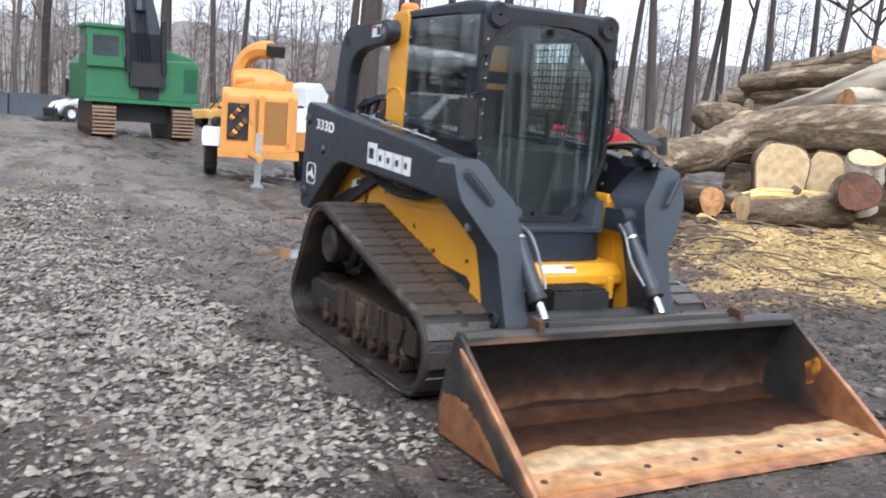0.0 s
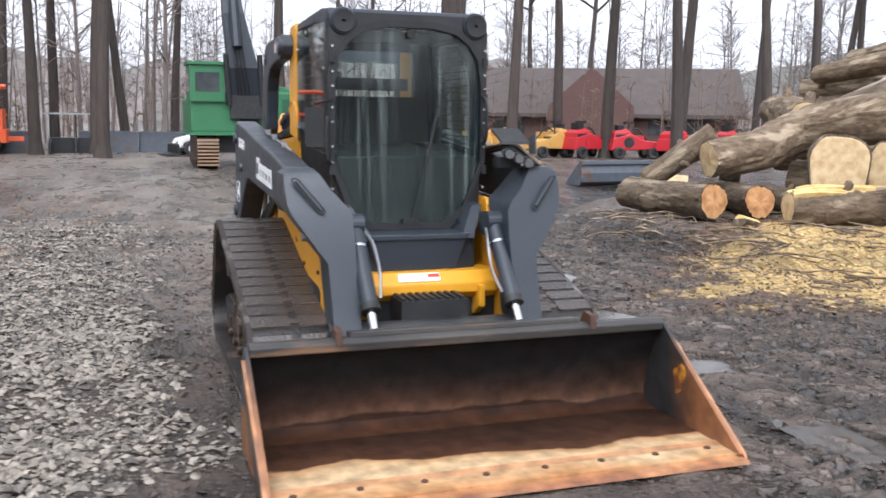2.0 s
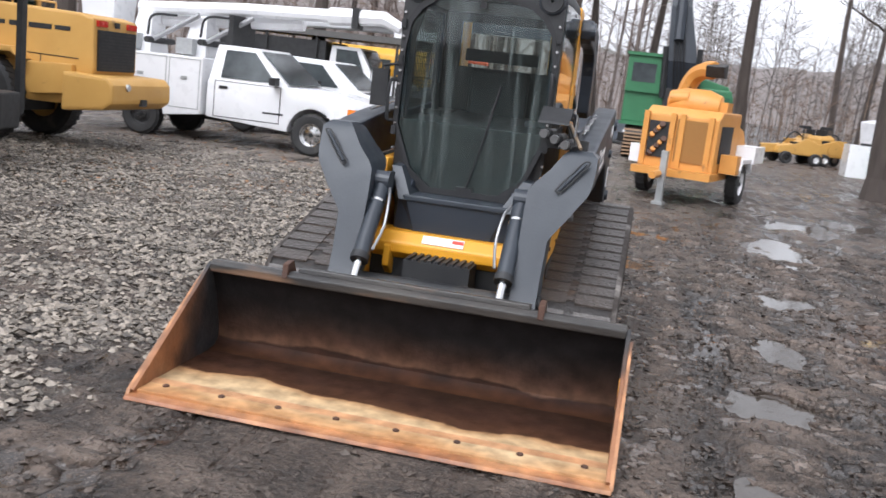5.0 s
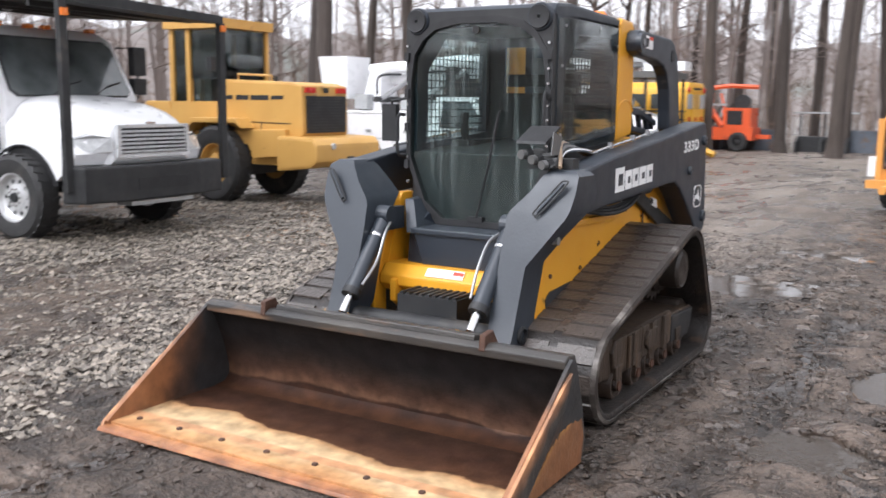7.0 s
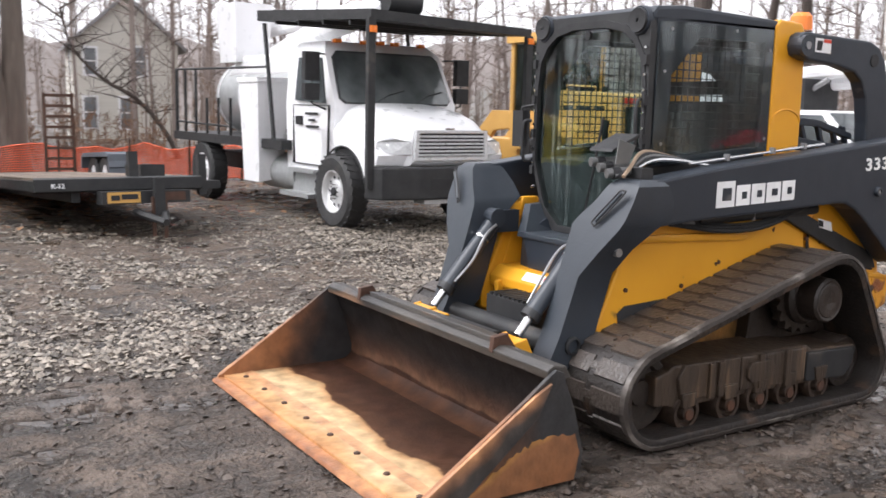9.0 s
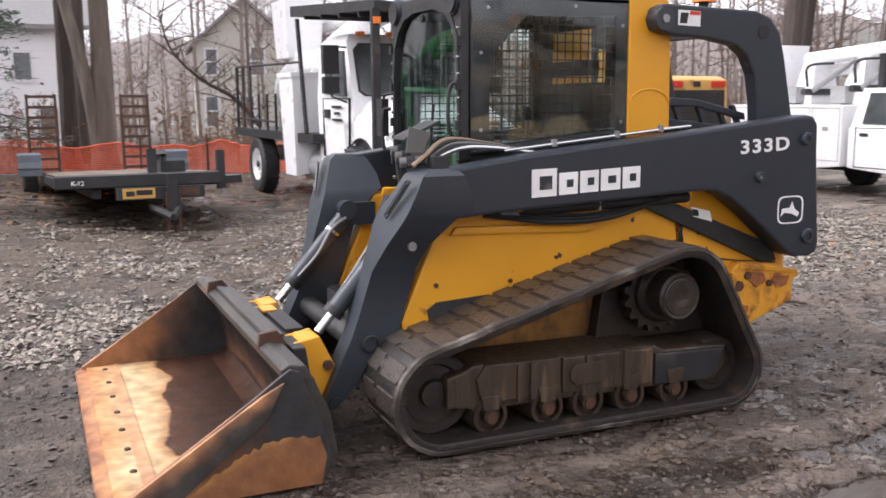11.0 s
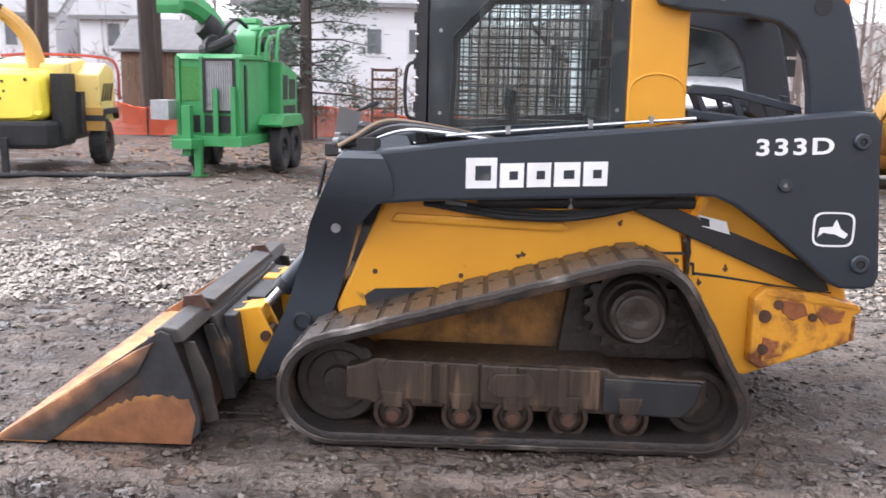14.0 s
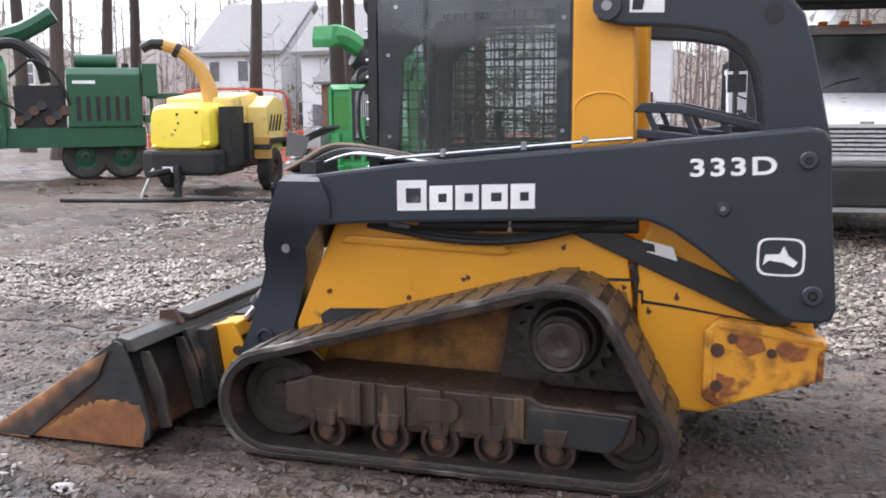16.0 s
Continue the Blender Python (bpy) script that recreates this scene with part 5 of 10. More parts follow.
part("door_handle", tube(curve_pts([(-0.475, -0.86, 1.28), (-0.50, -0.90, 1.30), (-0.50, -0.90, 1.50), (-0.475, -0.86, 1.52)], 14), 0.011, 8), black_plastic, door)
part("grab_handle", tube(curve_pts([(0.445, -0.845, 1.38), (0.46, -0.90, 1.42), (0.455, -0.90, 1.62), (0.445, -0.845, 1.66)], 14), 0.009, 8), black_plastic, door)
# interior
part("cab_floor", box(-0.42, 0.42, -0.79, 0.12, 0.90, 0.94, 0.0), black_plastic, loader)
part("headliner", box(-0.44, 0.44, -0.78, 0.12, 2.02, 2.04, 0.0), seat_vinyl, loader)
seat = part("seat", box(-0.22, 0.22, -0.36, 0.04, 1.16, 1.30, 0.04), seat_vinyl, loader, "black vinyl operator seat")
part("backrest", prism([(-0.02, 1.28), (0.09, 1.28), (0.13, 1.62), (0.05, 1.66)], "x", -0.2, 0.2, 0.03), seat_vinyl, seat)
part("seat_base", box(-0.18, 0.18, -0.30, 0.02, 0.94, 1.17, 0.02), black_plastic, seat)
part("headrest_bar", box(-0.25, 0.25, 0.03, 0.10, 1.70, 1.78, 0.02), seat_vinyl, seat)
for s in (-1, 1):
    part("control_console", box(s * 0.33 - 0.06, s * 0.33 + 0.06, -0.45, 0.02, 0.94, 1.36, 0.02), black_plastic, loader)
    part("joystick", tube([(s * 0.33, -0.38, 1.36), (s * 0.33, -0.40, 1.46), (s * 0.33, -0.39, 1.53)], 0.022, 10), black_plastic, loader)
b_out = [(-0.43, 1.36), (-0.43, 2.05), (0.43, 2.05), (0.43, 1.36)]
b_in = [(-0.31, 1.66), (-0.31, 1.96), (0.31, 1.96), (0.31, 1.66)]
rear = part("rear_window_frame", ring(b_out, b_in, "y", 0.10, 0.13), black_paint, loader)
part("rear_pane", box(-0.31, 0.31, 0.112, 0.117, 1.66, 1.96), clear_glass, rear)
# footwell and front cross pieces
well = part("front_footwell", prism([(-0.30, 0.845), (0.30, 0.845), (0.235, 0.655), (-0.235, 0.655)], "y", -1.035, -0.75, 0.008), slate, loader, "slate front footwell below the cab door")
part("footwell_lip", prism([(-0.315, 0.87), (0.315, 0.87), (0.30, 0.835), (-0.30, 0.835)], "y", -1.05, -0.80, 0.008), slate_worn, well)
for s in (-1, 1):
    a = [(s * 0.26, -1.05, 0.84), (s * 0.335, -1.05, 0.84), (s * 0.335, -0.80, 0.84), (s * 0.26, -0.80, 0.84)]
    b = [(s * 0.365, -0.93, 1.02), (s * 0.425, -0.93, 1.02), (s * 0.425, -0.78, 1.03), (s * 0.365, -0.78, 1.03)]
    part("footwell_cheek", soften(loft([a, b]), 0.008), slate_worn, well)
    part("footwell_side", soften(loft([[(s * 0.22, -1.03, 0.64), (s * 0.36, -1.0, 0.64), (s * 0.40, -0.78, 0.64), (s * 0.22, -0.78, 0.64)], [(s * 0.30, -1.03, 0.85), (s * 0.345, -1.0, 0.85), (s * 0.44, -0.78, 0.98), (s * 0.30, -0.78, 0.98)]]), 0.006), slate, well)
    lo, hi = sorted((s * 0.455, s * 0.50))
    part("yellow_corner_post", prism([(-1.08, 0.60), (-0.90, 0.62), (-0.80, 1.06), (-0.92, 1.06)], "x", lo, hi, 0.01), yellow, loader)
cross = part("front_crossmember", prism([(-1.16, 0.545), (-1.16, 0.60), (-1.10, 0.66), (-0.9, 0.66), (-0.9, 0.50), (-1.1, 0.50)], "x", -0.45, 0.45, 0.012), yellow, loader, "yellow front crossmember with a warning decal")
for s in (-1, 1):
    part("crossmember_ear", prism([(-1.19, 0.46), (-1.19, 0.58), (-1.0, 0.62), (-1.0, 0.40), (-1.1, 0.40)], "x", s * 0.34 - 0.02, s * 0.34 + 0.02, 0.008), yellow, cross)
dm = Matrix.Translation((0, -1.131, 0.634)) @ Matrix.Rotation(radians(-45), 4, "X")
bm = box(-0.145, 0.10, -0.003, 0.003, -0.028, 0.028)
bm.transform(dm)
part("warning_decal", bm, white_mark, cross, "long white warning decal")
bm = box(0.03, 0.098, -0.0045, -0.003, -0.004, 0.02)
bm.transform(dm)
part("decal_stripe", bm, red_mark, cross)
part("front_step", box(-0.19, 0.19, -1.36, -1.14, 0.36, 0.545, 0.015), black_paint, loader, "black slotted front step")
for k in range(9):
    part("step_tooth", box(-0.18 + 0.042 * k, -0.16 + 0.042 * k, -1.35, -1.15, 0.54, 0.558, 0.004), black_paint, loader)
part("front_wall", box(-0.46, 0.46, -1.08, -1.02, 0.18, 0.56, 0.01), black_paint, loader)

# loader arms
BOOM = [(-1.17, 1.235), (-0.59, 1.31), (0.42, 1.405), (1.12, 1.475), (1.17, 1.465), (1.20, 1.42), (1.205, 1.26), (1.25, 0.75), (1.235, 0.70), (1.19, 0.685), (1.08, 0.685), (1.03, 0.71), (0.90, 0.82), (0.73, 0.955), (0.60, 1.045), (0.50, 1.085), (0.42, 1.088), (-0.79, 1.035), (-1.08, 1.012), (-1.25, 1.02), (-1.22, 1.12)]
levels = [(1.255, 0.63, 0.755, -1.16, -1.0), (1.225, 0.60, 0.79, -1.20, -0.97), (1.14, 0.545, 0.79, -1.235, -0.93), (1.06, 0.47, 0.78, -1.272, -0.93), (1.02, 0.445, 0.765, -1.29, -1.0), (0.90, 0.44, 0.685, -1.325, -1.10), (0.77, 0.44, 0.592, -1.365, -1.14), (0.565, 0.44, 0.585, -1.43, -1.20), (0.455, 0.44, 0.585, -1.47, -1.235), (0.30, 0.44, 0.585, -1.545, -1.40), (0.16, 0.44, 0.585, -1.61, -1.51), (0.11, 0.45, 0.575, -1.615, -1.56)]
for s in (-1, 1):
    arm = part("loader_arm", prism(BOOM, "x", *sorted((s * 0.615, s * 0.768)), 0.016), slate, loader, "slate steel loader arm with white lettering")
    secs = [[(s * a, f, z), (s * b, f + (0.02 if z > 1.0 else 0.0), z), (s * b, r, z), (s * a, r, z)] for z, a, b, f, r in levels]
    bm = loft(secs)
    soften(bm, 0.012, 2, 30)
    part("arm_leg", bm, slate_worn, arm, "slate lower arm leg scratched along its edges", smooth=True)
    # long rounded slot on the knee
    a, b = Vector((s * 0.735, -1.238, 1.195)), Vector((s * 0.615, -1.292, 1.045))
    slot = part("knee_slot", tube([a, a.lerp(b, 0.5), b], 0.009, 8), slate_worn, arm)
    d = (b - a).normalized()
    side = Vector((d.z * s, 0, -d.x * s)).normalized() * 0.015
    ringpts = [a + side, b + side, b + d * 0.017, b - side, a - side, a - d * 0.017, a + side]
    part("slot_rim", tube(curve_pts(ringpts, 40), 0.0045, 6), black_paint, slot)
    part("knee_bolt", cyl((s * 0.60, -1.20, 0.893), (s * 0.70, -1.20, 0.893), 0.022, seg=14), grey_steel, arm)
    part("arm_pivot_tube", lathe([(0.048, s * 0.50), (0.048, s * 0.60), (0.036, s * 0.604), (0.032, s * 0.56), (0.01, s * 0.558)], (0, -1.38, 0.418), "x", 24), black_paint, arm, smooth=True)
    for cy, cz, r in ((1.115, 1.345, 0.036), (0.80, 1.147, 0.03), (1.156, 0.803, 0.042)):
        pn = part("arm_pin", lathe([(r, s * 0.765), (r, s * 0.783), (r * 0.85, s * 0.79), (r * 0.45, s * 0.79), (r * 0.42, s * 0.775), (0.01, s * 0.774)], (0, cy, cz), "x", 20), slate_worn, arm, smooth=True)
        part("pin_centre", cyl((s * 0.77, cy, cz), (s * 0.786, cy, cz), r * 0.36, seg=10), black_plastic if r > 0.035 else grey_steel, pn)
    # lettering as plain white blocks, in the brand mark's sizes
    y0, x = -0.605, s * 0.7705
    for k, (w, h) in enumerate(((0.138, 0.136), (0.106, 0.108), (0.106, 0.108), (0.115, 0.108), (0.106, 0.108))):
        base = 1.10 + (y0 + 0.605) * 0.042
        xs = sorted((s * 0.768, s * 0.771))
        ya, yb = (y0, y0 + w) if s > 0 else (-0.59 - y0 - w, -0.59 - y0)
        if s < 0:
            base = 1.10 + (ya + 0.605) * 0.042
        bm = prism([(ya, base), (yb, base + 0.004), (yb, base + h + 0.004), (ya, base + h)], "x", *xs)
        bm2 = prism([(ya + 0.042, base + 0.036), (yb - 0.026, base + 0.038), (yb - 0.026, base + h - 0.032), (ya + 0.042, base + h - 0.034)], "x", *sorted((s * 0.7705, s * 0.7725)))
        blk = part("brand_block", bm, white_mark, arm, "plain white brand block")
        part("block_core", bm2, slate, blk)
        y0 += w + 0.014
    rot = Matrix.Rotation(radians(90), 4, "Z") @ Matrix.Rotation(radians(90), 4, "X") if s > 0 else Matrix.Rotation(radians(-90), 4, "Z") @ Matrix.Rotation(radians(90), 4, "X")
    at = (0.769, 0.66, 1.275) if s > 0 else (-0.769, 0.965, 1.29)
    for k, ch in enumerate("333D"):
        lettering("model_number", ch, 0.10, Matrix.Translation(at) @ rot @ Matrix.Rotation(radians(2.6 * s), 4, "Z") @ Matrix.Translation((0.080 * k, 0, 0)) @ Matrix.Diagonal((1.38, 1, 1, 1)), white_mark, arm, "white model number character")
    # badge: a rounded square outline with a plain shape in it
    cy, cz = 1.03, 0.955
    w = [(cy + 0.092 * math.copysign(abs(math.cos(a)) ** 0.45, math.cos(a)), cz + 0.078 * math.copysign(abs(math.sin(a)) ** 0.45, math.sin(a))) for a in [2 * math.pi * i / 40 for i in range(40)]]
    v = [(cy + (p - cy) * 0.9, cz + (q - cz) * 0.9) for p, q in w]
    badge = part("badge", ring(w, v, "x", *sorted((s * 0.767, s * 0.771))), white_mark, arm, "white outlined square badge")
    f = -s
    part("badge_shape", prism([(cy - f * 0.065, cz - 0.02), (cy - f * 0.03, cz + 0.005), (cy + f * -0.01, cz + 0.045), (cy + f * 0.005, cz + 0.012), (cy + f * 0.06, cz + 0.008), (cy + f * 0.068, cz - 0.035), (cy + f * 0.045, cz - 0.015), (cy - f * 0.01, cz - 0.022), (cy - f * 0.05, cz - 0.04)], "x", *sorted((s * 0.767, s * 0.771))), white_mark, badge)
    # lift link and cylinder under the boom
    part("lift_link", prism([(0.08, 1.05), (0.28, 1.045), (1.05, 0.74), (1.10, 0.64), (1.0, 0.635), (0.18, 0.99)], "x", *sorted((s * 0.58, s * 0.612)), 0.008), black_paint, loader)
    part("safety_decal", prism([(0.47, 0.985), (0.60, 0.955), (0.62, 0.895), (0.49, 0.93)], "x", *sorted((s * 0.612, s * 0.615))), white_mark, loader)
    part("decal_mark", prism([(0.475, 0.975), (0.52, 0.965), (0.525, 0.93), (0.485, 0.935)], "x", *sorted((s * 0.615, s * 0.617))), black_plastic, loader)
    part("lift_cylinder", cyl((s * 0.60, -0.55, 1.02), (s * 0.60, 0.45, 1.04), 0.032, seg=16), black_paint, loader, smooth=True)
    for k in range(3):
        part("under_arm_hose", tube(curve_pts([(s * (0.60 + 0.02 * k), -0.80, 1.03 - 0.01 * k), (s * (0.61 + 0.02 * k), -0.40, 0.985 - 0.015 * k), (s * (0.61 + 0.02 * k), -0.05, 0.985 - 0.01 * k), (s * 0.62, 0.35, 1.06)], 16), 0.012, 6), black_plastic, loader)
    part("hose_clamp", cyl((s * 0.62, -0.70, 1.01), (s * 0.62, -0.60, 1.00), 0.014, seg=8), grey_steel, loader)
    part("hose_clamp", cyl((s * 0.62, -0.12, 1.00), (s * 0.62, -0.12, 1.05), 0.012, seg=8), grey_steel, loader)
    # pipe along the arm's top
    part("arm_pipe", tube([(s * 0.66, -0.70, 1.325), (s * 0.66, -0.3, 1.362), (s * 0.66, 0.25, 1.412), (s * 0.65, 0.42, 1.424)], 0.0085, 8), chrome, arm)
    for cy in (-0.42, -0.05, 0.22):
        part("pipe_clip", box(s * 0.66 - 0.014, s * 0.66 + 0.014, cy - 0.01, cy + 0.01, 1.34 + (cy + 0.4) * 0.092, 1.376 + (cy + 0.4) * 0.092, 0.003), grey_steel, arm)
    # tilt cylinder
    top, low = Vector((s * 0.405, -1.17, 0.93)), Vector((s * 0.40, -1.585, 0.455))
    tilt = part("tilt_cylinder", cyl(top, top.lerp(low, 0.80), 0.046, seg=20), slate_worn, loader, "slate hydraulic tilt cylinder", smooth=True)
    part("cylinder_cap", cyl(top.lerp(low, 0.765), top.lerp(low, 0.83), 0.052, seg=20), black_paint, tilt)
    part("cylinder_band", cyl(top.lerp(low, 0.20), top.lerp(low, 0.225), 0.049, seg=20), chrome, tilt)
    part("cylinder_rod", cyl(top.lerp(low, 0.8), low, 0.024, seg=16), chrome, tilt, smooth=True)
    part("cylinder_eye", cyl(top + Vector((-0.045, 0, 0.02)), top + Vector((0.045, 0, 0.02)), 0.055, seg=18), slate_worn, tilt)
    part("cylinder_hose", tube(curve_pts([top + Vector((-s * 0.05, -0.02, -0.02)), top.lerp(low, 0.2) + Vector((-s * 0.075, -0.03, 0.02)), top.lerp(low, 0.45) + Vector((-s * 0.085, -0.02, 0)), top.lerp(low, 0.7) + Vector((-s * 0.06, -0.02, 0))], 16), 0.0085, 6), grey_steel, tilt)
    part("cylinder_mount", box(s * 0.405 - 0.02, s * 0.405 + 0.02, -1.20, -1.0, 0.86, 0.99, 0.01), slate, loader)
# cross tube between the legs
part("arm_cross_tube", cyl((-0.45, -1.40, 0.40), (0.45, -1.40, 0.40), 0.055, seg=20), black_paint, loader, smooth=True)
# coupler
coup = part("coupler_plate", prism([(-1.70, 0.12), (-1.655, 0.12), (-1.70, 0.44), (-1.765, 0.44)], "x", -0.60, 0.60, 0.008), black_paint, loader, "black and yellow bucket coupler")
for s in (-1, 1):
    for x in (0.33, 0.49):
        part("coupler_ear", prism([(-1.74, 0.44), (-1.61, 0.465), (-1.53, 0.30), (-1.545, 0.14), (-1.60, 0.11), (-1.70, 0.14)], "x", *sorted((s * x, s * (x + 0.025))), 0.008), yellow, coup, "yellow coupler ear")
    part("coupler_yoke", prism([(-1.73, 0.40), (-1.69, 0.455), (-1.60, 0.455), (-1.58, 0.38)], "x", *sorted((s * 0.33, s * 0.51)), 0.012), yellow, coup)
    part("coupler_pin", cyl((s * 0.31, -1.575, 0.32), (s * 0.54, -1.575, 0.32), 0.024, seg=14), rust_steel, coup)
    part("coupler_pin", cyl((s * 0.42, -1.565, 0.15), (s * 0.60, -1.565, 0.15), 0.026, seg=14), black_paint, coup)
part("latch_lever", box(-0.26, 0.30, -1.72, -1.63, 0.42, 0.46, 0.01), black_paint, coup)
part("yellow_latch", box(-0.25, -0.12, -1.735, -1.66, 0.455, 0.468, 0.004), yellow, coup)
galv_flag = material("dull_zinc_plate", (0.14, 0.14, 0.138), 0.45, 0.3, second=(0.09, 0.09, 0.088), bump=0.06)
tan_hose = material("tan_hose", (0.30, 0.22, 0.15), 0.6, second=(0.2, 0.14, 0.09), bump=0.1)
# couplings, hoses and a bracket on the near arm's knee
for k in range(5):
    o = 0.03 * k
    part("coupling_hose", tube(curve_pts([(0.52 + 0.022 * k, -0.45, 1.30), (0.55 + 0.02 * k, -0.75, 1.36 - 0.005 * k), (0.60, -0.98 + o * 0.5, 1.385 - 0.012 * k), (0.66 - o * 0.3, -1.12, 1.31 - 0.01 * k), (0.69 - o, -1.19, 1.27)], 20), 0.0105, 6), (tan_hose, black_plastic, galv_flag, black_plastic, chrome)[k], loader)
for k in range(3):
    part("quick_coupler", cyl((0.48 + 0.06 * k, -1.22, 1.33 - 0.025 * k), (0.52 + 0.06 * k, -1.06, 1.335 - 0.02 * k), 0.024, seg=12), galv_flag, loader, "dull steel hydraulic quick coupler")
    part("quick_coupler_sleeve", cyl((0.487 + 0.06 * k, -1.19, 1.33 - 0.025 * k), (0.497 + 0.06 * k, -1.15, 1.332 - 0.024 * k), 0.03, seg=12), black_plastic, loader)
part("coupler_bracket", box(0.46, 0.72, -1.10, -1.02, 1.25, 1.31, 0.01), black_paint, loader)
part("bracket_flag", prism([(-1.21, 1.33), (-1.19, 1.45), (-1.08, 1.42), (-1.12, 1.33)], "x", 0.645, 0.651, 0.001), galv_flag, loader)
part("coupler_shield", prism([(-1.20, 1.385), (-1.19, 1.40), (-1.02, 1.475), (-1.01, 1.46)], "x", 0.44, 0.61, 0.004), black_plastic, loader)
mir = part("side_mirror", box(-0.615, -0.515, -0.90, -0.86, 1.36, 1.58, 0.03), black_plastic, loader, "black side mirror")
part("mirror_arm", tube([(-0.46, -0.82, 1.62), (-0.56, -0.87, 1.60), (-0.565, -0.88, 1.5)], 0.010, 6), black_plastic, mir)
part("beacon_stalk", cyl((-0.04, 1.0, 2.0), (-0.04, 1.04, 2.16), 0.03, seg=12), black_paint, loader)
part("beacon", lathe([(0.075, 0.0), (0.07, 0.09), (0.05, 0.115), (0.01, 0.12)], (-0.04, 1.04, 2.15), "z", 20), amber, loader, "orange-red beacon on the cab roof", smooth=True)

# bucket
bucket = thing("bucket", "wide rusty loader bucket with worn bare floor resting on mud", "loader bucket")
W = 1.075
prof = [(-2.60, -0.012), (-1.88, -0.012), (-1.80, 0.0), (-1.755, 0.04), (-1.75, 0.10), (-1.79, 0.25), (-1.85, 0.40), (-1.885, 0.455)]


def shell(points, t):
    out = []
    for i, p in enumerate(points):
        a, b = points[max(i - 1, 0)], points[min(i + 1, len(points) - 1)]
        d = Vector((b[0] - a[0], b[1] - a[1])).normalized()
        out.append((p[0] - d.y * t, p[1] + d.x * t))
    return points + out[::-1]


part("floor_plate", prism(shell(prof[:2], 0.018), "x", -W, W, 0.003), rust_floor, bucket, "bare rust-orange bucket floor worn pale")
part("back_plate", prism(shell(prof[1:], 0.016), "x", -W, W, 0.0), rust_shade_dark, bucket, "black bucket back rusting in bands, some shade put into its colour", smooth=True)
part("cutting_edge", prism([(-2.665, -0.028), (-2.655, -0.012), (-2.42, 0.012), (-2.42, -0.03)], "x", -W - 0.03, W + 0.03, 0.004), rust_edge, bucket, "bolt-on cutting edge with rust")
for k in range(8):
    x = -0.98 + 0.28 * k
    part("edge_bolt", lathe([(0.017, 0.0), (0.015, 0.009), (0.009, 0.012), (0.007, 0.011)], (x, -2.50, 0.004), "z", 10), rust_steel, bucket)
SIDE = [(-2.60, -0.02), (-1.80, -0.02), (-1.74, 0.03), (-1.735, 0.10), (-1.775, 0.25), (-1.86, 0.475), (-1.90, 0.49), (-1.96, 0.45), (-2.05, 0.385), (-2.62, 0.01)]
for s in (-1, 1):
    sp = part("side_plate", prism(SIDE, "x", *sorted((s * W, s * (W + 0.02))), 0.004), side_rust, bucket, "bucket side plate, black paint flaking to rust")
    part("side_cutter", prism([(-2.64, -0.02), (-2.40, -0.02), (-2.0, 0.30), (-1.93, 0.44), (-2.02, 0.395), (-2.62, 0.012)], "x", *sorted((s * (W + 0.018), s * (W + 0.036))), 0.004), cutter_rust, sp)
    worn = random.Random(77)
    edge_pts = [(-1.785, 0.185), (-1.90, 0.205), (-2.0, 0.195), (-2.10, 0.155), (-2.2, 0.105), (-2.30, 0.045), (-2.40, -0.012)]
    ragged = [p for a, b in zip(edge_pts, edge_pts[1:]) for p in [(a[0] + (b[0] - a[0]) * i / 5, a[1] + (b[1] - a[1]) * i / 5 + worn.uniform(-0.012, 0.010)) for i in range(5)]]
    part("worn_patch", prism([(-2.38, -0.02), (-1.78, -0.02), (-1.755, 0.10)] + ragged, "x", *sorted((s * (W + 0.016), s * (W + 0.0215)))), ochre_rust, sp)
blob = [(-2.10 + 0.045 * math.cos(a) * (1 + 0.3 * math.sin(3 * a)), 0.225 + 0.085 * math.sin(a) * (1 + 0.25 * math.cos(2 * a + 1))) for a in [2 * math.pi * i / 18 for i in range(18)]]
part("yellow_paint_mark", prism(blob, "x", W - 0.003, W + 0.001), yellow_rust, bucket, "splash of yellow paint inside the side plate")
lip = part("top_lip", prism([(-1.93, 0.445), (-1.935, 0.485), (-1.90, 0.505), (-1.83, 0.495), (-1.80, 0.44), (-1.86, 0.43)], "x", -W, W, 0.008), bucket_black, bucket, "scuffed black top lip")
part("lip_bar", prism([(-1.90, 0.50), (-1.895, 0.53), (-1.80, 0.515), (-1.80, 0.49)], "x", -0.60, 0.60, 0.006), bucket_black, lip)
for x in (-0.66, 0.66):
    part("lip_lug", prism([(-1.94, 0.47), (-1.93, 0.545), (-1.85, 0.555), (-1.80, 0.48)], "x", x - 0.016, x + 0.016, 0.006), rust_steel, lip)
part("back_frame", prism([(-1.735, 0.05), (-1.69, 0.06), (-1.72, 0.30), (-1.79, 0.45), (-1.825, 0.45), (-1.768, 0.25)], "x", -0.66, 0.66, 0.006), bucket_black, bucket)
for x in (-1.0, -0.70, 0.70, 1.0):
    part("back_rib", prism([(-1.735, 0.05), (-1.68, 0.06), (-1.71, 0.25), (-1.78, 0.42), (-1.83, 0.42)], "x", x - 0.01, x + 0.01, 0.003), bucket_black, bucket)

# ---------- vehicles and machines round the yard ----------
# pale patches put faint sky reflections into the dark base colour
dark_glass = material("dark_glass_sky_patches", (0.03, 0.036, 0.039), 0.04, second=(0.11, 0.125, 0.13), scale=1.6, bump=0)
# the windscreen's reflections are painted as paler patches of base colour
screen_glass = material("windscreen_painted_reflection", (0.04, 0.048, 0.05), 0.03, second=(0.24, 0.26, 0.26), scale=1.3, mix=0.4, bump=0, coat=1.0)
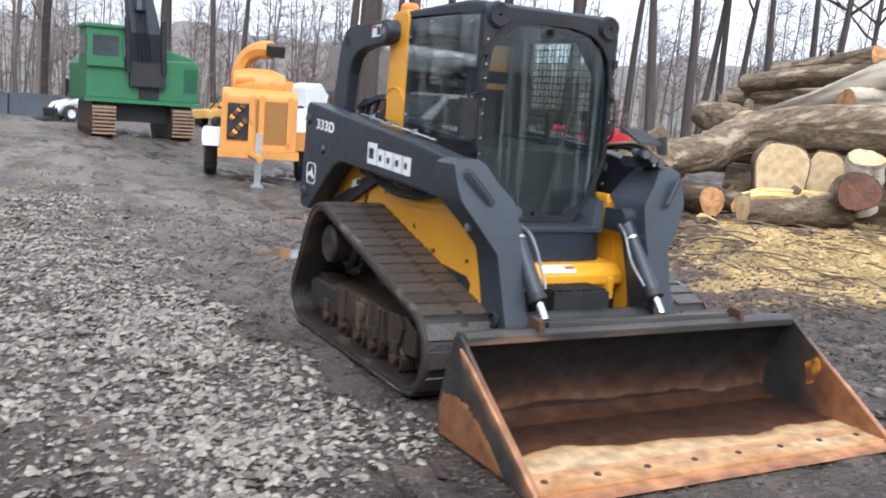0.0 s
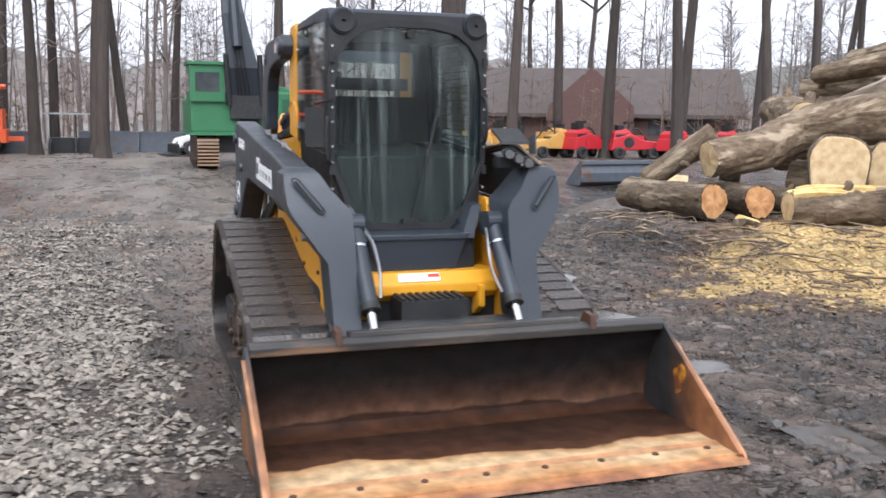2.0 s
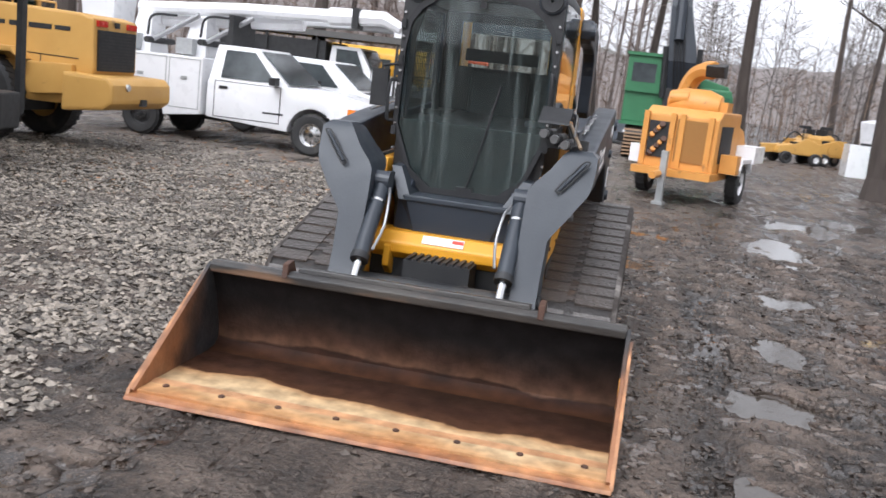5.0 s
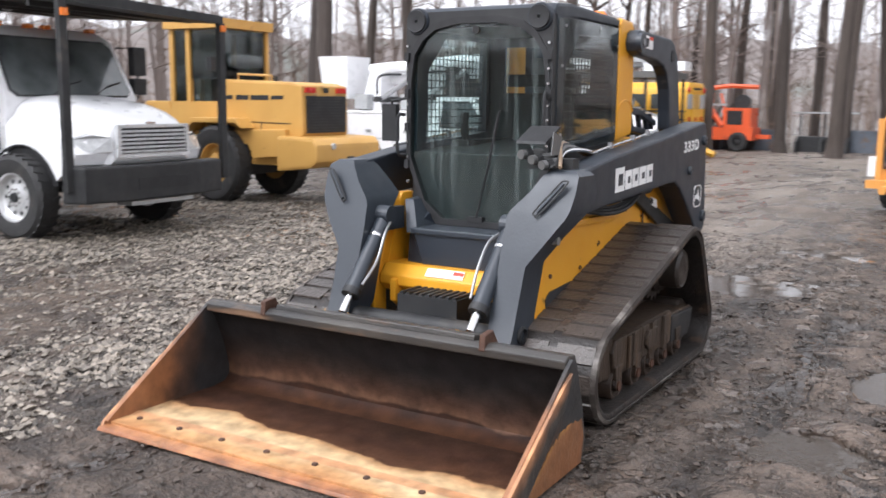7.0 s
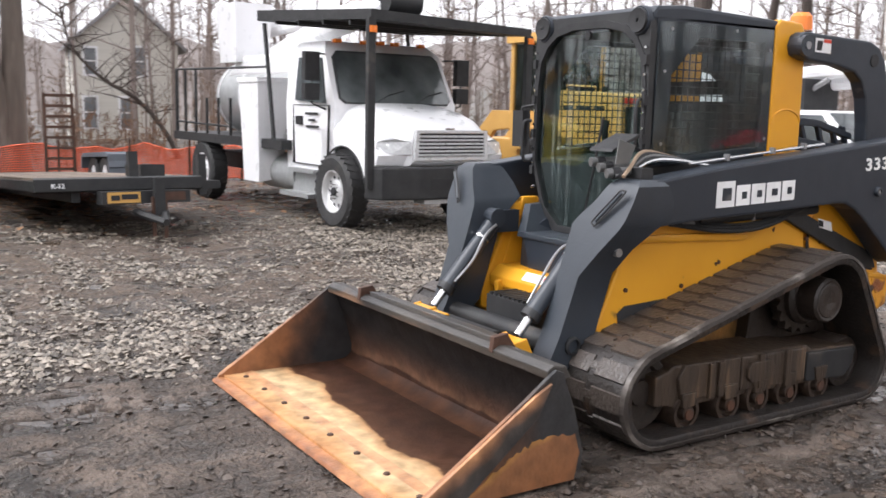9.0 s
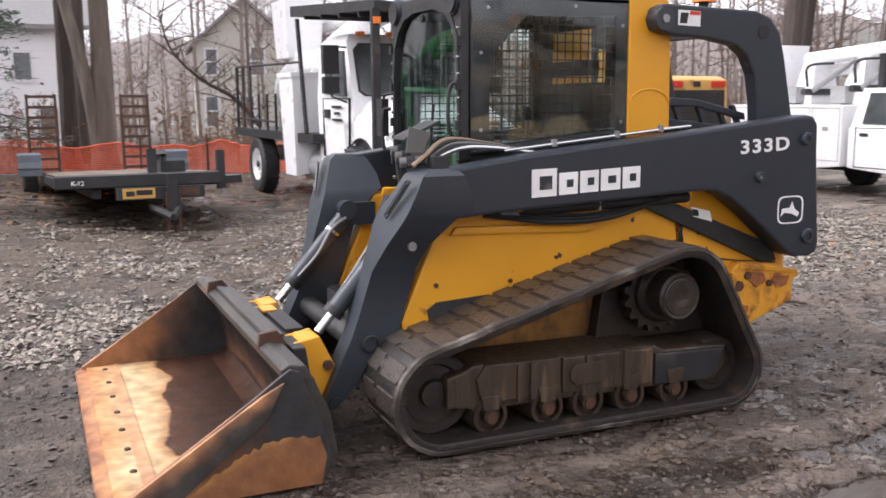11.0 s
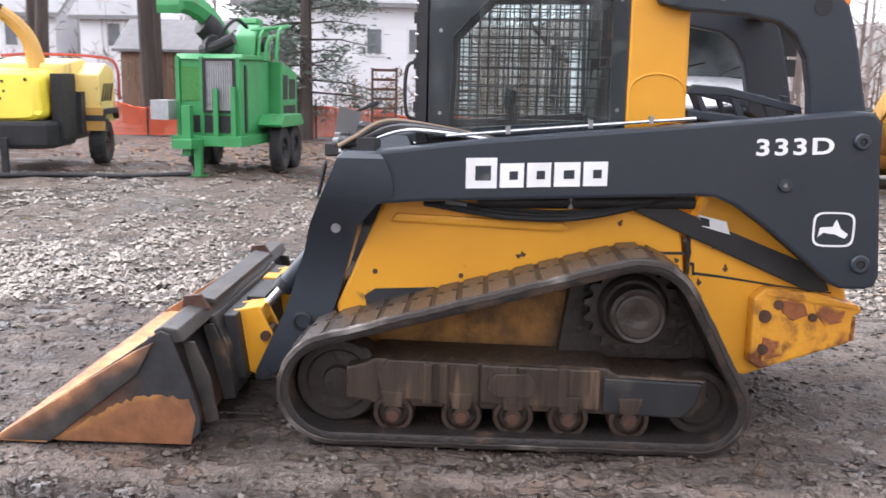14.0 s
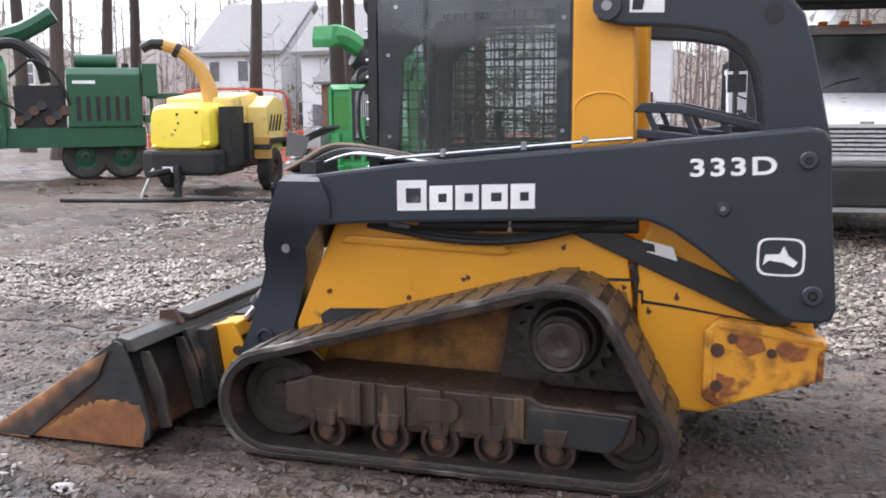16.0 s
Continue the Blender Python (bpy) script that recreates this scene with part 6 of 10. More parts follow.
steel_rim = material("silver_rim", (0.68, 0.68, 0.68), 0.35, 0.35, second=(0.48, 0.48, 0.48), bump=0.05)
loader_yellow = material("faded_machine_yellow", (0.57, 0.325, 0.085), 0.5, second=(0.48, 0.26, 0.06), scale=2, bump=0.05, dirt=(0.2, 0.11, 0.03), dirt_scale=3, dirt_part=0.12)
chip_orange = material("orange_yellow_paint", (0.60, 0.275, 0.06), 0.48, second=(0.50, 0.21, 0.04), scale=3, bump=0.08, dirt=(0.20, 0.09, 0.03), dirt_scale=5, dirt_part=0.15)
chip_green = material("bright_green_paint", (0.045, 0.27, 0.085), 0.45, second=(0.032, 0.21, 0.06), scale=3, bump=0.06, dirt=(0.07, 0.12, 0.05), dirt_scale=4, dirt_part=0.15)
deep_green = material("dark_green_paint", (0.012, 0.085, 0.04), 0.42, second=(0.01, 0.065, 0.03), scale=3, bump=0.05, dirt=(0.07, 0.08, 0.05), dirt_scale=4, dirt_part=0.12)
exc_green = material("excavator_green", (0.032, 0.155, 0.065), 0.48, second=(0.024, 0.12, 0.05), scale=2, bump=0.05, dirt=(0.07, 0.09, 0.05), dirt_part=0.1)
lemon = material("lemon_yellow_cowl", (0.80, 0.64, 0.05), 0.4, second=(0.72, 0.55, 0.045), scale=3, bump=0.03, dirt=(0.25, 0.18, 0.05), dirt_scale=6, dirt_part=0.1)
pale_yellow = material("sun_bleached_yellow", (0.80, 0.60, 0.22), 0.5, second=(0.72, 0.48, 0.12), scale=3, bump=0.05, dirt=(0.35, 0.2, 0.06), dirt_scale=5, dirt_part=0.2)
machine_red = material("machine_red", (0.48, 0.02, 0.03), 0.42, second=(0.38, 0.016, 0.024), scale=3, bump=0.05, dirt=(0.15, 0.06, 0.05), dirt_part=0.12)
machine_orange = material("machine_orange", (0.72, 0.11, 0.03), 0.45, second=(0.6, 0.09, 0.025), scale=3, bump=0.05, dirt=(0.2, 0.08, 0.04), dirt_part=0.15)
bus_yellow = material("bus_yellow", (0.78, 0.42, 0.03), 0.38, second=(0.72, 0.37, 0.03), scale=2, bump=0.02, dirt=(0.3, 0.2, 0.08), dirt_part=0.06)
bright_trim = material("bright_trim", (0.62, 0.63, 0.64), 0.3, 0.25, second=(0.5, 0.5, 0.5), bump=0.02)
galv = material("galvanised_steel", (0.42, 0.43, 0.43), 0.45, 0.5, second=(0.3, 0.31, 0.31), scale=12, bump=0.05)
blue_steel = material("worn_blue_grey_steel", (0.10, 0.115, 0.14), 0.55, second=(0.07, 0.075, 0.085), bump=0.1, dirt=(0.13, 0.08, 0.05), dirt_part=0.25)
plank = material("weathered_deck_wood", (0.20, 0.155, 0.12), 0.8, second=(0.12, 0.09, 0.07), scale=5, bump=0.3, fine=40, stretch=(0.3, 4, 4), vary=0.2)


def stand(x, y, turn=0, dz=0.0):
    return pose(x, y, float(height(x, y)) + dz, 0, 0, turn)


def bars(parent, rows, axis, at, mat, h=0.03, thick=0.003):
    """Unreadable writing as plain bars: rows of (start, end, level)."""
    for a, b, z in rows:
        lo, hi = (at - thick, at + thick)
        part("lettering_bar", prism([(a, z), (b, z), (b, z + h), (a, z + h)], axis, lo, hi), mat, parent)


def bucket_truck():
    """A white bonneted utility truck with a black canopy over its cab; its front looks along +x."""
    t = thing("utility_truck", "white bonneted utility truck with black canopy, parked on gravel", "truck", stand(-7.25, 2.2, 3))
    # bonnet between two bulging wings
    secs = []
    for x, w, zt, zb in ((-0.30, 0.93, 1.70, 0.80), (0.1, 0.90, 1.655, 0.80), (0.45, 0.85, 1.60, 0.80), (0.75, 0.76, 1.53, 0.82), (0.95, 0.68, 1.45, 0.86), (1.05, 0.62, 1.38, 0.90), (1.08, 0.57, 1.32, 0.94)):
        sec = [(x, w, zb), (x, w, 1.05)]
        for i in range(1, 16):
            a = math.pi * i / 16
            c = math.cos(a)
            sec.append((x - 0.04 * abs(c) ** 3, w * math.copysign(abs(c) ** 0.5, c), 1.05 + (zt - 1.05) * math.sin(a) ** 0.45))
        sec += [(x, -w, 1.05), (x, -w, zb)]
        secs.append(sec)
    bonnet = part("bonnet", loft(secs), white_paint, t, smooth=True)
    arch = [(0.02 + 0.60 * math.cos(a), 0.50 + 0.60 * math.sin(a)) for a in [math.radians(172 - 152 * i / 14) for i in range(15)]]
    for s in (-1, 1):
        wing = bmesh.new()
        rows = []
        for y, dz, dx in ((0.50, 0.16, 0.06), (0.70, 0.10, 0.05), (0.86, 0.03, 0.02), (0.965, -0.05, -0.03), (1.0, -0.13, -0.06)):
            top = [(0.93 + dx, 0.90), (0.98 + dx, 1.02), (0.92 + dx, 1.16 + dz * 0.3), (0.70 + dx * 0.5, 1.30 + dz * 0.7), (0.40, 1.38 + dz), (0.05, 1.42 + dz), (-0.30, 1.44 + dz), (-0.58, 1.44 + dz)]
            rows.append([(x, s * y, z) for x, z in arch + top])
        loft(rows, wing)
        part("wing", wing, white_paint, bonnet, smooth=True)
        part("wheel_well", prism([(0.02 + 0.585 * math.cos(a), 0.50 + 0.585 * math.sin(a)) for a in [math.radians(175 - 160 * i / 14) for i in range(15)]], "y", *sorted((s * 0.55, s * 0.97))), black_plastic, bonnet)
        part("wing_lip", tube([(x, s * 1.0, z) for x, z in arch], 0.014, 6), black_plastic, bonnet)
        part("headlamp", soften(loft([[(0.98, s * 0.60, 1.03), (0.95, s * 0.60, 1.21), (0.88, s * 0.80, 1.25), (0.78, s * 0.96, 1.20), (0.82, s * 0.98, 1.10), (0.90, s * 0.86, 1.03)], [(1.085, s * 0.60, 1.04), (1.06, s * 0.60, 1.20), (0.985, s * 0.80, 1.235), (0.86, s * 0.99, 1.19), (0.88, s * 1.005, 1.105), (1.0, s * 0.86, 1.035)]]), 0.02), lens_white, bonnet, "clear wraparound headlamp")
    # cab, set back behind the bonnet
    cab = loft([[(-1.60, -1.0, 0.72), (-0.26, -1.0, 0.72), (-0.26, 1.0, 0.72), (-1.60, 1.0, 0.72)],
                [(-1.60, -1.03, 1.66), (-0.20, -1.0, 1.66), (-0.20, 1.0, 1.66), (-1.60, 1.03, 1.66)],
                [(-1.58, -0.97, 2.38), (-0.58, -0.95, 2.38), (-0.58, 0.95, 2.38), (-1.58, 0.97, 2.38)],
                [(-1.50, -0.86, 2.52), (-0.76, -0.84, 2.52), (-0.76, 0.84, 2.52), (-1.50, 0.86, 2.52)]])
    cabin = part("cab", soften(cab, 0.06, 3, 20), white_paint, t, smooth=True)
    part("screen_surround", loft([[(-0.178, -0.84, 1.665), (-0.178, 0.84, 1.665), (-0.215, 0.92, 1.735), (-0.50, 0.875, 2.30), (-0.545, 0.79, 2.385), (-0.545, -0.79, 2.385), (-0.50, -0.875, 2.30), (-0.215, -0.92, 1.735)], [(-0.22, -0.84, 1.655), (-0.22, 0.84, 1.655), (-0.255, 0.92, 1.725), (-0.54, 0.875, 2.29), (-0.585, 0.79, 2.375), (-0.585, -0.79, 2.375), (-0.54, -0.875, 2.29), (-0.255, -0.92, 1.725)]]), black_plastic, cabin)
    part("windscreen", soften(loft([[(-0.164, -0.83, 1.685), (-0.164, 0.83, 1.685), (-0.197, 0.90, 1.745), (-0.486, 0.855, 2.29), (-0.527, 0.78, 2.365), (-0.527, -0.78, 2.365), (-0.486, -0.855, 2.29), (-0.197, -0.90, 1.745)], [(-0.18, -0.83, 1.675), (-0.18, 0.83, 1.675), (-0.213, 0.90, 1.735), (-0.502, 0.855, 2.28), (-0.543, 0.78, 2.355), (-0.543, -0.78, 2.355), (-0.502, -0.855, 2.28), (-0.213, -0.90, 1.735)]]), 0.004), screen_glass, cabin)
    for y in (-0.35, 0.30):
        part("wiper", tube([(-0.14, y, 1.70), (-0.20, y + 0.22, 1.80), (-0.24, y + 0.48, 1.86)], 0.010, 6), black_plastic, cabin)
    for y in (-0.7, -0.25, 0.0, 0.25, 0.7):
        part("roof_light", box(-0.74, -0.64, y - 0.05, y + 0.05, 2.50, 2.55, 0.015), amber, cabin)
    for s in (-1, 1):
        part("side_window", soften(loft([[(x, s * (1.052 if z < 1.8 else 0.99), z) for x, z in ((-1.28, 1.70), (-0.42, 1.66), (-0.62, 2.28), (-1.28, 2.30))], [(x, s * (0.99 if z < 1.8 else 0.93), z) for x, z in ((-1.28, 1.70), (-0.42, 1.66), (-0.62, 2.28), (-1.28, 2.30))]]), 0.01), dark_glass, cabin)
        part("door_seam", ring([(-1.38, 0.80), (-0.36, 0.80), (-0.32, 1.64), (-1.38, 1.64)], [(-1.368, 0.812), (-0.372, 0.812), (-0.333, 1.63), (-1.368, 1.63)], "y", *sorted((s * 1.0, s * 1.030))), black_plastic, cabin)
        part("door_handle", box(-1.26, -1.10, *sorted((s * 1.01, s * 1.05)), 1.36, 1.48, 0.02), black_plastic, cabin)
        m = part("mirror", box(-0.46, -0.36, *sorted((s * 1.14, s * 1.36)), 1.96, 2.34, 0.04), black_plastic, t, "black door mirror")
        part("small_mirror", box(-0.46, -0.36, *sorted((s * 1.14, s * 1.36)), 1.70, 1.92, 0.04), black_plastic, m)
        part("mirror_arm", tube([(-0.52, s * 0.98, 2.32), (-0.40, s * 1.24, 2.33), (-0.40, s * 1.24, 1.66), (-0.42, s * 1.02, 1.58)], 0.014, 6), black_plastic, m)
        st = part("cab_step", box(-1.42, -0.66, *sorted((s * 0.85, s * 1.08)), 0.68, 0.74, 0.01), galv, t, "bare metal cab step")
        part("lower_step", box(-1.55, -0.66, *sorted((s * 0.95, s * 1.16)), 0.34, 0.40, 0.01), galv, st)
        part("step_panel", prism([(-1.46, 0.40), (-0.70, 0.40), (-0.72, 0.70), (-1.36, 0.70)], "y", *sorted((s * 0.92, s * 0.99)), 0.01), galv, st)
    gr = part("grille", box(1.06, 1.10, -0.56, 0.56, 0.99, 1.33, 0.015), bright_trim, bonnet, "chrome slatted grille")
    part("grille_hollow", box(1.09, 1.106, -0.53, 0.53, 1.015, 1.305), black_plastic, gr)
    for k in range(6):
        part("grille_bar", prism([(1.10, 1.035 + 0.047 * k), (1.135, 1.022 + 0.047 * k), (1.138, 1.036 + 0.047 * k), (1.10, 1.053 + 0.047 * k)], "y", -0.54, 0.54), bright_trim, gr)
    part("grille_frame", ring([(-0.585, 0.965), (0.585, 0.965), (0.565, 1.35), (-0.565, 1.35)], [(-0.53, 1.005), (0.53, 1.005), (0.515, 1.315), (-0.515, 1.315)], "x", 1.08, 1.135), bright_trim, gr)
    part("hood_badge", box(1.04, 1.075, -0.07, 0.07, 1.355, 1.375, 0.004), chrome, bonnet)
    bp = part("front_bumper", prism([(0.92, -1.20), (1.18, -1.10), (1.28, -0.6), (1.28, 0.6), (1.18, 1.10), (0.92, 1.20)], "z", 0.48, 0.89, 0.025), black_paint, t, "black steel front bumper")
    part("bumper_slot", box(1.27, 1.285, -0.42, 0.42, 0.60, 0.74, 0.004), black_plastic, bp)
    part("plate_strip", box(1.0, 1.24, -0.5, 0.5, 0.42, 0.47, 0.006), galv, bp)
    for x, r in ((0.02, 0.5), (-4.6, 0.5)):
        for s in (-1, 1):
            road_wheel(t, (x, s * 1.02, 0.5), r, 0.30, 0.29, steel_rim if x > -1 else white_paint, s, "y", 10)
    part("chassis", box(-5.8, 1.0, -0.42, 0.42, 0.50, 0.78, 0.02), black_paint, t)
    part("fuel_tank", cyl((-2.6, -0.75, 0.62), (-1.4, -0.75, 0.62), 0.27, seg=20), galv, t, smooth=True)
    bed = part("flat_bed", box(-5.9, -1.45, -1.18, 1.18, 0.98, 1.12, 0.015), black_paint, t, "black flat bed")
    tank = part("quilted_tank", cyl((-5.4, 0.1, 1.75), (-2.1, 0.1, 1.75), 0.66, seg=36), galv, t, "white quilted steel tank on the bed", smooth=True)
    part("tank_top", prism([(-5.2, 2.1), (-4.6, 2.45), (-2.6, 2.45), (-2.1, 2.1)], "y", -0.45, 0.65, 0.06), white_paint, tank)
    for x in (-5.3, -4.4, -3.5, -2.6):
        part("tank_band", lathe([(0.67, -0.02), (0.675, 0.0), (0.67, 0.02)], (x, 0.1, 1.75), "x", 36), white_paint, tank)
    rack = part("side_rack", box(-5.85, -5.80, -1.16, -1.11, 1.12, 2.22, 0.006), black_paint, t, "black steel bed rack")
    for x in (-5.4, -4.9, -4.4, -3.9, -3.4):
        part("rack_post", box(x - 0.018, x + 0.018, -1.15, -1.115, 1.12, 1.72 if x > -4.6 else 2.22, 0.003), black_paint, rack)
    part("rack_rail", tube([(-5.85, -1.13, 2.22), (-2.0, -1.13, 2.18)], 0.02, 6), black_paint, rack)
    part("rack_rail", tube([(-5.85, -1.13, 1.30), (-3.4, -1.13, 1.26)], 0.018, 6), black_paint, rack)
    bin_ = part("bucket_liner", soften(loft([[(-2.72, -1.20, 0.46), (-2.18, -1.20, 0.46), (-2.18, -0.80, 0.52), (-2.72, -0.80, 0.52)], [(-2.78, -1.26, 2.0), (-2.08, -1.26, 2.0), (-2.08, -0.74, 2.0), (-2.78, -0.74, 2.0)]]), 0.05), white_paint, t, "white fibreglass work bucket hung on the side")
    part("bucket_rim", soften(box(-2.80, -2.06, -1.28, -0.72, 1.96, 2.03), 0.02), white_paint, bin_)
    part("liner_bracket", box(-2.6, -2.2, -0.78, -0.6, 1.2, 1.3, 0.01), black_paint, bin_)
    # canopy over the cab
    can = part("canopy", soften(loft([[(-2.1, -1.25, 2.84), (1.05, -1.2, 2.68), (1.05, 1.35, 2.62), (-2.1, 1.4, 2.80)], [(-2.1, -1.25, 2.99), (1.05, -1.2, 2.80), (1.05, 1.35, 2.72), (-2.1, 1.4, 2.95)]]), 0.02), black_paint, t, "flat black steel canopy over the cab")
    for y in (-1.18, 1.33):
        part("canopy_post", box(0.98, 1.05, y - 0.05, y + 0.05, 0.62, 2.70 if y < 0 else 2.63, 0.008), black_paint, can)
        part("canopy_brace", tube([(-2.0, y, 2.8), (-1.7, y, 1.12)], 0.035, 6), black_paint, can)
        part("marker_light", box(1.04, 1.075, y - 0.04, y + 0.05, 2.52, 2.60, 0.01), amber, can)
    for x in (-1.6, -0.9, -0.2, 0.5):
        part("canopy_rib", box(x, x + 0.05, -1.2, 1.3, 2.70 - 0.06 * (x + 0.5), 2.76 - 0.06 * (x + 0.5)), black_paint, can)
    # folded boom and its bucket
    boom = part("lower_boom", tube([(-4.7, 0.2, 2.45), (-3.2, 0.15, 2.75), (-0.6, 0.1, 3.05)], 0.17, 10), white_paint, t, "white folded aerial boom")
    part("boom_pedestal", box(-4.95, -4.45, -0.15, 0.5, 1.12, 2.5, 0.05), white_paint, boom)
    part("upper_boom", tube([(-0.5, 0.35, 3.15), (-3.4, 0.35, 3.05), (-5.2, 0.3, 2.95)], 0.13, 10), white_paint, boom)
    part("boom_elbow", cyl((-0.5, -0.05, 3.1), (-0.5, 0.5, 3.1), 0.17, seg=18), black_paint, boom, "black boom joint", smooth=True)
    part("boom_cylinder", tube([(-4.2, 0.2, 2.0), (-2.8, 0.15, 2.62)], 0.06, 8), chrome, boom)
    part("work_bucket", soften(loft([[(-5.2, -0.55, 2.35), (-4.5, -0.55, 2.35), (-4.5, 0.05, 2.35), (-5.2, 0.05, 2.35)], [(-5.28, -0.6, 3.35), (-4.42, -0.6, 3.35), (-4.42, 0.1, 3.35), (-5.28, 0.1, 3.35)]]), 0.05), white_paint, boom)
    bars(t, [(-1.0, -0.62, 1.50), (-0.90, -0.70, 1.41), (-0.98, -0.60, 1.32)], "y", -1.031, black_plastic, 0.035)
    return t


def pickup():
    """A white service-body pickup; its front looks along +x."""
    t = thing("service_pickup", "white service-body pickup with an aerial boom, parked on gravel", "pickup truck", stand(-4.86, 10.62, 0))
    arch = [(0.46 * math.cos(a), 0.38 + 0.46 * math.sin(a)) for a in [math.pi * (1 - i / 12) for i in range(13)]]
    prof = [(-2.07, 0.48)] + [(x, z) for x, z in arch] + [(0.70, 0.42), (0.78, 0.50), (0.80, 0.92), (0.73, 1.02), (0.2, 1.14), (-0.62, 1.18), (-2.07, 1.16)]
    body = part("cab_body", prism(prof, "y", -0.97, 0.97, 0.035), white_paint, t, smooth=True)
    top = loft([[(-2.06, -0.93, 1.14), (-0.50, -0.93, 1.16), (-0.50, 0.93, 1.16), (-2.06, 0.93, 1.14)], [(-1.98, -0.76, 1.80), (-1.22, -0.76, 1.80), (-1.22, 0.76, 1.80), (-1.98, 0.76, 1.80)]])
    cabin = part("cab_top", soften(top, 0.06, 3, 20), white_paint, t, smooth=True)
    part("windscreen", loft([[(-0.55, -0.80, 1.22), (-0.55, 0.80, 1.22), (-1.16, 0.70, 1.75), (-1.16, -0.70, 1.75)], [(-0.50, -0.80, 1.22), (-0.50, 0.80, 1.22), (-1.13, 0.70, 1.76), (-1.13, -0.70, 1.76)]]), dark_glass, cabin)
    for s in (-1, 1):
        quad = [(-1.82, s * 0.925, 1.22), (-0.76, s * 0.925, 1.22), (-1.24, s * 0.80, 1.72), (-1.80, s * 0.80, 1.72)]
        part("side_window", loft([[(x, y + s * 0.012, z) for x, y, z in quad], [(x, y - s * 0.03, z) for x, y, z in quad]]), dark_glass, cabin)
        part("door_handle", box(-1.82, -1.66, *sorted((s * 0.965, s * 0.99)), 1.02, 1.07, 0.008), black_plastic, body)
        part("door_seam", ring([(-1.92, 0.5), (-0.62, 0.5), (-0.62, 1.16), (-1.92, 1.16)], [(-1.905, 0.515), (-0.635, 0.515), (-0.635, 1.15), (-1.905, 1.15)], "y", *sorted((s * 0.955, s * 0.974))), black_plastic, body)
        part("door_mirror", box(-0.78, -0.66, *sorted((s * 0.98, s * 1.18)), 1.18, 1.32, 0.02), black_plastic, t)
        part("headlamp", box(0.74, 0.815, *sorted((s * 0.58, s * 0.96)), 0.78, 0.92, 0.01), lens_white, body)
        part("turn_lamp", box(0.66, 0.805, *sorted((s * 0.88, s * 0.982)), 0.70, 0.92, 0.01), amber, body)
        part("model_script", box(-0.95, -0.55, *sorted((s * 0.968, s * 0.976)), 0.66, 0.69), black_plastic, body)
    part("grille", box(0.75, 0.82, -0.58, 0.58, 0.62, 0.92, 0.01), black_plastic, body, "black front grille")
    bump = part("front_bumper", prism([(0.65, -1.0), (0.86, -0.92), (0.92, -0.4), (0.92, 0.4), (0.86, 0.92), (0.65, 1.0)], "z", 0.40, 0.62, 0.03), chrome, t, "chrome front bumper")
    part("air_dam", box(0.55, 0.85, -0.85, 0.85, 0.27, 0.41, 0.02), black_plastic, bump)
    for x in (0.0, -3.38):
        for s in (-1, 1):
            road_wheel(t, (x, s * 0.86, 0.38), 0.38, 0.25, 0.21, chrome if x == 0 else tyre, s, "y", 8)
    part("chassis", box(-4.9, 0.7, -0.4, 0.4, 0.38, 0.6, 0.02), black_paint, t)
    arch = [(-3.38 + 0.50 * math.cos(a), 0.42 + 0.46 * math.sin(a)) for a in [math.pi * (1 - i / 12) for i in range(13)]]
    bx = part("service_body", prism([(-4.85, 0.62)] + arch + [(-2.14, 0.50), (-2.14, 1.52), (-4.85, 1.52)], "y", -1.05, 1.05, 0.02), white_paint, t, "white steel service body")
    for s in (-1, 1):
        for a, b, c, d in ((-4.80, -3.95, 0.72, 1.48), (-3.90, -2.85, 0.98, 1.48), (-2.80, -2.18, 0.58, 1.48)):
            part("locker_seam", ring([(a, c), (b, c), (b, d), (a, d)], [(a + 0.014, c + 0.014), (b - 0.014, c + 0.014), (b - 0.014, d - 0.014), (a + 0.014, d - 0.014)], "y", *sorted((s * 1.045, s * 1.056))), galv, bx)
            part("locker_latch", box((a + b) / 2 - 0.06, (a + b) / 2 + 0.06, *sorted((s * 1.045, s * 1.062)), 1.10, 1.16, 0.006), galv, bx)
    # boom lying forward over the cab
    boom = part("boom", tube([(-4.1, 0.1, 2.35), (-1.9, 0.1, 2.50), (0.7, 0.1, 2.58)], 0.13, 10), white_paint, t, "white aerial boom resting over the cab")
    part("boom_tip", tube([(-0.2, 0.1, 2.55), (0.85, 0.1, 2.60), (1.2, 0.1, 2.45)], 0.17, 8, taper=0.10), white_paint, boom)
    part("boom_lower", tube([(-3.9, 0.35, 2.15), (-2.0, 0.35, 2.28), (-0.8, 0.35, 2.35)], 0.12, 8), white_paint, boom)
    for x in (-3.9, -2.75):
        part("boom_stand", soften(loft([[(x - 0.25, -0.25, 1.5), (x + 0.25, -0.25, 1.5), (x + 0.25, 0.45, 1.5), (x - 0.25, 0.45, 1.5)], [(x - 0.12, -0.1, 2.3), (x + 0.16, -0.1, 2.3), (x + 0.16, 0.35, 2.3), (x - 0.12, 0.35, 2.3)]]), 0.03), white_paint, boom)
        part("boom_motor", box(x - 0.28, x + 0.05, -0.42, -0.2, 1.55, 1.85, 0.03), galv, boom)
    for x, z in ((-3.6, 1.75), (-2.5, 1.8)):
        part("lift_ram", tube([(x, -0.3, z), (x + 0.9, -0.2, z + 0.55)], 0.05, 8), grey_steel, boom)
        part("hose_loop", tube(curve_pts([(x - 0.1, -0.3, z + 0.1), (x + 0.1, -0.5, z + 0.45), (x + 0.5, -0.3, z + 0.5)], 12), 0.025, 6), black_plastic, boom)
